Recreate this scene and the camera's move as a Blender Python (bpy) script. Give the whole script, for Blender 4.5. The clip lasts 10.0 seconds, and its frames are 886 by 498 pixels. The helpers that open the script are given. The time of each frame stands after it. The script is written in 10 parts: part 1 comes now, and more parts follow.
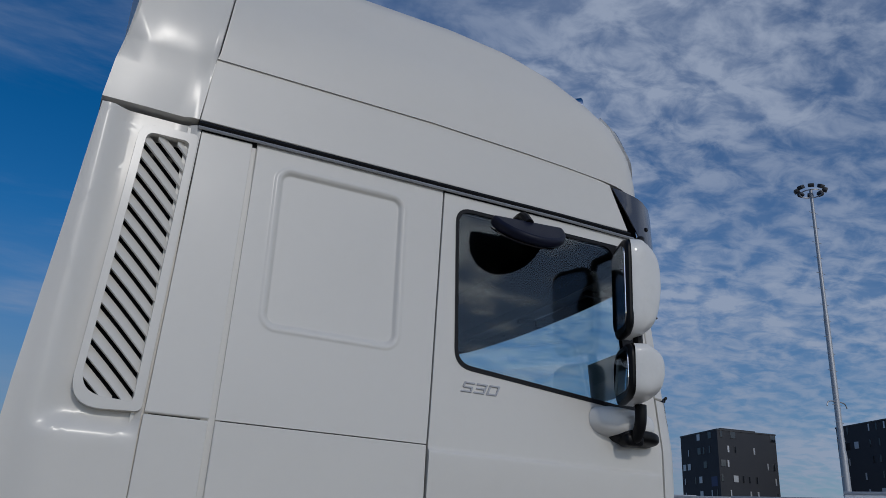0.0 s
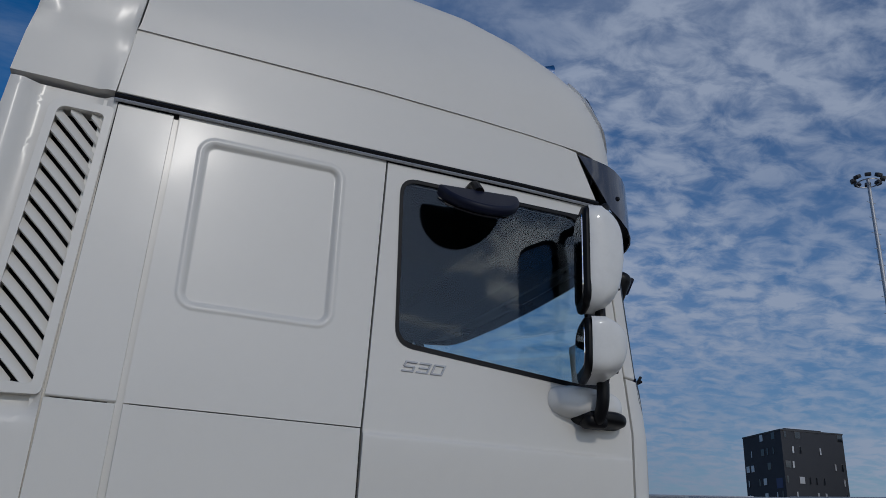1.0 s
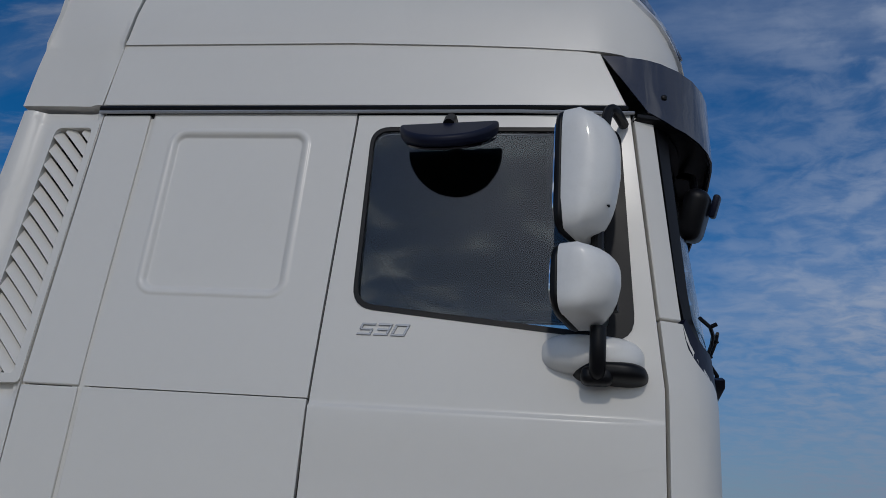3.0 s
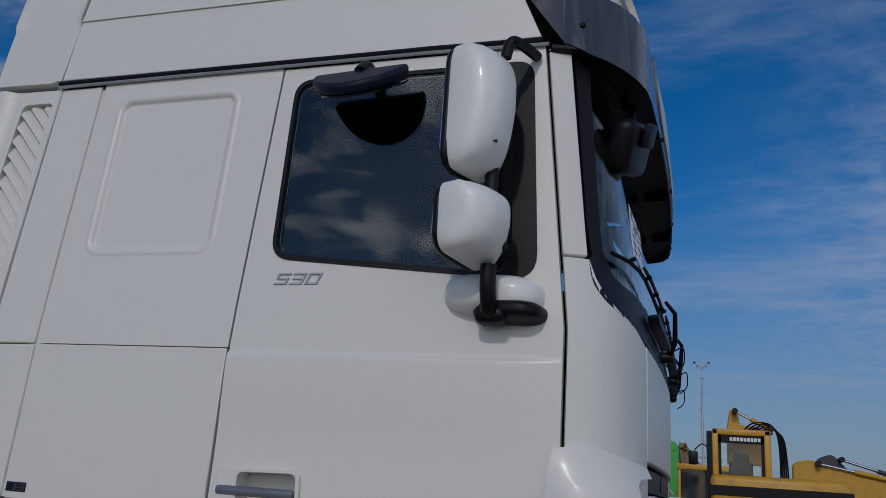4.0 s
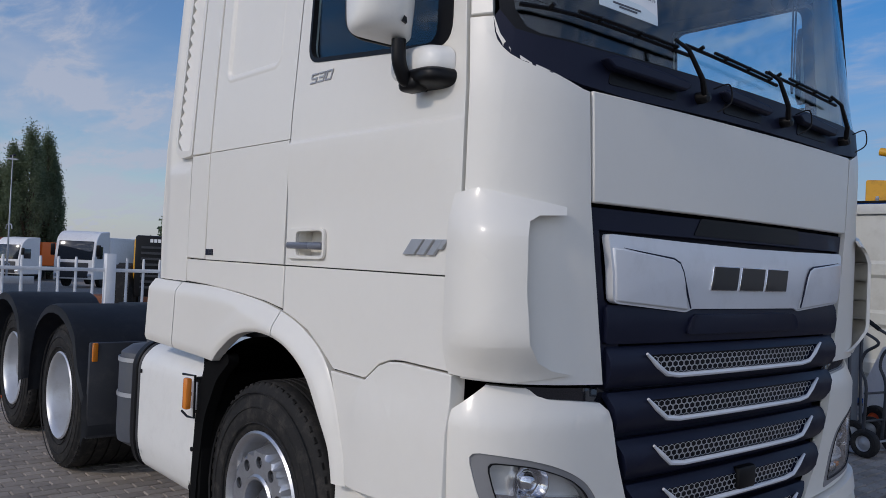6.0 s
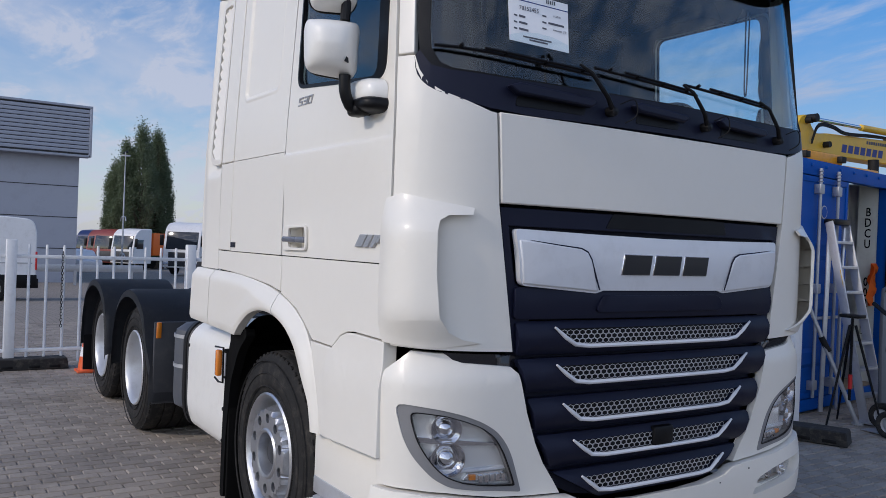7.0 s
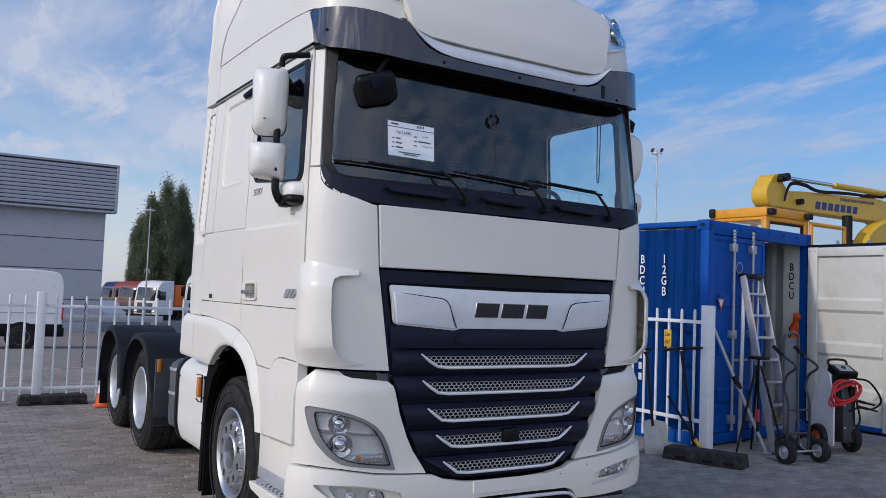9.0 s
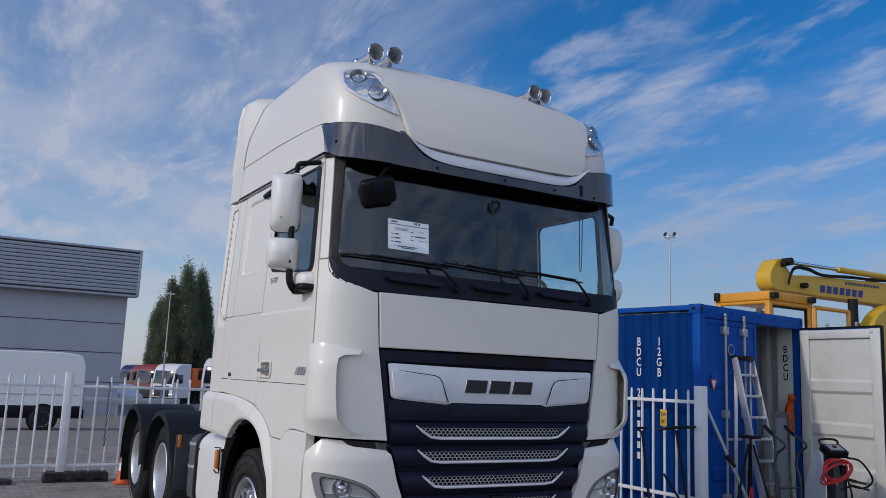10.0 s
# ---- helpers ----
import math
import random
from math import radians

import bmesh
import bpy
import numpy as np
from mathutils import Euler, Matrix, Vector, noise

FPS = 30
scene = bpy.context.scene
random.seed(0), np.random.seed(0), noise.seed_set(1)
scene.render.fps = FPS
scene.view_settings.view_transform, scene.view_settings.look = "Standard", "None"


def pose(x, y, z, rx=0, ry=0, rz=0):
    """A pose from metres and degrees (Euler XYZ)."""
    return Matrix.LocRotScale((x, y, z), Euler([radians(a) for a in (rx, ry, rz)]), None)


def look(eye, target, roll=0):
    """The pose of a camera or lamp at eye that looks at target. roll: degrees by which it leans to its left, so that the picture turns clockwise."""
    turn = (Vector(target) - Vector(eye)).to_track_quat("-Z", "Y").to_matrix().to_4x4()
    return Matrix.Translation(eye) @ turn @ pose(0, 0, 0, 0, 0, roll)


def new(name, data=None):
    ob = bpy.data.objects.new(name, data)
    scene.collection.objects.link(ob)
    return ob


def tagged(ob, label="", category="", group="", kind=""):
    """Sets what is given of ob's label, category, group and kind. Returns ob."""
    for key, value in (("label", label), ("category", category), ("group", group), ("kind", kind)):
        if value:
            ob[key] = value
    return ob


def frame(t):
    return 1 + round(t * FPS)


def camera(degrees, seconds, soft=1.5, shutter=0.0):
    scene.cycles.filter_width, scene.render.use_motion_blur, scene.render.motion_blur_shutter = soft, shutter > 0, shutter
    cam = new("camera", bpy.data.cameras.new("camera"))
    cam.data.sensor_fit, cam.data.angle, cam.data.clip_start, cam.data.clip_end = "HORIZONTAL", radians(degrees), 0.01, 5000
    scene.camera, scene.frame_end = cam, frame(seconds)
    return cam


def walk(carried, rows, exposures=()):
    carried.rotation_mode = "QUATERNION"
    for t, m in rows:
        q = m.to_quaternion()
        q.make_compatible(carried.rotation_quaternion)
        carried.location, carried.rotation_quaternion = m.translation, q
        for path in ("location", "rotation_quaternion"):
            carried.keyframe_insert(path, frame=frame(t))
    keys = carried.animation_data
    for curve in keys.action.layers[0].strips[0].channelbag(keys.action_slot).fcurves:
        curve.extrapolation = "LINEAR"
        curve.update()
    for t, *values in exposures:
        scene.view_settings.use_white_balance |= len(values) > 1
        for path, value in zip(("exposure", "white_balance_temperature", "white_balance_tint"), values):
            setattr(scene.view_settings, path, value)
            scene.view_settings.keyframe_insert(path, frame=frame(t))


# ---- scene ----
cam = camera(57.1, 10.0, 0.8)
PATH = [
    (0, (-2.49, -3.857, 1.66), (-1.688, -2.168, 2.369), 3.0),
    (0.5, (-2.288, -3.794, 1.643), (-1.498, -2.104, 2.365), 2.9),
    (1, (-2.03, -3.819, 1.632), (-1.346, -2.082, 2.348), 2.6),
    (1.5, (-1.763, -3.854, 1.61), (-1.265, -2.059, 2.339), 2.7),
    (2, (-1.362, -3.83, 1.633), (-1.148, -1.974, 2.346), 3.3),
    (3.3, (-0.332, -3.561, 1.638), (-0.696, -1.714, 2.313), 4.6),
    (3.5, (-0.23, -3.544, 1.637), (-0.613, -1.694, 2.293), 4.4),
    (4, (0.122, -3.446, 1.638), (-0.473, -1.626, 2.214), 4.4),
    (4.5, (0.435, -3.313, 1.591), (-0.423, -1.565, 2.048), 4.1),
    (5, (0.856, -3.177, 1.555), (-0.226, -1.511, 1.782), 3.7),
    (5.5, (1.249, -3.036, 1.568), (-0.061, -1.527, 1.663), 3.3),
    (5.7, (1.382, -2.951, 1.565), (-0.028, -1.534, 1.627), 3.0),
    (6.8, (2.263, -2.771, 1.605), (0.603, -1.656, 1.597), 2.2),
    (7, (2.434, -2.761, 1.608), (0.765, -1.659, 1.597), 2.2),
    (7.5, (2.845, -2.735, 1.597), (1.168, -1.645, 1.583), 2.1),
    (8, (3.232, -2.799, 1.597), (1.549, -1.719, 1.576), 2.2),
    (8.5, (3.612, -2.87, 1.616), (1.92, -1.803, 1.626), 2.2),
    (9, (3.963, -2.945, 1.633), (2.265, -1.895, 1.746), 2.2),
    (9.5, (4.278, -3.067, 1.631), (2.58, -2.045, 1.902), 2.2),
    (10, (4.572, -3.138, 1.597), (2.866, -2.142, 1.911), 2.3),
]
EXPOSURES = [(0, -1.06, 6130, 10), (1, -1.15, 6130, 10), (2, -1.16, 6130, 10), (4, -0.98, 6170, 11), (5, -0.82, 6230, 12), (5.7, -0.46, 6400, 13), (7, 0.01, 6560, 14), (7.5, 0.08, 6580, 14), (8.5, 0.10, 6620, 14), (9, 0.11, 6620, 14), (9.5, -0.06, 6580, 14), (10, -0.21, 6520, 14)]
walk(cam, [(t, look(eye, target, roll)) for t, eye, target, roll in PATH], EXPOSURES)

# ---- sky and sun ----
SUN = Vector((0.025, -0.86, 0.515)).normalized()
sun_ob = new("sun", bpy.data.lights.new("sun", "SUN"))
sun_ob.data.energy, sun_ob.data.angle, sun_ob.data.color = 1.38, radians(2.5), (1.0, 0.93, 0.83)
sun_ob.matrix_world = look(SUN * 40, (0, 0, 0))

world = bpy.data.worlds.new("sky")
scene.world = world
world.use_nodes = True
wt = world.node_tree
for n in list(wt.nodes):
    wt.nodes.remove(n)


def wnode(kind, **sets):
    n = wt.nodes.new(kind)
    for key, value in sets.items():
        n.inputs[key.replace("_", " ")].default_value = value
    return n


sky = wt.nodes.new("ShaderNodeTexSky")
sky.sky_type, sky.sun_disc = "NISHITA", False
sky.sun_elevation, sky.sun_rotation = math.asin(SUN.z), math.atan2(SUN.x, SUN.y)
sky.air_density, sky.dust_density, sky.ozone_density = 1.0, 0.6, 3.0
rich = wnode("ShaderNodeHueSaturation", Hue=0.504, Saturation=1.42, Value=1.06)
wt.links.new(sky.outputs[0], rich.inputs["Color"])
way = wt.nodes.new("ShaderNodeTexCoord")
sep = wt.nodes.new("ShaderNodeSeparateXYZ")
wt.links.new(way.outputs["Generated"], sep.inputs[0])


def wmath(op, a, b=None, c=None):
    n = wt.nodes.new("ShaderNodeMath")
    n.operation = op
    for slot, v in enumerate((a, b, c)):
        if v is None:
            continue
        if isinstance(v, (int, float)):
            n.inputs[slot].default_value = v
        else:
            wt.links.new(v, n.inputs[slot])
    return n.outputs[0]


lift = wmath("ADD", wmath("MAXIMUM", sep.outputs["Z"], 0.0), 0.16)
flat = wt.nodes.new("ShaderNodeCombineXYZ")
wt.links.new(wmath("DIVIDE", sep.outputs["X"], lift), flat.inputs[0])
wt.links.new(wmath("DIVIDE", sep.outputs["Y"], lift), flat.inputs[1])


def cloud_layer(scale, detail, rough, low, high, shift, stretch):
    m = wt.nodes.new("ShaderNodeMapping")
    m.inputs["Location"].default_value = shift
    m.inputs["Scale"].default_value = stretch
    m.inputs["Rotation"].default_value = (0, 0, 0.5)
    wt.links.new(flat.outputs[0], m.inputs[0])
    n = wnode("ShaderNodeTexNoise", Scale=scale, Detail=detail, Roughness=rough, Distortion=0.35)
    wt.links.new(m.outputs[0], n.inputs["Vector"])
    r = wnode("ShaderNodeMapRange", From_Min=low, From_Max=high)
    r.interpolation_type = "SMOOTHSTEP"
    wt.links.new(n.outputs[0], r.inputs["Value"])
    return r.outputs[0]


def toward(x, y, low, high):
    """How far the direction lies on one side of the compass."""
    d = wmath("ADD", wmath("MULTIPLY", sep.outputs["X"], x), wmath("MULTIPLY", sep.outputs["Y"], y))
    r = wnode("ShaderNodeMapRange", From_Min=low, From_Max=high)
    r.interpolation_type = "SMOOTHSTEP"
    wt.links.new(d, r.inputs["Value"])
    return r.outputs[0]


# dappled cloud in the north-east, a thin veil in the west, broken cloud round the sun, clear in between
dapple = cloud_layer(12.0, 5, 0.58, 0.32, 0.68, (0.4, 2.2, 0), (1.0, 1.2, 1))
patch = cloud_layer(1.1, 5, 0.55, 0.34, 0.62, (3.1, 1.7, 0), (1, 1, 1))
wisp = cloud_layer(1.4, 7, 0.6, 0.44, 0.78, (5.4, 0.3, 0), (0.7, 1.8, 1))
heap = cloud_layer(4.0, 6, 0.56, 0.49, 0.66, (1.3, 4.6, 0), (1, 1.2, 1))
bank_a = wmath("MULTIPLY", wmath("ADD", wmath("MULTIPLY", dapple, wmath("ADD", wmath("MULTIPLY", patch, 0.30), 0.42)), 0.16), toward(0.90, 0.42, 0.36, 0.84))
streak = cloud_layer(2.6, 8, 0.62, 0.47, 0.70, (2.2, 7.1, 0), (0.8, 1.7, 1))
bank_b = wmath("ADD", wmath("MULTIPLY", wmath("ADD", wmath("MULTIPLY", patch, 0.42), 0.26), toward(-0.99, 0.08, 0.78, 0.98)), wmath("MULTIPLY", streak, wmath("MULTIPLY", toward(-0.95, 0.3, 0.28, 0.74), 0.60)))
bank_c = wmath("MULTIPLY", wmath("MULTIPLY", heap, 0.5), toward(0.1, -1.0, 0.0, 0.5))
mask = wmath("MINIMUM", wmath("ADD", wmath("ADD", bank_a, bank_b), wmath("ADD", bank_c, wmath("MULTIPLY", wisp, 0.44))), 0.86)
low_haze = wnode("ShaderNodeMapRange", From_Min=-0.02, From_Max=0.17, To_Min=0.75, To_Max=0.0)
low_haze.interpolation_type = "SMOOTHSTEP"
wt.links.new(sep.outputs["Z"], low_haze.inputs["Value"])
mask = wmath("MAXIMUM", mask, wmath("MULTIPLY", low_haze.outputs[0], wmath("ADD", wmath("MULTIPLY", toward(-0.97, 0.2, 0.45, 0.95), 0.54), 0.38)))
white = wt.nodes.new("ShaderNodeMix")
white.data_type = "RGBA"
white.inputs["A"].default_value, white.inputs["B"].default_value = (5.3, 6.0, 7.4, 1), (4.1, 4.5, 5.4, 1)
wt.links.new(toward(-0.97, 0.2, 0.1, 0.8), white.inputs["Factor"])
mix = wt.nodes.new("ShaderNodeMix")
mix.data_type = "RGBA"
wt.links.new(mask, mix.inputs["Factor"])
wt.links.new(rich.outputs[0], mix.inputs["A"])
wt.links.new(white.outputs["Result"], mix.inputs["B"])
rim_haze = wt.nodes.new("ShaderNodeMix")
rim_haze.data_type = "RGBA"
rim_haze.inputs["B"].default_value = (1.9, 2.5, 3.75, 1)
north_haze = wnode("ShaderNodeMapRange", From_Min=0.0, From_Max=0.34, To_Min=0.85, To_Max=0.0)
wt.links.new(sep.outputs["Z"], north_haze.inputs["Value"])
wt.links.new(wmath("MULTIPLY", north_haze.outputs[0], toward(-0.1, 1.0, 0.35, 0.85)), rim_haze.inputs["Factor"])
wt.links.new(mix.outputs["Result"], rim_haze.inputs["A"])
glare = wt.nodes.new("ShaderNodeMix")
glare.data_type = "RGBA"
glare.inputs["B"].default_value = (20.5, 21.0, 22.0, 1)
# unseen bright sky in the south-east, added to lift the truck's front
front_fill = wmath("MULTIPLY", toward(0.80, -0.60, 0.30, 0.90), 0.15)
wt.links.new(wmath("ADD", wmath("MULTIPLY", wmath("MULTIPLY", heap, 0.8), toward(0.1, -1.0, 0.35, 0.85)), front_fill), glare.inputs["Factor"])
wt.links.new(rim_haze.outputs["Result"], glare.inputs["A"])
bg = wnode("ShaderNodeBackground", Strength=0.127)
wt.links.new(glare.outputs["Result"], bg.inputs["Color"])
wo = wt.nodes.new("ShaderNodeOutputWorld")
wt.links.new(bg.outputs[0], wo.inputs[0])

# ---- materials ----


def surface(name, color, rough=0.5, metal=0.0, vary=0.12, scale=3.0, fine=60.0, bump=0.05, coat=0.0, coat_rough=0.05, dirt=None, dirt_amount=0.3, spec=0.5, stretch=(1, 1, 1), wave=0.0):
    """A node material with broad stains, fine grain and slight relief, at real size."""
    m = bpy.data.materials.new(name)
    m.use_nodes = True
    nt = m.node_tree
    p = nt.nodes["Principled BSDF"]
    co = nt.nodes.new("ShaderNodeTexCoord")
    mp = nt.nodes.new("ShaderNodeMapping")
    mp.inputs["Scale"].default_value = stretch
    nt.links.new(co.outputs["Object"], mp.inputs[0])

    def noise_at(s, d, r=0.55):
        n = nt.nodes.new("ShaderNodeTexNoise")
        n.inputs["Scale"].default_value, n.inputs["Detail"].default_value, n.inputs["Roughness"].default_value = s, d, r
        nt.links.new(mp.outputs[0], n.inputs["Vector"])
        return n.outputs[0]

    broad, grain = noise_at(scale, 5), noise_at(fine, 3)
    dark = tuple(c * (1 - vary) for c in color)
    light = tuple(min(1, c * (1 + vary * 0.6)) for c in color)
    ramp = nt.nodes.new("ShaderNodeMix")
    ramp.data_type = "RGBA"
    ramp.inputs["A"].default_value, ramp.inputs["B"].default_value = (*dark, 1), (*light, 1)
    both = nt.nodes.new("ShaderNodeMix")
    both.inputs["Factor"].default_value = 0.4
    nt.links.new(broad, both.inputs["A"])
    nt.links.new(grain, both.inputs["B"])
    nt.links.new(both.outputs["Result"], ramp.inputs["Factor"])
    out = ramp.outputs["Result"]
    if dirt:
        spot = nt.nodes.new("ShaderNodeMapRange")
        spot.inputs["From Min"].default_value, spot.inputs["From Max"].default_value = 0.5, 0.72
        spot.inputs["To Max"].default_value = dirt_amount
        nt.links.new(noise_at(scale * 2.3, 8, 0.7), spot.inputs["Value"])
        dm = nt.nodes.new("ShaderNodeMix")
        dm.data_type = "RGBA"
        dm.inputs["B"].default_value = (*dirt, 1)
        nt.links.new(spot.outputs[0], dm.inputs["Factor"])
        nt.links.new(out, dm.inputs["A"])
        out = dm.outputs["Result"]
    nt.links.new(out, p.inputs["Base Color"])
    rr = nt.nodes.new("ShaderNodeMapRange")
    rr.inputs["To Min"].default_value, rr.inputs["To Max"].default_value = max(0.02, rough * 0.8), min(1, rough * 1.2)
    nt.links.new(broad, rr.inputs["Value"])
    nt.links.new(rr.outputs[0], p.inputs["Roughness"])
    p.inputs["Metallic"].default_value = metal
    p.inputs["Specular IOR Level"].default_value = spec
    if coat:
        p.inputs["Coat Weight"].default_value, p.inputs["Coat Roughness"].default_value = coat, coat_rough
    if wave:
        b = nt.nodes.new("ShaderNodeBump")
        b.inputs["Strength"].default_value, b.inputs["Distance"].default_value = wave, 0.012
        nt.links.new(noise_at(2.2, 1), b.inputs["Height"])
        nt.links.new(b.outputs[0], p.inputs["Coat Normal"])
    if bump:
        b = nt.nodes.new("ShaderNodeBump")
        b.inputs["Strength"].default_value, b.inputs["Distance"].default_value = bump, 0.004
        nt.links.new(grain, b.inputs["Height"])
        nt.links.new(b.outputs[0], p.inputs["Normal"])
    return m


WHITE = surface("white_paint", (0.758, 0.727, 0.661), 0.42, vary=0.035, scale=1.4, fine=25, bump=0.0, coat=0.24, coat_rough=0.18, wave=0.45, dirt=(0.62, 0.57, 0.48), dirt_amount=0.09)
WHITE_B = surface("white_plastic_paint", (0.80, 0.785, 0.74), 0.4, vary=0.05, scale=6, fine=90, bump=0.01, coat=0.4, dirt=(0.5, 0.47, 0.42), dirt_amount=0.15)
NAVY = surface("dark_blue_grey_plastic", (0.0075, 0.0095, 0.025), 0.45, vary=0.2, scale=4, fine=260, bump=0.05, dirt=(0.03, 0.03, 0.04), dirt_amount=0.10, spec=0.22)
BLACK = surface("black_plastic", (0.005, 0.005, 0.006), 0.42, vary=0.2, scale=5, fine=200, bump=0.06, spec=0.22)
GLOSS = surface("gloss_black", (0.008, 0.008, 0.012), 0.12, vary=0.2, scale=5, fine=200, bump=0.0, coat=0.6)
RUBBER = surface("tyre_rubber", (0.020, 0.0193, 0.019), 0.72, vary=0.25, scale=7, fine=120, bump=0.2, dirt=(0.085, 0.075, 0.065), dirt_amount=0.55, spec=0.2)
SILVER = surface("silver_paint", (0.70, 0.715, 0.745), 0.34, metal=0.12, vary=0.06, scale=3, fine=400, bump=0.02, coat=0.3, dirt=(0.42, 0.41, 0.40), dirt_amount=0.25)
ALU = surface("brushed_aluminium", (0.56, 0.57, 0.59), 0.36, metal=0.5, vary=0.12, scale=5, fine=150, bump=0.05, dirt=(0.34, 0.32, 0.29), dirt_amount=0.4)
RIM = surface("silver_wheel_paint", (0.50, 0.51, 0.535), 0.33, metal=0.8, vary=0.12, scale=6, fine=120, bump=0.03, dirt=(0.20, 0.19, 0.18), dirt_amount=0.35)
BEZEL = surface("grey_lamp_surround", (0.21, 0.21, 0.215), 0.35, vary=0.08, scale=5, fine=200, bump=0.02, coat=0.3)
BOWL = surface("pale_lamp_bowl", (0.84, 0.83, 0.80), 0.22, metal=0.35, vary=0.12, scale=14, fine=90, bump=0.03)
LAMPCHROME = surface("lamp_mirror", (0.22, 0.225, 0.235), 0.2, metal=0.7, vary=0.25, scale=22, fine=90, bump=0.03)
CHROME = surface("chrome", (0.74, 0.74, 0.76), 0.1, metal=1.0, vary=0.06, scale=8, fine=90, bump=0.0)
STEEL = surface("galvanised_steel", (0.46, 0.47, 0.49), 0.5, metal=0.6, vary=0.2, scale=6, fine=80, bump=0.08, dirt=(0.25, 0.22, 0.19), dirt_amount=0.3)
DARKGREY = surface("dark_grey_painted_metal", (0.032, 0.034, 0.040), 0.5, vary=0.2, scale=4, fine=90, bump=0.08, dirt=(0.09, 0.085, 0.08), dirt_amount=0.35)
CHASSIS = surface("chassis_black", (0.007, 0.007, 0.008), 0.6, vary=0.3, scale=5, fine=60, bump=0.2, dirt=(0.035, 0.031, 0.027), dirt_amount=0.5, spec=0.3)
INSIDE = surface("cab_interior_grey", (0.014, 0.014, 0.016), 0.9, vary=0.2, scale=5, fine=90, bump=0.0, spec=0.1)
TANKGREY = surface("tank_grey_paint", (0.075, 0.082, 0.098), 0.5, vary=0.2, scale=4, fine=90, bump=0.08, dirt=(0.12, 0.11, 0.10), dirt_amount=0.35)
BARROWGREY = surface("barrow_grey", (0.15, 0.165, 0.185), 0.5, vary=0.2, scale=4, fine=90, bump=0.05, dirt=(0.09, 0.085, 0.08), dirt_amount=0.4)
SEAM = surface("seam_sealer", (0.045, 0.043, 0.042), 0.8, vary=0.2, scale=8, fine=90, bump=0.0)
MATT = surface("matt_black_rubber", (0.005, 0.005, 0.005), 0.9, vary=0.3, scale=6, fine=80, bump=0.1, spec=0.1)
AMBER = surface("amber_lens", (0.72, 0.22, 0.02), 0.2, vary=0.1, scale=20, fine=200, bump=0.0, coat=0.6)
LENS_IN = surface("lamp_reflector", (0.88, 0.88, 0.88), 0.14, metal=0.8, vary=0.15, scale=12, fine=70, bump=0.05)
PAPER = surface("paper", (0.93, 0.94, 0.95), 0.7, vary=0.03, scale=9, fine=150, bump=0.02)
INK = surface("ink", (0.10, 0.105, 0.13), 0.7, vary=0.1, bump=0.0)
INKBLUE = surface("blue_ink", (0.03, 0.05, 0.22), 0.6, vary=0.1, bump=0.0)
YELLOW = surface("machine_yellow", (0.60, 0.300, 0.012), 0.4, vary=0.15, scale=2, fine=40, bump=0.05, dirt=(0.16, 0.08, 0.03), dirt_amount=0.45)
YELLOW2 = surface("bright_machine_yellow", (0.68, 0.42, 0.035), 0.4, vary=0.12, scale=2, fine=40, bump=0.04, dirt=(0.35, 0.22, 0.05), dirt_amount=0.35)
ORANGEY = surface("orange_yellow_paint", (0.76, 0.33, 0.02), 0.42, vary=0.12, scale=2, fine=40, bump=0.04, dirt=(0.3, 0.14, 0.03), dirt_amount=0.35)
BLUE = surface("container_blue", (0.0004, 0.078, 0.37), 0.5, vary=0.2, scale=1.5, fine=30, bump=0.06, spec=0.12, dirt=(0.002, 0.05, 0.20), dirt_amount=0.4)
CREAM = surface("container_inside_paint", (0.64, 0.645, 0.60), 0.5, vary=0.08, scale=2, fine=40, bump=0.05, dirt=(0.40, 0.38, 0.33), dirt_amount=0.35)
FENCE = surface("white_powder_coat", (0.80, 0.80, 0.80), 0.4, vary=0.06, scale=4, fine=60, bump=0.03, dirt=(0.5, 0.48, 0.44), dirt_amount=0.3)
DARKPLASTIC = surface("recycled_plastic", (0.020, 0.019, 0.018), 0.8, vary=0.35, scale=6, fine=50, bump=0.4, dirt=(0.14, 0.12, 0.10), dirt_amount=0.5)
HALLGREY = surface("grey_cladding", (0.35, 0.372, 0.43), 0.5, vary=0.06, scale=0.6, fine=30, bump=0.03, dirt=(0.22, 0.22, 0.24), dirt_amount=0.25)
CONE = surface("cone_orange", (0.78, 0.12, 0.03), 0.5, vary=0.12, scale=9, fine=90, bump=0.05, dirt=(0.3, 0.12, 0.08), dirt_amount=0.4)
RED = surface("red_paint", (0.55, 0.02, 0.02), 0.4, vary=0.15, scale=3, fine=60, bump=0.03)
GREEN = surface("green_paint", (0.04, 0.42, 0.04), 0.45, vary=0.15, scale=2, fine=40, bump=0.04, dirt=(0.06, 0.16, 0.05), dirt_amount=0.3)
SAND = surface("brown_sand", (0.26, 0.17, 0.095), 0.9, vary=0.3, scale=2, fine=30, bump=0.5, dirt=(0.13, 0.085, 0.05), dirt_amount=0.5)
RUST = surface("rusty_steel", (0.20, 0.075, 0.035), 0.8, vary=0.3, scale=3, fine=50, bump=0.3, dirt=(0.08, 0.04, 0.025), dirt_amount=0.6)
BARK = surface("bark", (0.10, 0.075, 0.05), 0.9, vary=0.3, scale=4, fine=30, bump=0.6)
LEAF = surface("poplar_leaf", (0.150, 0.190, 0.115), 0.6, vary=0.45, scale=1.2, fine=12, bump=0.0)
leaf_nodes = LEAF.node_tree
through_leaf = leaf_nodes.nodes.new("ShaderNodeBsdfTranslucent")
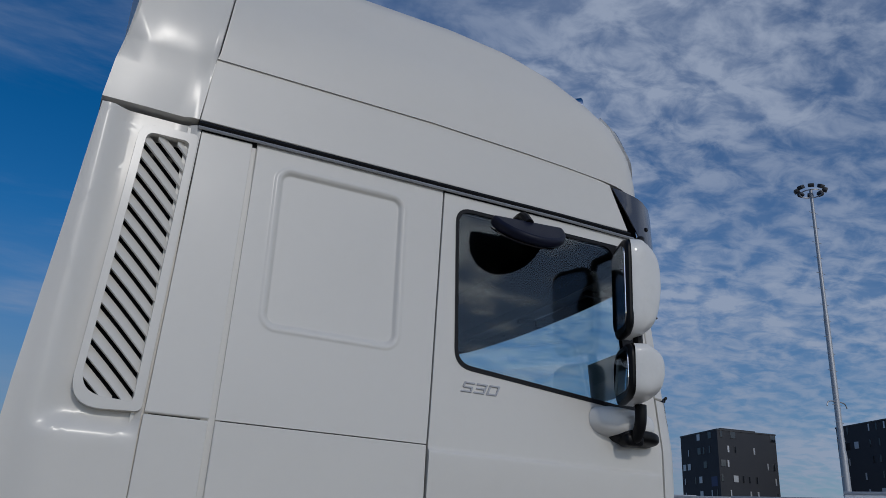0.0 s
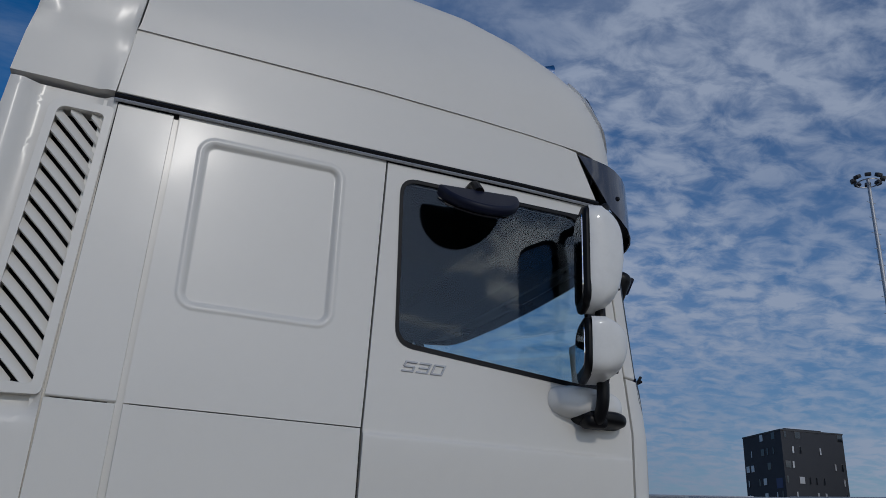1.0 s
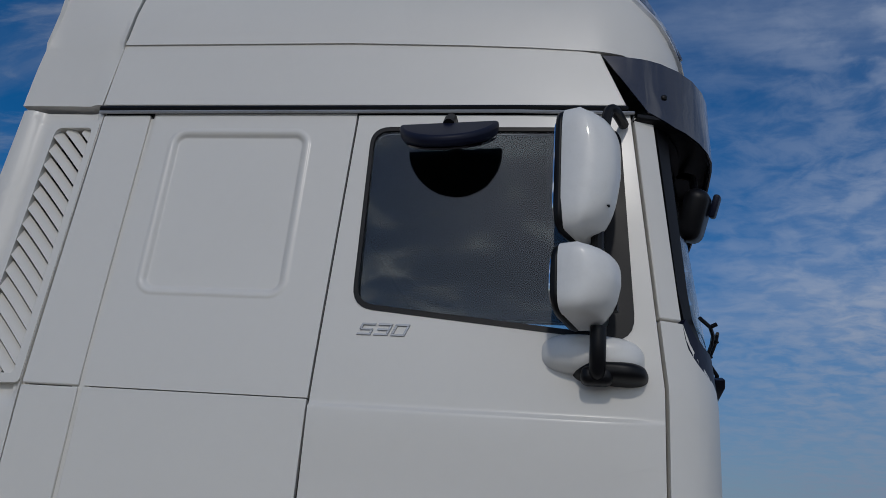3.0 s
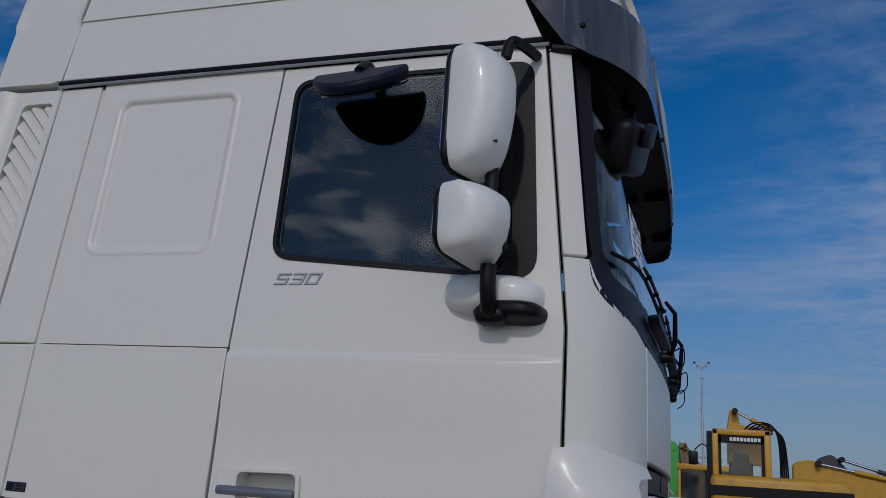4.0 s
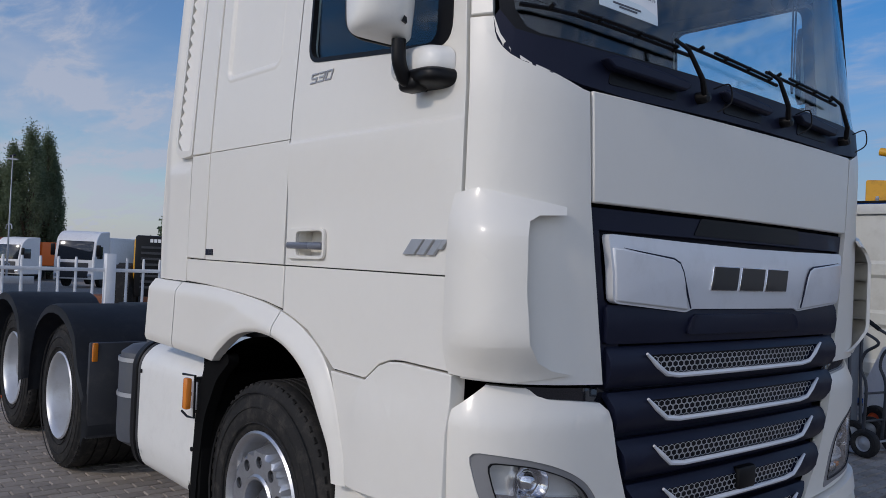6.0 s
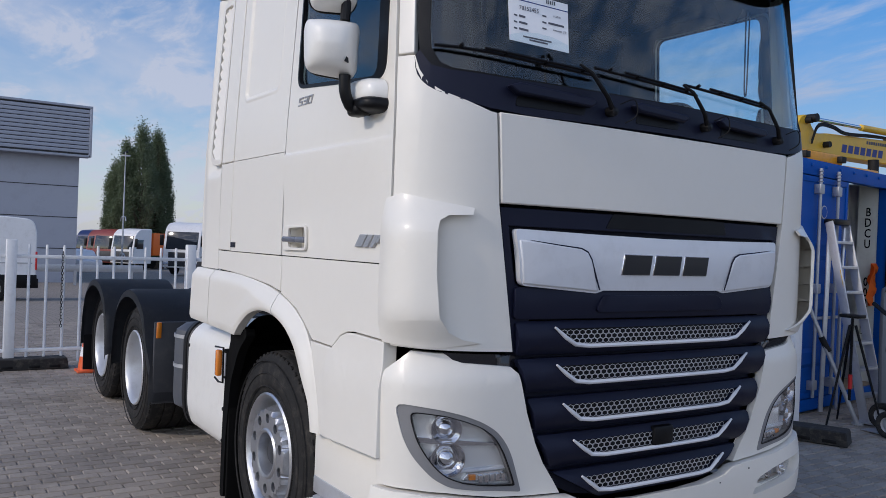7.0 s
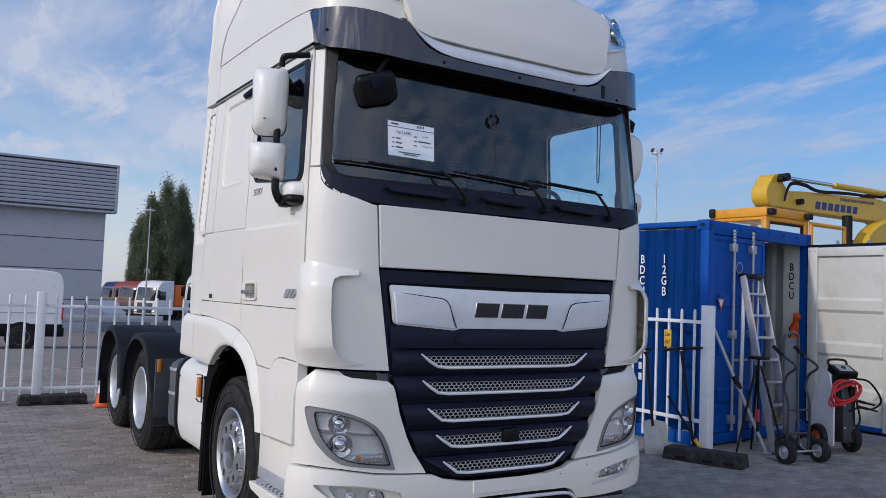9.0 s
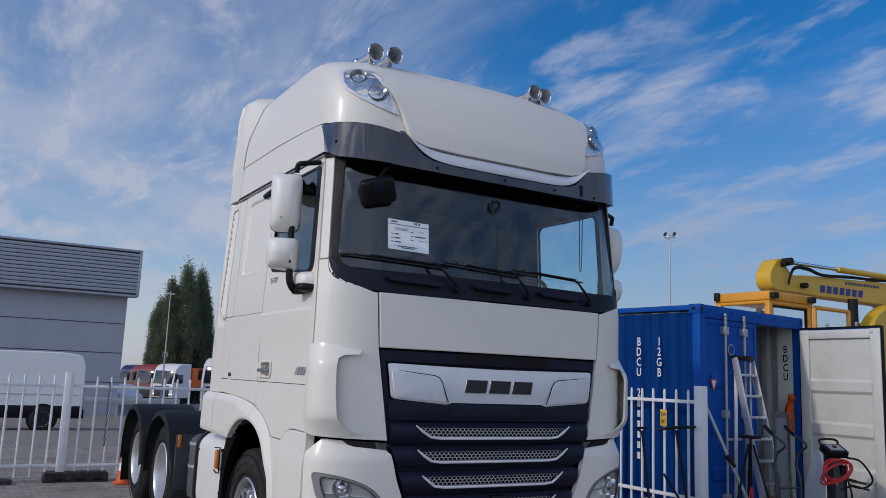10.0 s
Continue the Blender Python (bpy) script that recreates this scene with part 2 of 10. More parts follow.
through_leaf.inputs[0].default_value = (0.19, 0.24, 0.12, 1)
leaf_mix = leaf_nodes.nodes.new("ShaderNodeMixShader")
leaf_mix.inputs[0].default_value = 0.45
leaf_nodes.links.new(leaf_nodes.nodes["Principled BSDF"].outputs[0], leaf_mix.inputs[1])
leaf_nodes.links.new(through_leaf.outputs[0], leaf_mix.inputs[2])
leaf_nodes.links.new(leaf_mix.outputs[0], leaf_nodes.nodes["Material Output"].inputs[0])
OFFICE = surface("dark_brick_facade", (0.035, 0.038, 0.046), 0.7, vary=0.25, scale=0.4, fine=6, bump=0.1)
DARKRED = surface("dark_red_paint", (0.30, 0.025, 0.02), 0.4, vary=0.15, scale=2, fine=40, bump=0.02)
BRICKRED = surface("dull_red_paint", (0.26, 0.055, 0.045), 0.5, vary=0.15, scale=2, fine=40, bump=0.02)
ORANGE = surface("orange_paint", (0.80, 0.16, 0.02), 0.45, vary=0.1, scale=2, fine=40, bump=0.02)
CABBLUE = surface("dark_blue_paint", (0.02, 0.035, 0.12), 0.4, vary=0.15, scale=2, fine=40, bump=0.02)
HIVIS = surface("orange_cloth", (0.85, 0.17, 0.02), 0.85, vary=0.2, scale=14, fine=160, bump=0.3)
LIME = surface("lime_cloth", (0.60, 0.80, 0.05), 0.85, vary=0.2, scale=14, fine=160, bump=0.3)
GRIPGREY = surface("grip_grey", (0.14, 0.148, 0.175), 0.28, vary=0.1, scale=6, fine=120, bump=0.03, coat=0.2)
EMBLEM = surface("charcoal_emblem", (0.012, 0.012, 0.014), 0.32, vary=0.15, scale=6, fine=120, bump=0.0, coat=0.15)
PLYWOOD = surface("container_floor_board", (0.30, 0.21, 0.13), 0.7, vary=0.25, scale=3, fine=60, bump=0.2, dirt=(0.12, 0.09, 0.06), dirt_amount=0.5)
WOOD = surface("wooden_handle", (0.30, 0.17, 0.08), 0.6, vary=0.25, scale=6, fine=80, bump=0.2, stretch=(1, 1, 0.15))
SPADE = surface("pale_worn_blade", (0.52, 0.50, 0.46), 0.55, vary=0.2, scale=8, fine=90, bump=0.2, dirt=(0.25, 0.2, 0.15), dirt_amount=0.5)


def glass(name, tint, mirror=1.45):
    """A clear pane: tinted see-through with the gloss of glass."""
    m = bpy.data.materials.new(name)
    m.use_nodes = True
    nt = m.node_tree
    for n in list(nt.nodes):
        nt.nodes.remove(n)
    face = nt.nodes.new("ShaderNodeLayerWeight")
    face.inputs["Blend"].default_value = 0.5
    curve = nt.nodes.new("ShaderNodeMath")
    curve.operation, curve.inputs[1].default_value = "POWER", 5.0
    nt.links.new(face.outputs["Facing"], curve.inputs[0])
    base = ((mirror - 1) / (mirror + 1)) ** 2
    fr = nt.nodes.new("ShaderNodeMapRange")
    fr.inputs["To Min"].default_value, fr.inputs["To Max"].default_value = base, 1.0
    nt.links.new(curve.outputs[0], fr.inputs["Value"])
    tr = nt.nodes.new("ShaderNodeBsdfTransparent")
    tr.inputs[0].default_value = (*tint, 1)
    gl = nt.nodes.new("ShaderNodeBsdfGlossy")
    gl.inputs["Roughness"].default_value = 0.01
    gl.inputs["Color"].default_value = (1, 1, 1, 1)
    mx = nt.nodes.new("ShaderNodeMixShader")
    out = nt.nodes.new("ShaderNodeOutputMaterial")
    nt.links.new(fr.outputs[0], mx.inputs[0])
    nt.links.new(tr.outputs[0], mx.inputs[1])
    nt.links.new(gl.outputs[0], mx.inputs[2])
    nt.links.new(mx.outputs[0], out.inputs[0])
    return m


GLASS = glass("cab_glass", (0.86, 0.93, 0.945), 1.47)
SCREEN = glass("windscreen_glass", (0.88, 0.94, 0.955), 1.54)
CLEAR = glass("lamp_glass", (0.95, 0.955, 0.96), 1.42)
THIN = glass("thin_lamp_cover", (0.97, 0.975, 0.98), 1.25)
DARKGLASS = surface("dark_window", (0.012, 0.015, 0.02), 0.08, vary=0.2, scale=2, fine=40, bump=0.0, coat=0.5)
MIRROR = surface("mirror_glass", (0.85, 0.87, 0.9), 0.02, metal=1.0, vary=0.02, bump=0.0)
SMOKE = surface("smoked_visor", (0.012, 0.014, 0.028), 0.13, vary=0.15, scale=6, fine=120, bump=0.0, coat=0.8, dirt=(0.06, 0.06, 0.07), dirt_amount=0.12)

# ---- mesh helpers ----


def part(name, bm, material, parent=None, label="", smooth=35, bevel=0.0, segments=2):
    """Links a bmesh as one mesh object under a thing or a part."""
    me = bpy.data.meshes.new(name)
    bm.normal_update()
    bm.to_mesh(me)
    bm.free()
    me.materials.append(material)
    if smooth:
        me.shade_smooth()
        me.set_sharp_from_angle(angle=radians(smooth))
    ob = new(name, me)
    if parent:
        ob.parent = parent
    if label:
        ob["label"] = label
    if bevel:
        md = ob.modifiers.new("edge", "BEVEL")
        md.width, md.segments, md.limit_method, md.angle_limit = bevel, segments, "ANGLE", radians(40)
        md.use_clamp_overlap = True
    return ob


def thing(name, m=None, label="", category="", group="", kind=""):
    ob = new(name)
    ob.empty_display_size = 0.2
    if m is not None:
        ob.matrix_world = m
    return tagged(ob, label, category, group, kind)


def box(bm, lo, hi, r=0.0, seg=2):
    """A box between two corners, with rounded edges."""
    lo, hi = Vector(lo), Vector(hi)
    made = bmesh.ops.create_cube(bm, size=1)["verts"]
    bmesh.ops.transform(bm, matrix=Matrix.Translation((lo + hi) / 2) @ Matrix.Diagonal((*(hi - lo), 1)), verts=made)
    if r:
        edges = list({e for v in made for e in v.link_edges})
        bmesh.ops.bevel(bm, geom=edges, offset=min(r, 0.49 * min(hi - lo)), segments=seg, profile=0.5, affect="EDGES")
    return bm


def boxes(*pairs, r=0.0, seg=2):
    bm = bmesh.new()
    for lo, hi in pairs:
        sub = bmesh.new()
        box(sub, lo, hi, r, seg)
        join(bm, sub)
    return bm


def join(bm, other, m=None):
    """Adds other to bm, and frees it."""
    if m is not None:
        bmesh.ops.transform(other, matrix=m, verts=other.verts)
    me = bpy.data.meshes.new("tmp")
    other.to_mesh(me)
    other.free()
    bm.from_mesh(me)
    bpy.data.meshes.remove(me)
    return bm


def moved(bm, m):
    bmesh.ops.transform(bm, matrix=m, verts=bm.verts)
    return bm


def lathe(profile, seg=48, axis="y", closed=False, cap=False):
    """Turns (radius, along) pairs round an axis."""
    bm = bmesh.new()
    rings = []
    for r, h in profile:
        ring = []
        for k in range(seg):
            a = 2 * math.pi * k / seg
            c, s = r * math.cos(a), r * math.sin(a)
            co = {"y": (c, h, s), "z": (c, s, h), "x": (h, c, s)}[axis]
            ring.append(bm.verts.new(co))
        rings.append(ring)
    pairs = list(zip(rings, rings[1:])) + ([(rings[-1], rings[0])] if closed else [])
    for a, b in pairs:
        for k in range(seg):
            bm.faces.new((a[k], a[(k + 1) % seg], b[(k + 1) % seg], b[k]))
    if cap and not closed:
        for ring in (rings[0], rings[-1]):
            if len({tuple(v.co) for v in ring}) > 2:
                bm.faces.new(ring)
    bmesh.ops.remove_doubles(bm, verts=bm.verts, dist=1e-6)
    bmesh.ops.recalc_face_normals(bm, faces=bm.faces)
    return bm


def tube(points, radius, seg=10, cap=True):
    """A round bar along a line of points."""
    bm = bmesh.new()
    pts = [Vector(p) for p in points]
    rings, side = [], None
    for i, p in enumerate(pts):
        d = (pts[min(i + 1, len(pts) - 1)] - pts[max(i - 1, 0)]).normalized()
        if side is None:
            side = d.cross(Vector((0, 0, 1)) if abs(d.z) < 0.9 else Vector((1, 0, 0))).normalized()
        side = (side - d * side.dot(d)).normalized()
        up = d.cross(side)
        r = radius[i] if isinstance(radius, (list, tuple)) else radius
        rings.append([bm.verts.new(p + (side * math.cos(2 * math.pi * k / seg) + up * math.sin(2 * math.pi * k / seg)) * r) for k in range(seg)])
    for a, b in zip(rings, rings[1:]):
        for k in range(seg):
            bm.faces.new((a[k], a[(k + 1) % seg], b[(k + 1) % seg], b[k]))
    if cap:
        bm.faces.new(rings[0][::-1])
        bm.faces.new(rings[-1])
    bmesh.ops.recalc_face_normals(bm, faces=bm.faces)
    return bm


def bar(a, b, w, h, r=0.0):
    """A square bar from a to b."""
    a, b = Vector(a), Vector(b)
    sub = box(bmesh.new(), (-w / 2, -h / 2, 0), (w / 2, h / 2, (b - a).length), r)
    return moved(sub, Matrix.Translation(a) @ (b - a).to_track_quat("Z", "Y").to_matrix().to_4x4())


def bend(points, n=6):
    """A smooth line through the points."""
    pts = [Vector(p) for p in points]
    out = []
    for i in range(len(pts) - 1):
        p0, p1, p2, p3 = pts[max(i - 1, 0)], pts[i], pts[i + 1], pts[min(i + 2, len(pts) - 1)]
        for k in range(n):
            t = k / n
            out.append(0.5 * (2 * p1 + (p2 - p0) * t + (2 * p0 - 5 * p1 + 4 * p2 - p3) * t * t + (3 * p1 - p0 - 3 * p2 + p3) * t ** 3))
    out.append(pts[-1])
    return out


def soft(outline, r, n=5):
    """The outline (u, v) with its corners rounded; r is one radius or one for each corner."""
    out, count = [], len(outline)
    for i, p in enumerate(outline):
        p = Vector(p)
        a, b = Vector(outline[i - 1]) - p, Vector(outline[(i + 1) % count]) - p
        rr = r[i] if isinstance(r, (list, tuple)) else r
        d = min(rr, a.length * 0.48, b.length * 0.48)
        if d < 1e-4:
            out.append(tuple(p))
            continue
        s, e = p + a.normalized() * d, p + b.normalized() * d
        for k in range(n + 1):
            t = k / n
            out.append(tuple(s * (1 - t) ** 2 + p * 2 * t * (1 - t) + e * t * t))
    return out


def sheet(outline, fn, holes=(), thick=0.02, step=0.12, off=0.0, center=(-1.2, 0, None), relief=None, cuts=()):
    """A plate cut to an outline in (u, v), laid on the surface fn(u, v), with openings and a thickness."""
    bm = bmesh.new()
    edges = []
    for loop in (outline, *holes):
        vs = [bm.verts.new((u, v, 0)) for u, v in loop]
        edges += [bm.edges.new((vs[i], vs[(i + 1) % len(vs)])) for i in range(len(vs))]
    bmesh.ops.triangle_fill(bm, use_beauty=True, use_dissolve=False, edges=edges, normal=(0, 0, 1))
    us, vs2 = [p[0] for p in outline], [p[1] for p in outline]
    for axis, lo, hi in ((0, min(us), max(us)), (1, min(vs2), max(vs2))):
        n = max(1, int((hi - lo) / step + 0.5))
        for k in range(1, n):
            co, no = [0, 0, 0], [0, 0, 0]
            co[axis], no[axis] = lo + (hi - lo) * k / n, 1
            bmesh.ops.bisect_plane(bm, geom=bm.verts[:] + bm.edges[:] + bm.faces[:], plane_co=co, plane_no=no, dist=1e-5)
    for axis, value in cuts:
        co, no = [0, 0, 0], [0, 0, 0]
        co[axis], no[axis] = value, 1
        bmesh.ops.bisect_plane(bm, geom=bm.verts[:] + bm.edges[:] + bm.faces[:], plane_co=co, plane_no=no, dist=1e-5)
    bmesh.ops.remove_doubles(bm, verts=bm.verts, dist=1e-5)
    bm.verts.index_update()
    uv = [(v.co.x, v.co.y) for v in bm.verts]
    faces = [[v.index for v in f.verts] for f in bm.faces]
    rim = [(e.verts[0].index, e.verts[1].index, e.link_faces[0]) for e in bm.edges if len(e.link_faces) == 1]
    rim = [(a, b) if any(l.vert.index == a and l.link_loop_next.vert.index == b for l in f.loops) else (b, a) for a, b, f in rim]
    normals_up = all(f.normal.z > 0 for f in bm.faces) if bm.faces else True
    bm.free()
    front, back, flips = [], [], 0
    e = 0.002
    for u, v in uv:
        p = Vector(fn(u, v))
        du, dv = Vector(fn(u + e, v)) - p, Vector(fn(u, v + e)) - p
        n = du.cross(dv).normalized()
        out = Vector((p.x - center[0], p.y - center[1], 0 if center[2] is None else p.z - center[2]))
        if n.dot(out) < 0:
            n = -n
            flips += 1
        o = off + (relief(u, v) if relief else 0)
        front.append(p + n * o)
        back.append(p + n * (o - thick))
    res = bmesh.new()
    fv = [res.verts.new(p) for p in front]
    bv = [res.verts.new(p) for p in back]
    turn = (flips > len(uv) / 2) == normals_up
    for f in faces:
        a, b = [fv[i] for i in f], [bv[i] for i in f]
        try:
            res.faces.new(a[::-1] if turn else a)
            res.faces.new(b if turn else b[::-1])
        except ValueError:
            pass
    for a, b in rim:
        quad = (fv[a], bv[a], bv[b], fv[b])
        try:
            res.faces.new(quad[::-1] if turn else quad)
        except ValueError:
            pass
    return res


def prism(outline, a, b, plane="xz"):
    """A solid of the outline between two depths: in xz between y = a and b, in yz between x, in xy between z."""
    bm = bmesh.new()
    put = {"xz": lambda u, v, d: (u, d, v), "yz": lambda u, v, d: (d, u, v), "xy": lambda u, v, d: (u, v, d)}[plane]
    lo = [bm.verts.new(put(u, v, a)) for u, v in outline]
    hi = [bm.verts.new(put(u, v, b)) for u, v in outline]
    n = len(lo)
    for i in range(n):
        bm.faces.new((lo[i], lo[(i + 1) % n], hi[(i + 1) % n], hi[i]))
    bm.faces.new(lo[::-1])
    bm.faces.new(hi)
    bmesh.ops.recalc_face_normals(bm, faces=bm.faces)
    return bm


def words(name, text, size, depth, m, material, parent, shear=0.0, align="CENTER", label="", squeeze=1.0, bold=0.0):
    """Letters of the built-in font as a mesh part."""
    cu = bpy.data.curves.new(name, "FONT")
    cu.body, cu.size, cu.extrude, cu.shear, cu.align_x, cu.align_y = text, size, depth, shear, align, "CENTER"
    cu.resolution_u, cu.offset = 3, bold
    tmp = bpy.data.objects.new(name, cu)
    scene.collection.objects.link(tmp)
    bpy.context.view_layer.update()
    me = bpy.data.meshes.new_from_object(tmp.evaluated_get(bpy.context.evaluated_depsgraph_get()))
    bpy.data.objects.remove(tmp)
    me.materials.clear()
    me.materials.append(material)
    me.transform(m @ Matrix.Diagonal((squeeze, 1, 1, 1)))
    ob = new(name, me)
    ob.parent = parent
    if label:
        ob["label"] = label
    return ob


def disc_outline(r, n=20, cx=0.0, cy=0.0, ry=None):
    return [(cx + r * math.cos(2 * math.pi * k / n), cy + (ry or r) * math.sin(2 * math.pi * k / n)) for k in range(n)]

# ---- the truck's body surfaces ----
RAKE, TUMBLE = 0.10, 0.0346
C0, C1, C2 = Vector((-0.03, 0.88)), Vector((-0.05, 1.22)), Vector((-0.25, 1.245))
CORNER = [C0 * (1 - t) ** 2 + C1 * 2 * t * (1 - t) + C2 * t * t for t in [k / 60 for k in range(61)]]
ARC = [0.88]
for a, b in zip(CORNER, CORNER[1:]):
    ARC.append(ARC[-1] + (b - a).length)
S_END = ARC[-1]


def nose(s, z):
    """The front of the cab: s runs from the middle round the corner, z up."""
    a, k = abs(s), max(0.0, z - 2.1)
    if a < 0.88:
        x, y = -0.03 * (a / 0.88) ** 2, a
    elif a < S_END:
        i = min(59, next(j for j in range(61) if ARC[j + 1] >= a))
        f = (a - ARC[i]) / (ARC[i + 1] - ARC[i])
        x, y = CORNER[i].lerp(CORNER[i + 1], f)
    else:
        x, y = -0.25 - (a - S_END), 1.245
    return Vector((x - RAKE * k, math.copysign(1, s) * y * (1 - TUMBLE * k), z))


def flank(sg):
    def fn(x, z):
        k = max(0.0, z - 2.1)
        return Vector((x, sg * 1.245 * (1 - TUMBLE * k), z))
    return fn


def door_x(z):
    return -0.232 - RAKE * max(0.0, z - 2.1)


LEVELS = [(3.05, 0.06, 0.02), (3.22, 0.07, 0.012), (3.30, 0.09, 0.010), (3.45, 0.12, 0.018), (3.58, 0.18, 0.04), (3.68, 0.28, 0.075), (3.78, 0.43, 0.11), (3.85, 0.62, 0.135), (3.90, 0.85, 0.17), (3.96, 1.25, 0.24), (4.00, 1.75, 0.36), (4.02, 2.05, 0.6)]


def roof_level(z):
    for (z0, d0, e0), (z1, d1, e1) in zip(LEVELS, LEVELS[1:]):
        if z <= z1:
            f = (z - z0) / (z1 - z0)
            return d0 + f * (d1 - d0), 1.215 - e0 - f * (e1 - e0)
    return LEVELS[-1][1], 1.215 - LEVELS[-1][2]


def roof_front(y, z):
    d, w = roof_level(z)
    a, cw, cl = abs(y), 0.45, 0.35
    if a < w - cw:
        return Vector((-d + 0.04 * (1 - (a / (w - cw)) ** 2), y, z))
    t = math.sqrt(max(0.0, (w - a) / cw))
    return Vector((-d - cl * (1 - t) ** 2 - 0.04 * t * (1 - t), y, z))


def smooth01(a, b, v):
    t = min(1.0, max(0.0, (v - a) / (b - a)))
    return t * t * (3 - 2 * t)


truck = thing("tractor_truck", None, "white two-rear-axle tractor truck with a tall sleeper cab, parked", "truck")
SIDES = (-1, 1)


def body_side(sg):
    f = flank(sg)
    # door, with its window opening
    win = soft([(-1.165, 2.328), (-0.325, 2.248), (-0.365, 2.952), (-1.175, 2.952)], [0.06, 0.07, 0.06, 0.06], 6)
    top = 3.012
    front_edge = [(door_x(z), z) for z in (1.527, 1.9, 2.1, 2.5, top)]
    outline = [(-1.266, 1.527)] + front_edge + [(-1.236, top), (-1.268, 2.03)]

    def belt(u, v):
        return 0.012 * (1 - smooth01(2.001, 2.017, v)) * smooth01(1.72, 1.98, v) * smooth01(-0.255, -0.33, u)
    pocket = soft([(-1.168, 1.566), (-0.978, 1.569), (-0.983, 1.662), (-1.173, 1.658)], 0.022, 4)
    creases = [(1, z) for z in (1.993, 2.001, 2.004, 2.007, 2.011, 2.014, 2.017, 2.025)]
    door = part("door", sheet(outline, f, [win, pocket], 0.03, 0.09, relief=belt, cuts=creases), WHITE, truck, "white cab door with a dark window", bevel=0.003)
    ring_out = soft([(-1.175, 2.315), (-0.31, 2.235), (-0.355, 2.963), (-1.185, 2.963)], [0.07, 0.09, 0.06, 0.07], 6)
    part("window_seal", sheet(ring_out, f, [soft([(-1.162, 2.331), (-0.385, 2.259), (-0.424, 2.948), (-1.172, 2.948)], 0.06, 6)], 0.022, 0.2, off=0.003), BLACK, door, "black rubber window seal")
    pane = part("window_pane", sheet(soft([(-1.168, 2.325), (-0.375, 2.25), (-0.414, 2.955), (-1.178, 2.955)], 0.06, 5), f, (), 0.004, 0.3, off=-0.010, relief=lambda u, v: 0.024 * (v - 2.62)), GLASS, door, "tinted side glass reflecting clouds")
    pane.visible_shadow = False
    # lower edge moulding, grab recess and handle
    hole = soft([(-1.235, 1.552), (-0.965, 1.556), (-0.972, 1.673), (-1.24, 1.668)], 0.03, 5)
    part("handle_surround", sheet(hole, f, [pocket], 0.012, 0.2, off=0.014), WHITE, door, bevel=0.004)
    y0, y1 = sorted((sg * 1.185, sg * 1.240))
    yb0, yb1 = sorted((sg * 1.180, sg * 1.186))
    part("handle_recess", boxes(((-1.19, yb0, 1.55), (-0.965, yb1, 1.68)), ((-1.185, y0, 1.55), (-1.172, y1, 1.68)), ((-0.980, y0, 1.55), (-0.967, y1, 1.68)), ((-1.18, y0, 1.556), (-0.97, y1, 1.567)), ((-1.18, y0, 1.661), (-0.97, y1, 1.672))), WHITE, door)
    part("door_handle", box(bmesh.new(), (-1.237, sg * 1.253 - 0.014, 1.591), (-0.983, sg * 1.253 + 0.014, 1.619), 0.011, 3), GRIPGREY, door, "dark grey grip handle")
    # kick panel of the door under the lower joint
    low = [(-1.266, 1.5225), (-0.234, 1.5225), (-0.234, 1.238), (-0.485, 1.243), (-0.545, 1.238), (-0.607, 1.218), (-0.645, 1.19), (-0.686, 1.160), (-0.888, 1.166), (-0.930, 1.196), (-0.985, 1.235), (-1.07, 1.285), (-1.165, 1.317), (-1.266, 1.344)]
    part("door_kick_panel", sheet(low, f, (), 0.03, 0.15), WHITE, door, bevel=0.003)
    # sleeper panels behind the door
    def emboss(u, v):
        px, pz = abs(u + 1.652) - 0.246, abs(v - 2.645) - 0.298
        r = 0.05
        d = math.hypot(max(px + r, 0), max(pz + r, 0)) + min(max(px + r, pz + r), 0) - r
        return 0.011 * smooth01(-0.022, -0.006, d) - 0.011 + 0.0025 * smooth01(-0.008, 0.0, d) * (1 - smooth01(0.004, 0.016, d))

    def lines(lo, hi, mid, half):
        """Grid lines, dense along the two sides of the pressed field."""
        out = [lo, lo + (mid - half - 0.08 - lo) * 0.5]
        for edge_ in (mid - half, mid + half):
            out += [edge_ + 0.0028 * k for k in range(-26, 27)]
        return sorted(out + [mid - half / 2, mid, mid + half / 2, hi - (hi - mid - half - 0.08) * 0.5, hi])
    us, vs = lines(-2.0, -1.275, -1.652, 0.246), lines(2.027, 3.012, 2.645, 0.298)
    bm = bmesh.new()
    grid = []
    for i, u in enumerate(us):
        col = []
        for v in vs:
            t = (v - 2.027) / 0.985
            shift = -0.002 + 0.017 * t if i == 0 else 0.032 * t if i == len(us) - 1 else 0.0
            p = f(u + shift, v)
            p.y += sg * emboss(u, v)
            col.append(bm.verts.new(p))
        grid.append(col)
    for a, b in zip(grid, grid[1:]):
        for j in range(len(vs) - 1):
            q = (a[j], b[j], b[j + 1], a[j + 1])
            bm.faces.new(q if sg < 0 else q[::-1])
    rim = [c[0] for c in grid] + grid[-1][1:] + [c[-1] for c in grid[-2::-1]] + grid[0][-2:0:-1]
    back = [bm.verts.new(v.co - Vector((0, sg * 0.02, 0))) for v in rim]
    for k in range(len(rim)):
        q = (rim[k], back[k], back[(k + 1) % len(rim)], rim[(k + 1) % len(rim)])
        bm.faces.new(q if sg < 0 else q[::-1])
    part("sleeper_panel", bm, WHITE, truck, smooth=60)
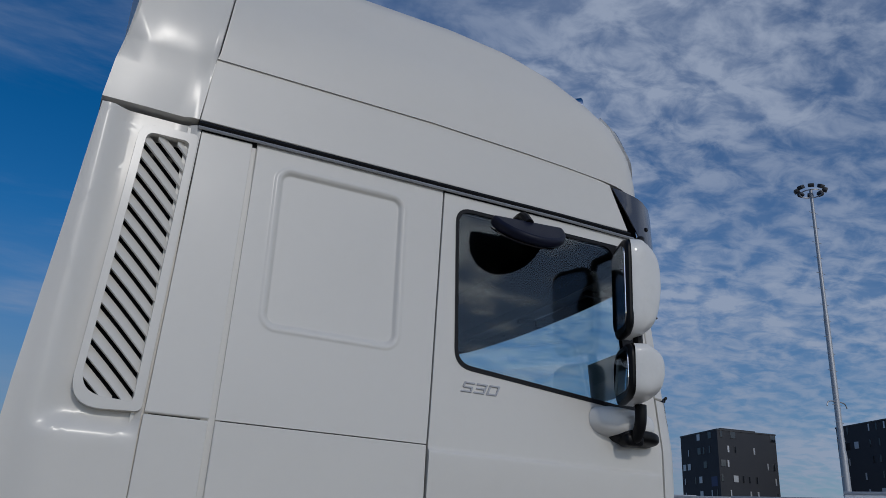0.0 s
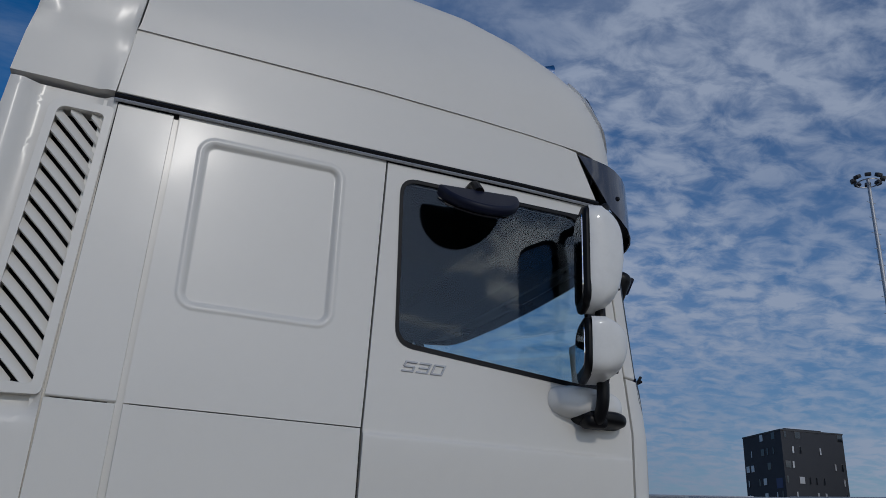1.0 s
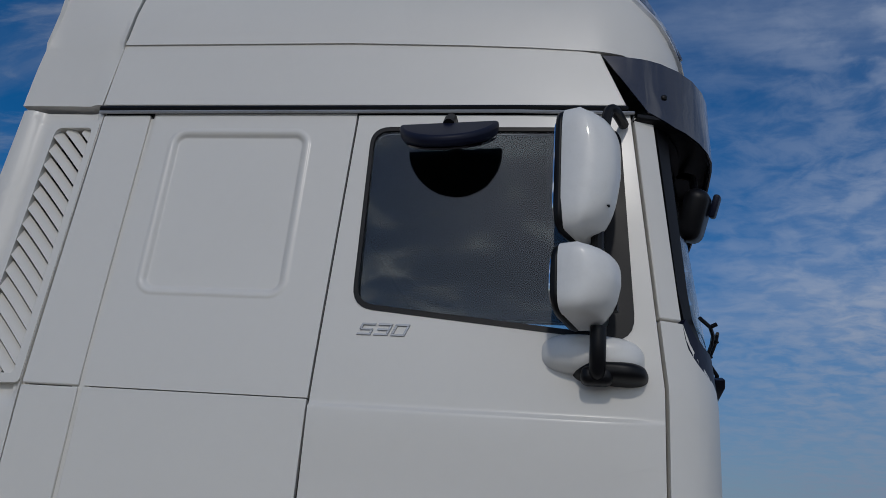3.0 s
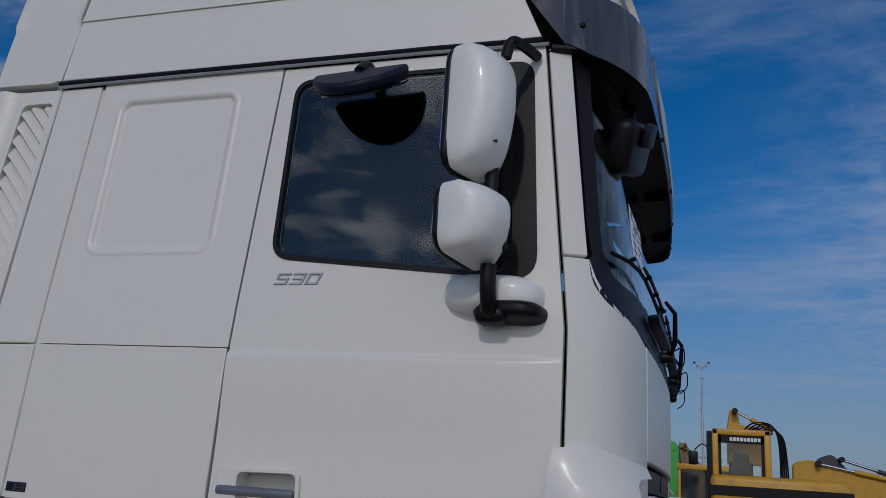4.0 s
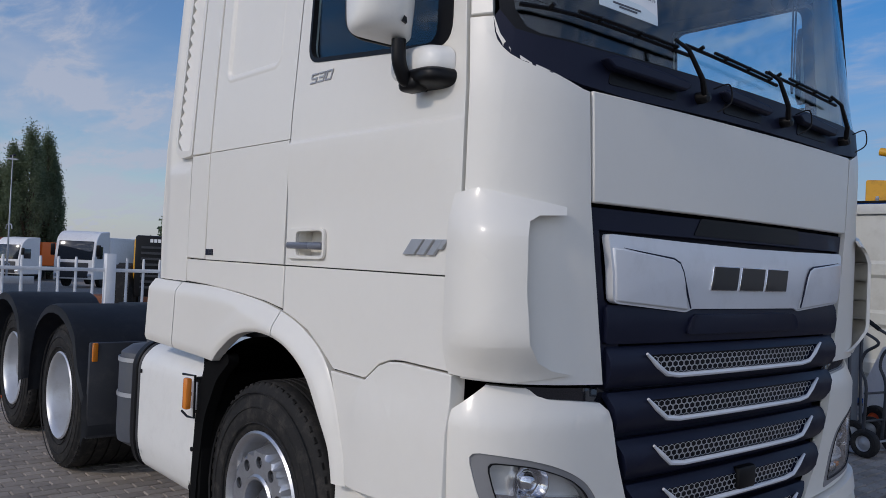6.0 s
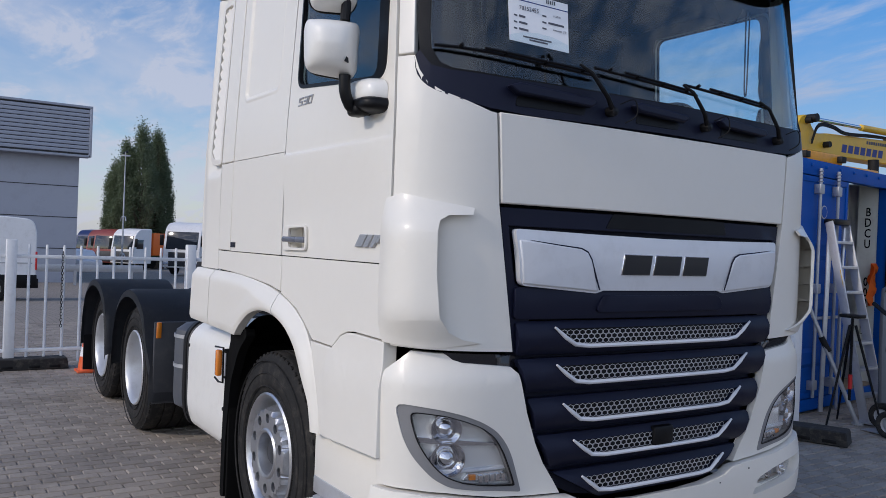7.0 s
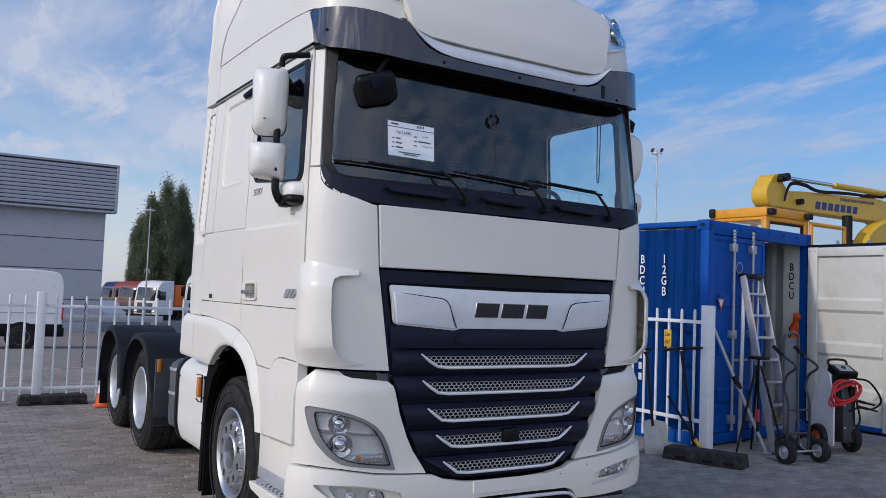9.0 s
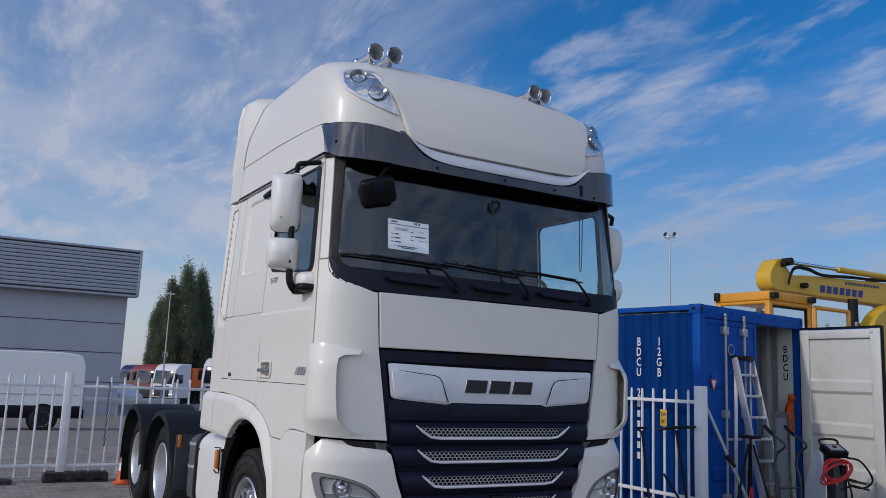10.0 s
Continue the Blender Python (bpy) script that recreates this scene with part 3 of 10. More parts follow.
    part("sleeper_strip", sheet([(-2.214, 2.026), (-2.021, 2.026), (-2.005, 3.012), (-2.184, 3.012)], f, (), 0.03, 0.3), WHITE, truck, bevel=0.004)
    part("sleeper_lower_panel", sheet([(-2.006, 1.527), (-1.275, 1.527), (-1.276, 2.023), (-2.002, 2.023)], f, (), 0.03, 0.3, off=0.004), WHITE, truck, bevel=0.0025)
    part("sleeper_lower_strip", sheet([(-2.223, 1.530), (-2.026, 1.528), (-2.022, 2.022), (-2.216, 2.022)], f, (), 0.03, 0.3), WHITE, truck, bevel=0.004)
    part("sill_panel", sheet([(-2.223, 1.524), (-1.275, 1.522), (-1.275, 1.352), (-1.42, 1.373), (-1.64, 1.392), (-2.0, 1.412), (-2.222, 1.418)], f, (), 0.03, 0.3), WHITE, truck, bevel=0.005)
    part("joint_strip", sheet([(-2.05, 1.53), (-1.99, 1.53), (-1.985, 2.02), (-1.97, 3.0), (-2.02, 3.0), (-2.045, 2.02)], f, (), 0.012, 0.3, off=-0.009), WHITE, truck)
    part("joint_strip", sheet([(-2.26, 1.45), (-2.20, 1.45), (-2.20, 2.02), (-2.15, 3.02), (-2.23, 3.02), (-2.25, 2.02)], f, (), 0.010, 0.3, off=-0.016), WHITE, truck)
    part("lift_sticker", sheet([(-2.003, 1.548), (-1.926, 1.548), (-1.926, 1.577), (-2.003, 1.577)], f, (), 0.002, 0.2, off=0.006), NAVY, truck, "small dark blue sticker with pale bars")
    part("sticker_field", sheet([(-1.972, 1.551), (-1.929, 1.551), (-1.929, 1.574), (-1.972, 1.574)], f, (), 0.002, 0.2, off=0.0075), DARKGREY, truck)
    for z in (1.5535, 1.5645):
        part("sticker_bar", sheet([(-1.962, z), (-1.938, z), (-1.938, z + 0.006), (-1.962, z + 0.006)], f, (), 0.002, 0.2, off=0.009), NAVY, truck)
    # side extension with the louvre
    slot = soft([(-2.408, 2.062), (-2.252, 2.052), (-2.218, 2.957), (-2.358, 2.957)], [0.13, 0.02, 0.02, 0.03], 8)

    def scoop(u, v):
        """The skin dips into a hollow round the louvre and rolls in at its rear edge."""
        d = min(u + 2.492 + 0.030 * (3.0 - v), v - 1.945)
        return -0.028 * smooth01(0.0, 0.070, d) * smooth01(-2.205, -2.25, u - 0.02 * (v - 2.5)) - 0.018 * smooth01(-2.46, -2.58, u)
    ext = part("side_extension", sheet([(-2.222, 1.416), (-2.222, 2.0), (-2.203, 2.6), (-2.186, 3.03), (-2.515, 3.035), (-2.545, 2.6), (-2.585, 2.1), (-2.608, 1.72), (-2.592, 1.416)], f, [slot], 0.035, 0.022, relief=scoop), WHITE, truck)
    part("louvre_rim", sheet(soft([(-2.432, 2.018), (-2.224, 2.026), (-2.192, 2.990), (-2.384, 2.984)], [0.14, 0.02, 0.02, 0.05], 8), f, [slot], 0.045, 0.2, off=0.002), WHITE, ext, bevel=0.007)
    part("louvre_back", boxes(((-2.44, sg * 1.13 - 0.006, 2.0), (-2.19, sg * 1.13 + 0.006, 3.0))), BLACK, ext)
    pitch, bow = 0.0592, 0.004
    for k in range(-4, 17):
        z_hi = 2.111 + pitch * (k - 1) - 0.012
        z_lo = z_hi - 0.045
        line = []
        for j in range(33):
            t = j / 32
            x = -2.226 + (z_hi - 2.1) * 0.0254 - 0.200 * t
            rise = 0.200 * t + bow * math.sin(math.pi * t)
            a, b = z_lo + rise, z_hi + rise
            mid = (a + b) / 2
            turn = 0.13 * (1 - math.sqrt(max(0.0, 1 - (max(0.0, 2.192 - mid) / 0.13) ** 2)))
            if x > -2.428 + (mid - 2.062) * 0.056 + turn * 0.85 and 2.038 < mid < 2.964:
                line.append((x, max(a, 2.036), min(b, 2.972)))
        if len(line) < 2:
            continue
        bm = bmesh.new()
        cols = []
        for x, a, b in line:
            pa, pb = f(x, a), f(x, b)
            ring = [(x, sg * (abs(pa.y) - 0.001), a), (x, sg * (abs(pb.y) - 0.022), b), (x, sg * (abs(pb.y) - 0.030), b), (x, sg * (abs(pa.y) - 0.012), a - 0.002)]
            cols.append([bm.verts.new(p) for p in ring])
        for a, b in zip(cols, cols[1:]):
            for j in range(4):
                bm.faces.new((a[j], a[(j + 1) % 4], b[(j + 1) % 4], b[j]))
        bm.faces.new(cols[0])
        bm.faces.new(cols[-1][::-1])
        bmesh.ops.recalc_face_normals(bm, faces=bm.faces)
        part("louvre_slat", bm, WHITE, ext, smooth=30)
    # wheel arch and side skirt
    crest = [(-1.851, 1.404), (-1.70, 1.394), (-1.60, 1.386), (-1.514, 1.378), (-1.40, 1.364), (-1.279, 1.342), (-1.17, 1.312), (-1.08, 1.276), (-0.99, 1.226), (-0.925, 1.164), (-0.870, 1.072), (-0.825, 0.96), (-0.79, 0.86), (-0.775, 0.768)]
    lip = [(-1.835, 1.078), (-1.75, 1.142), (-1.64, 1.203), (-1.53, 1.235), (-1.42, 1.246), (-1.29, 1.237), (-1.19, 1.209), (-1.10, 1.163), (-1.02, 1.10), (-0.955, 1.02), (-0.905, 0.94), (-0.872, 0.86), (-0.855, 0.80), (-0.85, 0.768)]
    tail = [(-2.612, 1.412), (-2.45, 1.411), (-2.27, 1.409), (-2.263, 1.409), (-2.15, 1.408), (-2.0, 1.408)]
    stations = [((a, b), (a - 0.03 + 0.03 * (a + 2.612), 1.094 - 0.02 * (a + 2.612))) for a, b in tail]
    fine_crest, fine_lip = (bend([(a, b, 0) for a, b in row], 4) for row in (crest, lip))
    stations += [((p.x, p.y), (q.x, q.y)) for p, q in zip(fine_crest, fine_lip)]

    def arch_piece(name, rows):
        """One moulding of the arch: a sloping shoulder, an upright face, and a lip flared round the wheel."""
        bm, rings = bmesh.new(), []
        for (ua, va), (ub, vb) in rows:
            span = math.hypot(ub - ua, vb - va)
            slope = min(0.052 + 0.045 * smooth01(-1.75, -1.25, ua), span * 0.8)
            stand = 1.0 - 0.45 * smooth01(1.15, 0.95, va)
            ring = []
            for k in range(15):
                t = k / 14
                near, far = t * span, (1 - t) * span
                o = 0.002 + 0.030 * stand * smooth01(-0.008, slope, near) + 0.008 * smooth01(0.14, 0.05, far) * smooth01(-1.98, -1.72, ua) * smooth01(-1.0, -1.3, ua) - 0.010 * smooth01(0.014, 0.0, far) - 0.004 * smooth01(0.008, 0.0, near)
                p = f(ua + (ub - ua) * t, va + (vb - va) * t)
                ring.append(p + Vector((0, sg * o, 0)))
            ring.append(ring[-1] - Vector((0, sg * 0.045, 0)))
            ring.append(ring[0] - Vector((0, sg * 0.03, 0)))
            rings.append([bm.verts.new(p) for p in ring])
        for a, b in zip(rings, rings[1:]):
            for k in range(17):
                bm.faces.new((a[k], a[(k + 1) % 17], b[(k + 1) % 17], b[k]))
        bm.faces.new(rings[0])
        bm.faces.new(rings[-1][::-1])
        bmesh.ops.recalc_face_normals(bm, faces=bm.faces)
        part(name, bm, WHITE, truck, smooth=45)
    split = min(range(len(stations)), key=lambda k: abs(stations[k][0][0] + 1.281))
    (ua, va), (ub, vb) = stations[split]
    arch_piece("arch_tail", stations[:3])
    arch_piece("wheel_arch", stations[3:split] + [((ua - 0.003, va), (ub - 0.003, vb))])
    arch_piece("arch_front", [((ua + 0.003, va), (ub + 0.003, vb))] + stations[split + 1:])
    skirt = [(-0.234, 0.795), (-0.234, 1.232), (-0.485, 1.237), (-0.545, 1.232), (-0.602, 1.212), (-0.639, 1.185), (-0.682, 1.154), (-0.893, 1.158), (-0.864, 1.080), (-0.820, 0.965), (-0.785, 0.862), (-0.769, 0.775)]
    part("side_skirt", sheet(skirt, f, (), 0.06, 0.10, off=0.006, relief=lambda u, v: 0.016 * smooth01(1.16, 1.05, v) if u > -0.72 else 0.0), WHITE, truck, bevel=0.012, segments=3)
    # boarding step in front of the wheel
    step = thing("boarding_step")
    step.parent = truck
    step["label"] = "white boarding step with a perforated grey tread"
    ya, yb = sorted((sg * 1.207, sg * 1.155))
    part("riser", boxes(((-0.90, ya, 0.50), (-0.25, yb, 0.785)), r=0.01), WHITE, step)
    ya, yb = sorted((sg * 1.214, sg * 1.150))
    part("scuff_band", boxes(((-0.89, ya, 0.485), (-0.26, yb, 0.56)), r=0.008), ALU, step, "dull grey scuff band")
    tread = [(-0.86, sg * 1.15), (-0.26, sg * 1.15), (-0.26, sg * 1.262), (-0.74, sg * 1.270), (-0.84, sg * 1.235)]
    part("tread_plate", prism(tread, 0.47, 0.485, "xy"), ALU, step)
    for i in range(6):
        for j in range(3):
            cx, cy = -0.68 + 0.06 * i + 0.02 * (j % 2), sg * (1.222 + 0.016 * j)
            part("tread_hole", prism(disc_outline(0.009, 8, cx, cy, 0.006), 0.482, 0.487, "xy"), BLACK, step)
    bm = prism(soft([(-0.86, 0.476), (-0.83, 0.435), (-0.60, 0.41), (-0.25, 0.39), (-0.25, 0.476), (-0.60, 0.478)], 0.02), sg * 1.08, sg * 1.278)
    part("step_edge", bm, WHITE, step, bevel=0.02, segments=3)
    # chassis-side inner wall behind the joints
    part("inner_wall", sheet([(-2.22, 1.30), (-0.30, 1.30), (-0.36, 3.03), (-2.19, 3.03)], f, [soft([(-1.17, 2.32), (-0.32, 2.24), (-0.36, 2.96), (-1.18, 2.96)], 0.03), soft([(-1.195, 1.545), (-0.96, 1.545), (-0.96, 1.685), (-1.195, 1.685)], 0.01)], 0.02, 0.5, off=-0.0145), SEAM, truck, smooth=0)
    # gutter rail
    part("roof_gutter", tube([f(x, z) + Vector((0, sg * 0.006, 0)) for x, z in ((-2.20, 3.033), (-1.7, 3.035), (-1.2, 3.035), (-0.7, 3.036), (-0.33, 3.030))], 0.011, 8), BLACK, truck, "black rubber roof gutter")
    part("gutter_lip", tube([f(x, z) + Vector((0, sg * 0.010, 0)) for x, z in ((-2.20, 3.018), (-1.7, 3.020), (-1.2, 3.020), (-0.7, 3.021), (-0.31, 3.013))], 0.006, 6), STEEL, truck)


for sg in SIDES:
    body_side(sg)

# writing on the flank
TX = Matrix(((1, 0, 0, 0), (0, 0, -1, 0), (0, 1, 0, 0), (0, 0, 0, 1)))
for sg in SIDES:
    strokes = {"5": ("top", "upper_left", "middle", "lower_right", "bottom"), "3": ("top", "upper_right", "middle", "lower_right", "bottom"), "0": ("top", "upper_left", "lower_left", "upper_right", "lower_right", "bottom")}
    w_, h_, t_ = 0.044, 0.038, 0.0062
    spans = {"top": (0, h_ - t_, w_, h_), "middle": (0.004, (h_ - t_) / 2, w_ - 0.002, (h_ + t_) / 2), "bottom": (0, 0, w_, t_), "upper_left": (0, h_ / 2, t_ * 1.2, h_ - t_), "lower_left": (0, t_, t_ * 1.2, h_ / 2), "upper_right": (w_ - t_ * 1.2, h_ / 2, w_, h_ - t_), "lower_right": (w_ - t_ * 1.2, t_, w_, h_ / 2)}
    for k, ch in enumerate("530"):
        bm = bmesh.new()
        for st in strokes[ch]:
            a0, b0, a1, b1 = spans[st]
            quad = [(a0 + 0.42 * b0, b0), (a1 + 0.42 * b0, b0), (a1 + 0.42 * b1, b1), (a0 + 0.42 * b1, b1)]
            start = -1.148 + 0.053 * k
            quad = [(start + u if sg < 0 else -2.126 - start - u, 2.228 + v) for u, v in quad]
            join(bm, prism(quad, sg * 1.236, sg * 1.2435))
        part("power_numeral", bm, STEEL, truck, "raised chrome numeral under the window", smooth=0, bevel=0.001)
    # model emblem of two slanted chrome shapes
    em = thing("model_emblem")
    em.parent = truck
    em["label"] = "raised chrome emblem of slanted strokes low on the door"
    for pts in ([(-0.495, 1.586), (-0.435, 1.586), (-0.390, 1.636), (-0.450, 1.636)], [(-0.425, 1.586), (-0.385, 1.586), (-0.340, 1.636), (-0.380, 1.636)],
                [(-0.372, 1.586), (-0.338, 1.586), (-0.293, 1.636), (-0.327, 1.636)], [(-0.322, 1.604), (-0.300, 1.604), (-0.271, 1.636), (-0.293, 1.636)]):
        part("stroke", prism([(u if sg < 0 else -0.766 - u, v) for u, v in pts], sg * 1.243, sg * 1.256), STEEL, em, bevel=0.002)

# ---- front ----


def front_panel(name, outline, material, parent, holes=(), thick=0.025, off=0.0, step=0.08, bevel=0.006, relief=None, label="", segments=2):
    return part(name, sheet(outline, nose, holes, thick, step, off, relief=relief), material, parent, label, bevel=bevel, segments=segments)


def both(pts):
    """A symmetric outline from its right half, listed from top to bottom."""
    return [(-s, z) for s, z in pts] + [(s, z) for s, z in reversed(pts)]


front_panel("bonnet_flap", [(-0.878, 1.773), (0.878, 1.773), (0.9, 2.118), (0.5, 2.117), (0, 2.115), (-0.5, 2.117), (-0.9, 2.118)], WHITE, truck, thick=0.03, off=0.004)
# grille
grille = thing("grille")
grille.parent = truck
grille["label"] = "dark blue-grey grille with five mesh louvres"
edge = [(0.872, 1.762), (0.842, 1.55), (0.795, 1.195), (0.755, 1.09), (0.715, 0.97), (0.668, 0.842), (0.625, 0.76), (0.57, 0.685), (0.51, 0.635), (0.44, 0.602), (0.30, 0.580), (0.14, 0.570)]
front_panel("grille_frame", both(edge), NAVY, grille, thick=0.02, off=-0.055, bevel=0)


def edge_at(z):
    for (s0, z0), (s1, z1) in zip(edge, edge[1:]):
        if z0 >= z >= z1:
            return s0 + (s1 - s0) * (z0 - z) / (z0 - z1)
    return edge[-1][0]


front_panel("grille_upper_band", [(-edge_at(1.69), 1.69), (edge_at(1.69), 1.69), (edge_at(1.76), 1.76), (-edge_at(1.76), 1.76)], NAVY, grille, off=-0.012)
# flat black sheet; the slot's dark depth is only colour
front_panel("air_slot", soft([(-0.34, 1.700), (0.44, 1.700), (0.42, 1.762), (-0.30, 1.762)], 0.012), BLACK, grille, off=-0.009, thick=0.004)
for sg in SIDES:
    w = [(sg * s, z) for s, z in ((0.83, 1.70), (edge_at(1.695), 1.695), (edge_at(1.2), 1.2), (0.70, 1.2), (0.73, 1.44), (0.79, 1.47))]
    front_panel("grille_cheek", w if sg > 0 else w[::-1], NAVY, grille, off=-0.012)
front_panel("chin_bar", soft([(-0.80, 1.33), (0.80, 1.33), (0.80, 1.455), (-0.80, 1.455)], 0.02), NAVY, grille, off=0.0, relief=lambda u, v: 0.012 * (1 - ((v - 1.39) / 0.065) ** 2))
front_panel("chin_recess", soft([(-0.40, 1.355), (0.40, 1.355), (0.37, 1.425), (-0.37, 1.425)], 0.03), NAVY, grille, off=0.014, thick=0.02, relief=lambda u, v: 0.008 * (1 - ((v - 1.39) / 0.04) ** 2), bevel=0.012)
shield = part("emblem_panel", sheet(soft([(-0.785, 1.462), (-0.40, 1.432), (-0.36, 1.444), (0.36, 1.444), (0.40, 1.432), (0.785, 1.462), (0.815, 1.68), (0.4, 1.672), (0, 1.668), (-0.4, 1.672), (-0.815, 1.68)], [0.03, 0.01, 0, 0, 0.01, 0.03, 0.02, 0, 0, 0, 0.02], 4), nose, (), 0.03, 0.06, 0.010,
              relief=lambda u, v: 0.012 * (1 - ((v - 1.56) / 0.13) ** 2)), SILVER, grille, "satin silver emblem panel", bevel=0.006)
for sg in SIDES:
    ins = [(sg * s, z) for s, z in ((0.395, 1.44), (0.775, 1.468), (0.80, 1.638), (0.74, 1.634), (0.50, 1.612), (0.465, 1.598), (0.445, 1.57))]
    front_panel("emblem_insert", ins if sg > 0 else ins[::-1], SILVER, shield, thick=0.012, off=0.031, bevel=0.006, relief=lambda u, v: -0.010 * smooth01(1.50, 1.44, v) - 0.006 * smooth01(0.72, 0.80, abs(u)))
    # thin dark tube draws the crease's shade along the insert edge
    crease_path = [(sg * s, z) for s, z in ((0.755, 1.638), (0.62, 1.624), (0.50, 1.613), (0.466, 1.600), (0.445, 1.572), (0.419, 1.505), (0.394, 1.447))]
    part("insert_groove", tube([nose(s, z) + Vector((0.026, 0, 0)) for s, z in crease_path], [0.001, 0.003, 0.004, 0.004, 0.004, 0.004, 0.003], 6), NAVY, shield)
# emblem of three dark blocks in a chrome edge
BLOCKS = [
    [(-0.272, 1.512), (-0.112, 1.512), (-0.098, 1.594), (-0.258, 1.594)],
    [(-0.086, 1.512), (0.074, 1.512), (0.088, 1.594), (-0.072, 1.594)],
    [(0.100, 1.512), (0.256, 1.512), (0.270, 1.594), (0.114, 1.594)],
]
for pts in BLOCKS:
    cx, cz = sum(p[0] for p in pts) / len(pts), 1.553
    front_panel("emblem_edge", [(cx + (u - cx) * 1.045, cz + (v - cz) * 1.07) for u, v in pts], CHROME, shield, thick=0.012, off=0.026, bevel=0.002, step=0.2)
    front_panel("emblem_block", pts, EMBLEM, shield, thick=0.012, off=0.030, bevel=0.002, step=0.2)

rows = [(1.292, 1.228, 0.60, 0.485), (1.143, 1.080, 0.585, 0.475), (0.986, 0.926, 0.545, 0.445), (0.836, 0.776, 0.485, 0.375), (0.684, 0.626, 0.432, 0.33)]
for zt, zb, wt_, wb in rows:
    z1, z0 = zt + 0.030, zb - 0.040
    mid = (z0 + z1) / 2
    w1, w0 = min(edge_at(z1), 0.80) - 0.012, min(edge_at(z0), 0.80) - 0.012
    opening = [(-wb, zb), (wb, zb), (wt_, zt), (-wt_, zt)]
    lou = front_panel("louvre", soft([(-w0, z0), (w0, z0), (w1, z1), (-w1, z1)], 0.02), NAVY, grille, [opening], thick=0.03, off=-0.012, step=0.045, bevel=0.003,
                      relief=lambda u, v, m=mid, h=(z1 - z0) / 2: 0.034 * (1 - ((v - m) / h) ** 2))
    bm = bmesh.new()
    a = 0.0165
    row_z, r = zb + 0.012, 0
    while row_z < zt - 0.004:
        wide = wb + (wt_ - wb) * (row_z - zb) / (zt - zb) - 0.012
        s = -wide + (a if r % 2 else 0)
        while s < wide:
            vo, vi = [], []
            for k in range(6):
                an = math.pi / 3 * k + math.pi / 6
                for r2, lst in ((a * 1.0, vo), (a * 0.80, vi)):
                    q = nose(s + r2 * 1.10 * math.cos(an), row_z + r2 * 0.72 * math.sin(an))
                    lst.append(bm.verts.new((q.x + 0.012, q.y, q.z)))
            for k in range(6):
                bm.faces.new((vo[k], vo[(k + 1) % 6], vi[(k + 1) % 6], vi[k]))
            s += a * 1.92
        row_z += a * 1.09
        r += 1
    part("mesh_insert", bm, ALU, lou, "pale hexagonal wire mesh", smooth=0)
    front_panel("mesh_back", [(-wb, zb), (wb, zb), (wt_, zt), (-wt_, zt)], BLACK, lou, thick=0.004, off=-0.004, bevel=0)
    path = [(-wt_ - 0.012, zt + 0.006), (-wb - 0.6 * (wt_ - wb), zb + 0.028), (-wb - 0.02, zb), (-wb + 0.05, zb - 0.008), (0, zb - 0.008), (wb - 0.05, zb - 0.008), (wb + 0.02, zb), (wb + 0.6 * (wt_ - wb), zb + 0.028), (wt_ + 0.012, zt + 0.006)]
    pts = []
    for q0, q1 in zip(path, path[1:]):
        for k in range(6):
            pts.append((q0[0] + (q1[0] - q0[0]) * k / 6, q0[1] + (q1[1] - q0[1]) * k / 6))
    pts.append(path[-1])
    part("louvre_trim", tube([nose(s, z) + Vector((0.020, 0, 0)) for s, z in pts], [0.004 + 0.005 * min(1, (k + 1) / 6, (len(pts) - k) / 6) for k in range(len(pts))], 8), SILVER, lou, "silver trim strip")
part("radar_cover", moved(box(bmesh.new(), (-0.02, -0.062, -0.042), (0.02, 0.062, 0.042), 0.012), Matrix.Translation((0.008, 0.02, 0.815))), BLACK, grille)

# corner panels, air deflectors, bumper, lamps
bumper = thing("bumper")
bumper.parent = truck
bumper["label"] = "white front bumper with lamp openings and a few chips"


def side_pts(pts, sg):
    out = [(sg * s, z) for s, z in pts]
    return out if sg > 0 else out[::-1]


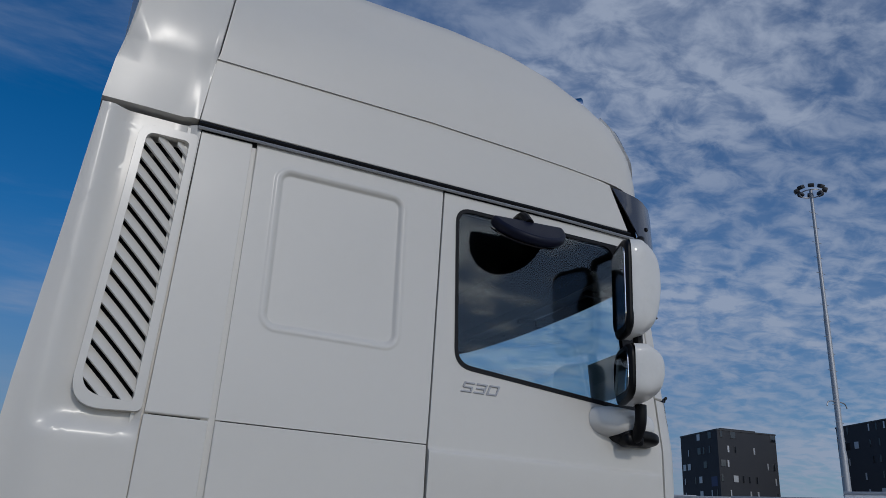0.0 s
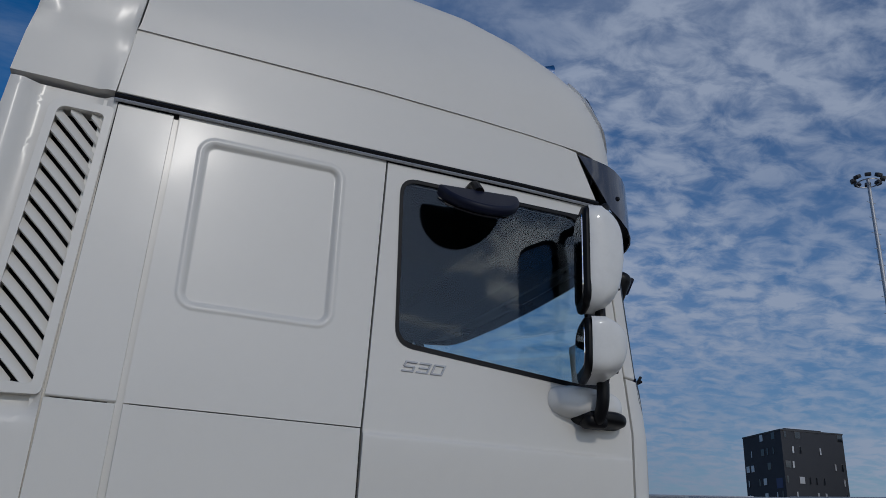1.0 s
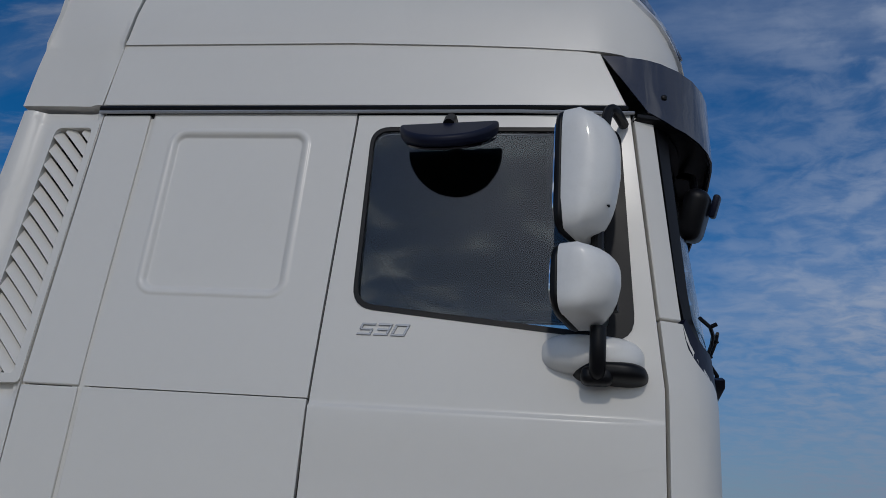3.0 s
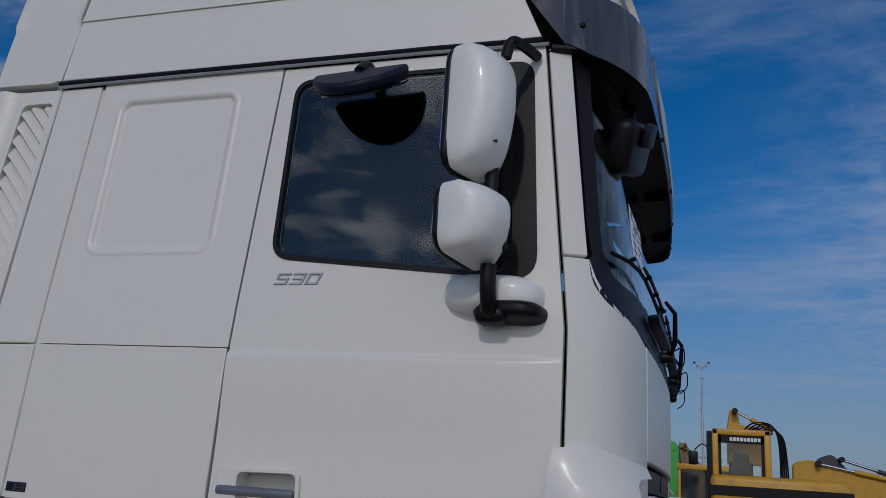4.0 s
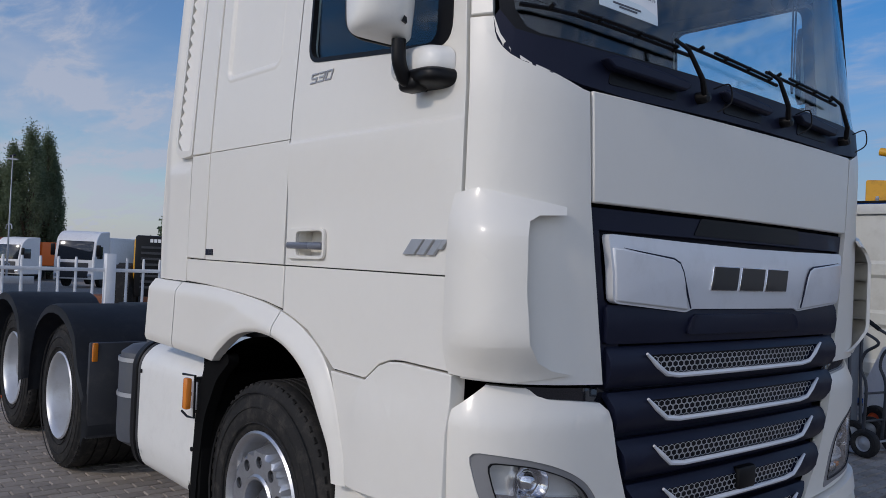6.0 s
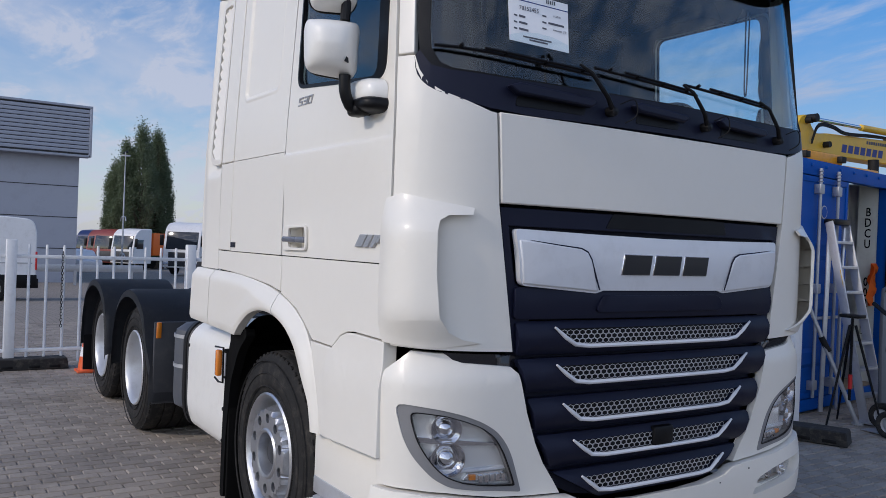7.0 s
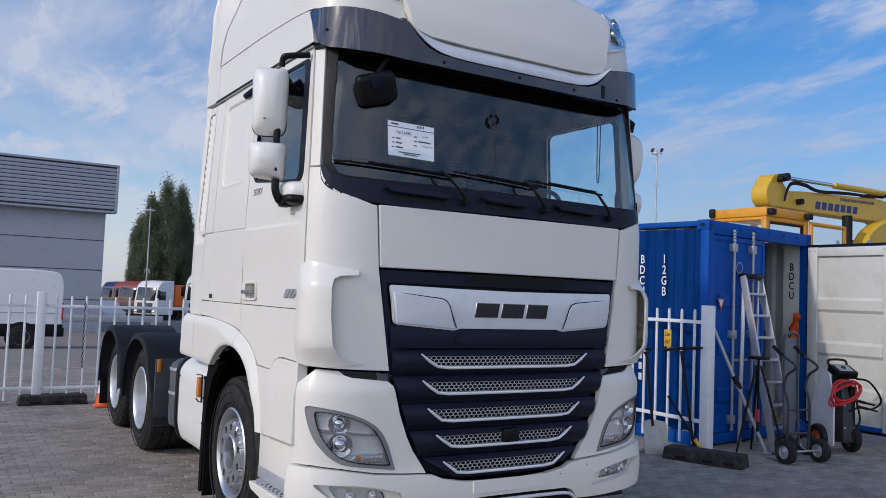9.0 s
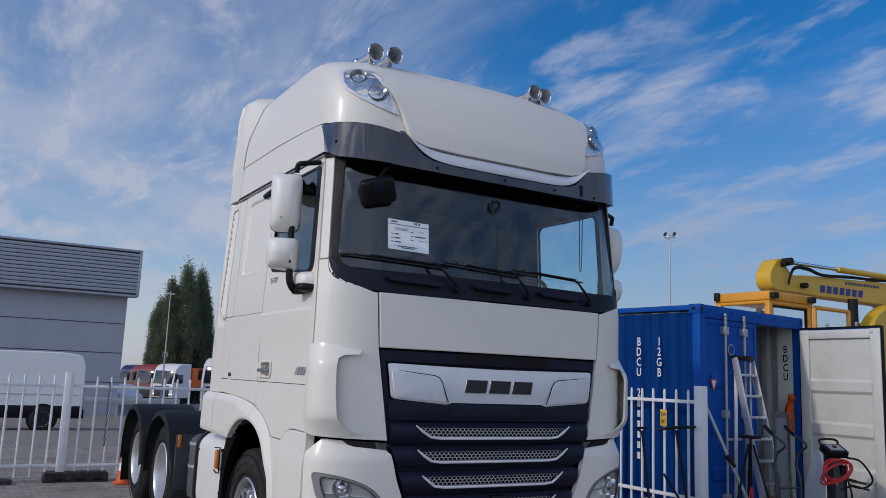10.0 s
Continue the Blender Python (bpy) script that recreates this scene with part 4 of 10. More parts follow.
for sg in SIDES:
    top = [(0.912, 2.112), (0.94, 2.116), (1.035, 2.146), (1.13, 2.174), (1.188, 2.208), (1.220, 2.256), (1.238, 2.31), (1.315, 2.31)]
    cor = front_panel("corner_panel", side_pts([(0.80, 1.205), (1.30, 1.225), (1.315, 1.25)] + top[::-1][0:1] + top[::-1][1:] + [(0.887, 1.77)], sg), WHITE, truck, thick=0.03, off=0.002, step=0.05)
    front_panel("pillar", side_pts([(1.242, 2.318), (1.315, 2.318), (1.315, 3.012), (1.242, 3.012)], sg), WHITE, truck, thick=0.04, step=0.05)

    # the deflector: an outer skin that stands off the corner, with vanes in the gap
    def puff(u, v):
        a = abs(u)
        ends = smooth01(1.80, 1.64, v) * smooth01(1.215, 1.36, v)
        return 0.008 + 0.066 * ends * smooth01(1.42, 1.20, a)
    lip = [(1.10, 1.30), (1.075, 1.36), (1.072, 1.50), (1.082, 1.66), (1.10, 1.70), (1.12, 1.722)]
    skin = [(0.95, 1.243), (1.03, 1.258), (1.085, 1.285)] + [(1.122, 1.34), (1.136, 1.50), (1.138, 1.65), (1.130, 1.697)] + [(1.10, 1.716), (1.012, 1.722), (1.002, 1.748), (1.14, 1.768), (1.27, 1.793), (1.345, 1.775), (1.36, 1.70), (1.36, 1.30), (1.34, 1.235), (1.15, 1.222)]
    df = part("air_deflector", sheet(side_pts(skin[::-1] if sg > 0 else skin[::-1], sg), nose, (), 0.014, 0.035, 0.0, relief=puff), WHITE, truck, "white air deflector with vanes", bevel=0.004)
    for z in (1.38, 1.47, 1.56, 1.65):
        base, outp = [], []
        for s in (1.14, 1.17, 1.21, 1.25):
            p = nose(sg * s, z)
            q = nose(sg * (s + 0.002), z)
            t = (q - p).normalized()
            n = Vector((t.y, -t.x, 0)) * (1 if sg < 0 else -1)
            n = n if n.x * 1 + n.y * sg > 0 else -n
            base.append(p)
            outp.append(p + n * (puff(s, z) - 0.006))
        bm = bmesh.new()
        for dz in (0.0, 0.008):
            vs = [bm.verts.new(p + Vector((0, 0, dz))) for p in base + outp[::-1]]
            bm.faces.new(vs)
        part("vane", bm, WHITE, df, smooth=0)

    # headlamp bucket, reflectors and glass
    lamp_out = [(1.268, 1.016), (1.188, 1.011), (1.10, 0.998), (1.015, 0.977), (0.93, 0.945), (0.86, 0.905), (0.815, 0.855), (0.785, 0.80), (0.738, 0.660), (0.85, 0.676), (0.95, 0.688), (1.05, 0.705), (1.115, 0.74), (1.163, 0.787), (1.20, 0.83), (1.232, 0.89)]
    lamp_out = soft(lamp_out, [0.05] + [0.03] * 7 + [0.012] + [0.03] * 7, 3)
    upper = [(1.355, 0.70), (1.355, 1.10), (1.335, 1.125), (1.255, 1.186), (1.225, 1.208), (1.08, 1.200), (1.05, 1.178), (1.008, 1.166), (0.90, 1.156), (0.80, 1.146), (0.768, 1.12), (0.728, 0.97), (0.678, 0.842), (0.635, 0.76), (0.58, 0.685), (0.545, 0.632), (0.70, 0.640), (0.85, 0.652), (1.06, 0.686), (1.20, 0.700)]
    front_panel("bumper_corner", side_pts(upper, sg), WHITE, bumper, [side_pts(lamp_out, sg)], thick=0.035, off=0.012, step=0.03, bevel=0.007, relief=lambda u, v: -0.042 * min(1.0, max(0.0, (v - 1.10) / 0.10)) - 0.01 * min(1.0, max(0.0, (1.0 - v) / 0.3)))
    # set-back gloss black sheet puts the slot's shade into colour
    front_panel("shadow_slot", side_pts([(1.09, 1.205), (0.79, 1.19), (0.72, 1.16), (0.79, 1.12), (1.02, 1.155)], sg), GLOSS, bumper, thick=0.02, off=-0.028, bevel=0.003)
    lamp = thing("headlamp")
    lamp.parent = truck
    lamp["label"] = "clear headlamp in a grey surround"
    lamp_in = [(1.212, 0.988), (1.15, 0.984), (1.073, 0.974), (1.0, 0.952), (0.923, 0.922), (0.865, 0.88), (0.825, 0.821), (0.79, 0.745), (0.768, 0.688), (0.85, 0.694), (0.915, 0.703), (0.99, 0.715), (1.062, 0.741), (1.11, 0.78), (1.15, 0.83), (1.18, 0.88), (1.197, 0.93)]
    lamp_in = soft(lamp_in, [0.04] + [0.025] * 7 + [0.01] + [0.025] * 8, 3)
    front_panel("lamp_bezel", side_pts(lamp_out, sg), BEZEL, lamp, [side_pts(lamp_in, sg)], thick=0.05, off=0.006, step=0.06, bevel=0.003)
    ring_in = [(0.985 + (s - 0.985) * 0.975, 0.845 + (z - 0.845) * 0.97) for s, z in lamp_in]
    front_panel("lens_rim", side_pts(lamp_in, sg), BLACK, lamp, [side_pts(ring_in, sg)], thick=0.01, off=0.0085, step=0.2, bevel=0)
    front_panel("lamp_bowl", side_pts(lamp_in, sg), BOWL, lamp, thick=0.01, off=-0.032, step=0.08, bevel=0)
    gl = front_panel("lamp_lens", side_pts(lamp_in, sg), CLEAR, lamp, thick=0.004, off=0.006, step=0.05, bevel=0)
    gl.visible_shadow = False
    for (s, z, r) in ((1.055, 0.922, 0.058), (1.045, 0.808, 0.064)):
        p = nose(sg * s, z)
        aim = Matrix.Translation(p + Vector((-0.045, 0, 0))) @ pose(0, 0, 0, 0, 0, sg * 18)
        bm = lathe([(0.001, 0.0), (r * 0.35, 0.003), (r * 0.75, 0.018), (r, 0.042), (r * 1.06, 0.042), (r * 1.06, 0.0)], 24, "x")
        part("reflector", moved(bm, aim), CHROME, lamp)
        part("bulb_glass", moved(lathe([(0.001, 0.040), (r * 0.3, 0.036), (r * 0.5, 0.024), (r * 0.52, 0.010)], 20, "x"), aim), CHROME, lamp)
    front_panel("lamp_blade", side_pts([(1.20, 0.872), (0.84, 0.845), (0.86, 0.858), (1.05, 0.882), (1.19, 0.892)], sg), CHROME, lamp, thick=0.03, off=-0.012, bevel=0.003)
    front_panel("lower_blade", side_pts([(1.11, 0.752), (0.80, 0.752), (0.81, 0.764), (1.10, 0.768)], sg), SILVER, lamp, thick=0.03, off=-0.014, bevel=0.003)
    front_panel("indicator_strip", side_pts([(0.99, 0.722), (0.785, 0.70), (0.80, 0.746), (0.97, 0.748)], sg), LENS_IN, lamp, thick=0.02, off=-0.02, bevel=0.003)
    for k in range(5):
        s = 0.80 + 0.026 * k
        front_panel("led_cell", side_pts([(s + 0.018, 0.708), (s, 0.706), (s, 0.738), (s + 0.018, 0.739)], sg), CHROME, lamp, thick=0.008, off=-0.012, bevel=0.002, step=0.5)
    front_panel("indicator_bulb", side_pts([(0.965, 0.722), (0.935, 0.72), (0.935, 0.742), (0.965, 0.743)], sg), AMBER, lamp, thick=0.008, off=-0.012, bevel=0.004, step=0.5)
    # fog lamp
    fog = thing("fog_lamp")
    fog.parent = truck
    fog["label"] = "slim clear fog lamp in the bumper"
    fog_hole = [(1.195, 0.606), (1.09, 0.606), (0.97, 0.598), (0.83, 0.572), (0.705, 0.541), (0.685, 0.50), (0.665, 0.462), (0.80, 0.474), (0.965, 0.495), (1.08, 0.517), (1.12, 0.545)]
    fog_hole = soft(fog_hole, 0.022, 3)
    fs = [(1.115, 0.592), (0.95, 0.578), (0.80, 0.548), (0.775, 0.488), (0.90, 0.492), (1.04, 0.508), (1.09, 0.545)]
    fs = soft(fs, 0.02, 3)
    front_panel("fog_pocket", side_pts(fog_hole, sg), WHITE, fog, [side_pts(fs, sg)], thick=0.015, off=-0.012, bevel=0.003)
    front_panel("fog_bowl", side_pts(fs, sg), BOWL, fog, thick=0.01, off=-0.045, bevel=0)
    for s, r in ((0.99, 0.03), (0.86, 0.026)):
        p = nose(sg * s, 0.533)
        part("fog_reflector", moved(lathe([(0.001, 0.0), (r * 0.6, 0.006), (r, 0.03), (r * 1.08, 0.03)], 18, "x"), Matrix.Translation(p + Vector((-0.035, 0, 0)))), CHROME, fog)
    fg = front_panel("fog_lens", side_pts(fs, sg), CLEAR, fog, thick=0.004, off=0.0, bevel=0)
    fg.visible_shadow = False

split = [(1.355, 0.690), (1.20, 0.690), (1.06, 0.677), (0.85, 0.643), (0.70, 0.631), (0.55, 0.624), (0.50, 0.620), (0.44, 0.592), (0.30, 0.570), (0.14, 0.560)]
under = [(0.14, 0.475), (0.44, 0.470), (0.50, 0.455), (0.53, 0.425), (0.56, 0.395), (0.66, 0.390), (0.80, 0.391), (1.0, 0.403), (1.163, 0.420), (1.355, 0.435)]
low_out = [(-s, z) for s, z in split] + [(s, z) for s, z in split[::-1]]
low_out += [(s, z) for s, z in under[::-1]] + [(-s, z) for s, z in under]
fog_holes = [side_pts(soft([(1.195, 0.606), (1.09, 0.606), (0.97, 0.598), (0.83, 0.572), (0.705, 0.541), (0.685, 0.50), (0.665, 0.462), (0.80, 0.474), (0.965, 0.495), (1.08, 0.517), (1.12, 0.545)], 0.022, 3), sg) for sg in SIDES]
front_panel("bumper_lower", low_out, WHITE, bumper, fog_holes, thick=0.05, off=0.022, step=0.05, bevel=0.012, segments=3, relief=lambda u, v: 0.018 * (1 - ((v - 0.54) / 0.16) ** 2))
front_panel("plate_holder", soft([(-0.25, 0.498), (0.27, 0.498), (0.27, 0.572), (-0.25, 0.572)], 0.008), WHITE, bumper, thick=0.012, off=0.046, bevel=0.004)
front_panel("under_slot", both([(0.53, 0.462), (0.56, 0.385)]), BLACK, bumper, thick=0.02, off=-0.02, bevel=0)
part("under_trim", tube(bend([nose(s, z) + Vector((0.028, 0, 0)) for s, z in ((-0.55, 0.385), (-0.48, 0.432), (-0.3, 0.442), (0, 0.444), (0.3, 0.442), (0.48, 0.432), (0.55, 0.385))], 5), 0.011, 8), SILVER, bumper)
part("under_tray", boxes(((-1.0, -1.0, 0.36), (-0.03, 1.0, 0.41)), r=0.02), CHASSIS, truck)
for s, z, r in ((-0.62, 0.468, 0.006), (0.40, 0.56, 0.004), (-0.9, 0.43, 0.006), (0.62, 0.60, 0.005)):
    front_panel("paint_chip", disc_outline(r, 7, s, z, r * 0.7), BLACK, bumper, thick=0.002, off=0.042, bevel=0, step=0.5)

# cowl, windscreen and wipers
cowl_low = [(0.0, 2.126), (0.5, 2.122), (0.75, 2.119), (0.944, 2.129), (1.056, 2.148), (1.112, 2.162), (1.160, 2.178), (1.190, 2.194), (1.212, 2.213), (1.228, 2.236), (1.236, 2.262), (1.240, 2.305)]
cowl_top = [(1.222, 2.33), (1.175, 2.272), (1.10, 2.257), (0.9, 2.252), (0.5, 2.255), (0.0, 2.258)]
cowl = front_panel("cowl", [(s, z) for s, z in cowl_low] + cowl_top + [(-s, z) for s, z in cowl_top[::-1][1:]] + [(-s, z) for s, z in cowl_low[::-1][:-1]], NAVY, truck, thick=0.03, off=0.002, step=0.06, label="dark blue-grey cowl below the windscreen")
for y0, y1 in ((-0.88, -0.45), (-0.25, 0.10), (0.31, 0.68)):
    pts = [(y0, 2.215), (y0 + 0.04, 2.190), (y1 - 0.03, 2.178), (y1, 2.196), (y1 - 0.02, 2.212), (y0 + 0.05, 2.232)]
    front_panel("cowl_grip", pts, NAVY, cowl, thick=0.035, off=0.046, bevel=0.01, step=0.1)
    # thin black sheet paints the shade under the grip
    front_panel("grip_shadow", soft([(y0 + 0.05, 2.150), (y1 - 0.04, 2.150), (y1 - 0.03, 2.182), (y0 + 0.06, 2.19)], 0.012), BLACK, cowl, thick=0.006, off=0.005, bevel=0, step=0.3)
ws = [(0.0, 2.258), (0.5, 2.255), (0.9, 2.252), (1.10, 2.257), (1.175, 2.272), (1.222, 2.33), (1.232, 2.42), (1.228, 2.9), (1.228, 3.03), (0.0, 3.03)]
ws_all = ws + [(-s, z) for s, z in ws[::-1][1:-1]]
inner_ws = [(0.0, 2.266), (0.9, 2.262), (1.09, 2.268), (1.14, 2.285), (1.175, 2.34), (1.182, 2.42), (1.170, 2.9), (1.16, 2.98), (0.0, 2.985)]
front_panel("windscreen_seal", ws_all, BLACK, truck, [inner_ws + [(-s, z) for s, z in inner_ws[::-1][1:-1]]], thick=0.025, off=-0.006, step=0.08, bevel=0)
wsg = front_panel("windscreen", inner_ws + [(-s, z) for s, z in inner_ws[::-1][1:-1]], SCREEN, truck, thick=0.004, off=-0.008, step=0.08, bevel=0, relief=lambda u, v: -0.032 * (v - 2.262), label="windscreen reflecting clouds")
wsg.visible_shadow = False
for y_p, y_e, y_t, z_t in ((-0.356, -0.549, -1.175, 2.345), (0.233, 0.052, -0.441, 2.352), (0.801, 0.615, 0.10, 2.356)):
    wiper = thing("wiper")
    wiper.parent = truck
    wiper["label"] = "black windscreen wiper at rest"
    piv, elb = nose(y_p, 2.18) + Vector((0.03, 0, 0)), nose(y_e, 2.345) + Vector((0.05, 0, 0))
    part("wiper_arm", tube([piv, piv.lerp(elb, 0.3) + Vector((0.025, 0, 0)), piv.lerp(elb, 0.8) + Vector((0.03, 0, 0)), elb], [0.012, 0.010, 0.008, 0.006], 8), BLACK, wiper)
    part("wiper_pivot", moved(lathe([(0.001, 0.018), (0.017, 0.015), (0.021, 0.0), (0.021, -0.03)], 16, "x"), Matrix.Translation(piv)), BLACK, wiper)
    a, b = nose(y_t, z_t) + Vector((0.02, 0, 0)), nose(y_e + 0.13, 2.318 if y_p < 0.5 else 2.33) + Vector((0.024, 0, 0))
    line = [nose(y_t + (y_e + 0.13 - y_t) * k / 8, a.z + (b.z - a.z) * k / 8) + Vector((0.018, 0, 0)) for k in range(9)]
    part("wiper_blade", tube(line, 0.0065, 6), BLACK, wiper)
    part("wiper_frame", tube([q + Vector((0.014, 0, 0.008)) for q in line[2:8]], 0.006, 6), BLACK, wiper)
    for q in line[1:9:2]:
        part("blade_clip", tube([q, q + Vector((0.020, 0, 0.010))], 0.007, 6), BLACK, wiper)
    part("washer_hose", tube(bend([piv + Vector((0.02, 0.02, 0.03)), piv + Vector((0.05, 0.07, 0.05)), piv + Vector((0.05, 0.085, -0.01)), piv + Vector((0.02, 0.05, -0.045))], 6), 0.0028, 6), BLACK, wiper)

# notice behind the glass
notice = thing("notice_sheet", None, "white printed notice taped inside the windscreen", "notice")


part("paper", sheet([(-0.845, 2.412), (-0.55, 2.403), (-0.553, 2.604), (-0.853, 2.612)], nose, (), 0.0015, 0.3, off=-0.0135), PAPER, notice, smooth=0)
part("blue_rule", sheet([(-0.85, 2.578), (-0.553, 2.570), (-0.553, 2.574), (-0.85, 2.582)], nose, (), 0.0008, 0.3, off=-0.0125), INKBLUE, notice, smooth=0)
tang = (nose(-0.65, 2.5) - nose(-0.75, 2.5)).normalized()
up = (nose(-0.7, 2.55) - nose(-0.7, 2.45)).normalized()
out = tang.cross(up)
for text, y, z, size in (("70152455", -0.752, 2.547, 0.024), ("11-2018", -0.612, 2.540, 0.011), ("Automatic (12)", -0.598, 2.484, 0.011)):
    at_p = nose(y, z) - out * 0.0115
    words("print", text, size, 0.0003, Matrix((tang.to_4d(), up.to_4d(), out.to_4d(), at_p.to_4d())).transposed() @ Matrix.Diagonal((1, 1, 1, 1)), INK, notice)
for y0, z0, w_, h_ in ((-0.825, 2.512, 0.016, 0.004), (-0.80, 2.511, 0.030, 0.006), (-0.825, 2.486, 0.016, 0.004), (-0.80, 2.485, 0.040, 0.006), (-0.825, 2.460, 0.016, 0.004), (-0.80, 2.459, 0.045, 0.006),
                       (-0.685, 2.532, 0.020, 0.004), (-0.685, 2.506, 0.020, 0.004), (-0.655, 2.505, 0.080, 0.006), (-0.685, 2.481, 0.020, 0.004), (-0.78, 2.432, 0.14, 0.004), (-0.75, 2.422, 0.09, 0.004), (-0.83, 2.592, 0.045, 0.007),
                       (-0.665, 2.588, 0.006, 0.013), (-0.655, 2.588, 0.004, 0.013), (-0.647, 2.588, 0.008, 0.013), (-0.634, 2.588, 0.004, 0.013), (-0.626, 2.588, 0.007, 0.013)):
    part("print_line", sheet([(y0, z0), (y0 + w_, z0 - 0.002), (y0 + w_, z0 + h_), (y0, z0 + h_ + 0.002)], nose, (), 0.0008, 0.4, off=-0.0125), INK, notice, smooth=0)

# ---- roof ----
def low_edge(x):
    pts = [(-2.25, 3.312), (-1.3, 3.306), (-0.75, 3.285), (-0.45, 3.262), (-0.33, 3.245), (-0.2, 3.19), (0.1, 3.12)]
    for (x0, z0), (x1, z1) in zip(pts, pts[1:]):
        if x <= x1:
            return z0 + (z1 - z0) * (x - x0) / (x1 - x0)
    return pts[-1][1]


def roof_ring(z, rear, first=False):
    d, w = roof_level(z)
    half = []
    front_x = -d - 0.35
    for k in range(9):
        half.append((rear + (min(front_x, -0.4) - rear) * k / 8 if front_x > rear else rear + 0.001 * k, w))
    if front_x > rear:
        half[-1] = (front_x, w)
    else:
        front_x = rear
    for k in range(1, 15):
        y = w - 0.45 * (k / 14) ** 2
        p = roof_front(y, z)
        half.append((max(p.x, rear + 0.002 * k), y))
    for k in range(1, 9):
        y = (w - 0.45) * (1 - k / 8)
        half.append((max(roof_front(y, z).x, rear + 0.04), y))
    pts = [(x, -y) for x, y in half] + [(x, y) for x, y in half[::-1][1:]]
    return [Vector((x, y, low_edge(x) if first else z)) for x, y in pts]


REAR = -2.195
bm = bmesh.new()
rings = []
for i, z in enumerate([3.28, 3.34, 3.40, 3.45, 3.52, 3.58, 3.63, 3.68, 3.73, 3.78, 3.815, 3.85, 3.875, 3.90, 3.93, 3.96, 3.98, 4.0, 4.01, 4.02]):
    rings.append([bm.verts.new(p) for p in roof_ring(z, REAR + 0.10 * (z - 3.05), i == 0)])
for a, b in zip(rings, rings[1:]):
    for k in range(len(a) - 1):
        bm.faces.new((a[k], a[k + 1], b[k + 1], b[k]))
bm.faces.new(rings[-1])
inner = [bm.verts.new(Vector((v.co.x - 0.02, v.co.y * 0.975, v.co.z + 0.004))) for v in rings[0]]
for k in range(len(inner) - 1):
    bm.faces.new((rings[0][k + 1], rings[0][k], inner[k], inner[k + 1]))
bmesh.ops.remove_doubles(bm, verts=bm.verts, dist=1e-5)
bmesh.ops.recalc_face_normals(bm, faces=bm.faces)
roof = part("roof", bm, WHITE, truck, "tall white rounded roof", smooth=50)
for sg in SIDES:
    f = flank(sg)
    band = [(-2.197, 3.05), (-0.335, 3.045), (-0.40, 3.20), (-0.42, 3.252)] + [(x, low_edge(x) + 0.012) for x in (-0.6, -0.9, -1.3, -1.8, -2.175)]
    part("roof_band", sheet(band, f, (), 0.03, 0.2, off=0.005), WHITE, truck, bevel=0.003)
    # roof lamps
    rl = thing("roof_lamp")
    rl.parent = truck
    rl["label"] = "clear double roof spotlamp set in the roof corner"
    outl = soft([(sg * y, z) for y, z in ((1.11, 3.645), (1.0, 3.662), (0.895, 3.640), (0.845, 3.46), (0.795, 3.305), (0.93, 3.345), (1.04, 3.395), (1.115, 3.46), (1.135, 3.54))], [0.03, 0, 0.03, 0, 0.01, 0, 0, 0.02, 0.02], 3)
    outl = outl if sg > 0 else outl[::-1]
    cx, cz = sg * 0.985, 3.50
    inl = [(cx + (y - cx) * 0.86, cz + (z - cz) * 0.86) for y, z in outl]
    inl2 = [(cx + (y - cx) * 0.88, cz + (z - cz) * 0.88) for y, z in outl]
    part("lamp_rim", sheet(outl, roof_front, [inl], 0.02, 0.05, 0.012), SILVER, rl, bevel=0.004)
    part("lamp_bowl", sheet(inl2, roof_front, (), 0.006, 0.08, 0.003), LENS_IN, rl)
    lens = part("lamp_cover", sheet(inl2, roof_front, (), 0.003, 0.06, 0.016), THIN, rl)
    lens.visible_shadow = False
    for y, z, r in ((1.030, 3.572, 0.052), (0.930, 3.45, 0.060)):
        p = roof_front(sg * y, z)
        aim = Matrix.Translation(p + Vector((-0.022, -sg * 0.008, 0.0))) @ pose(0, 0, 0, 0, -20, sg * 28)
        part("lamp_reflector", moved(lathe([(0.001, 0.002), (r * 0.6, 0.008), (r, 0.030), (r * 1.10, 0.032), (r * 1.10, 0.01)], 22, "x"), aim), LAMPCHROME, rl)
        part("lamp_bulb", moved(lathe([(0.001, 0.032), (r * 0.3, 0.028), (r * 0.42, 0.012)], 16, "x"), aim), STEEL, rl)

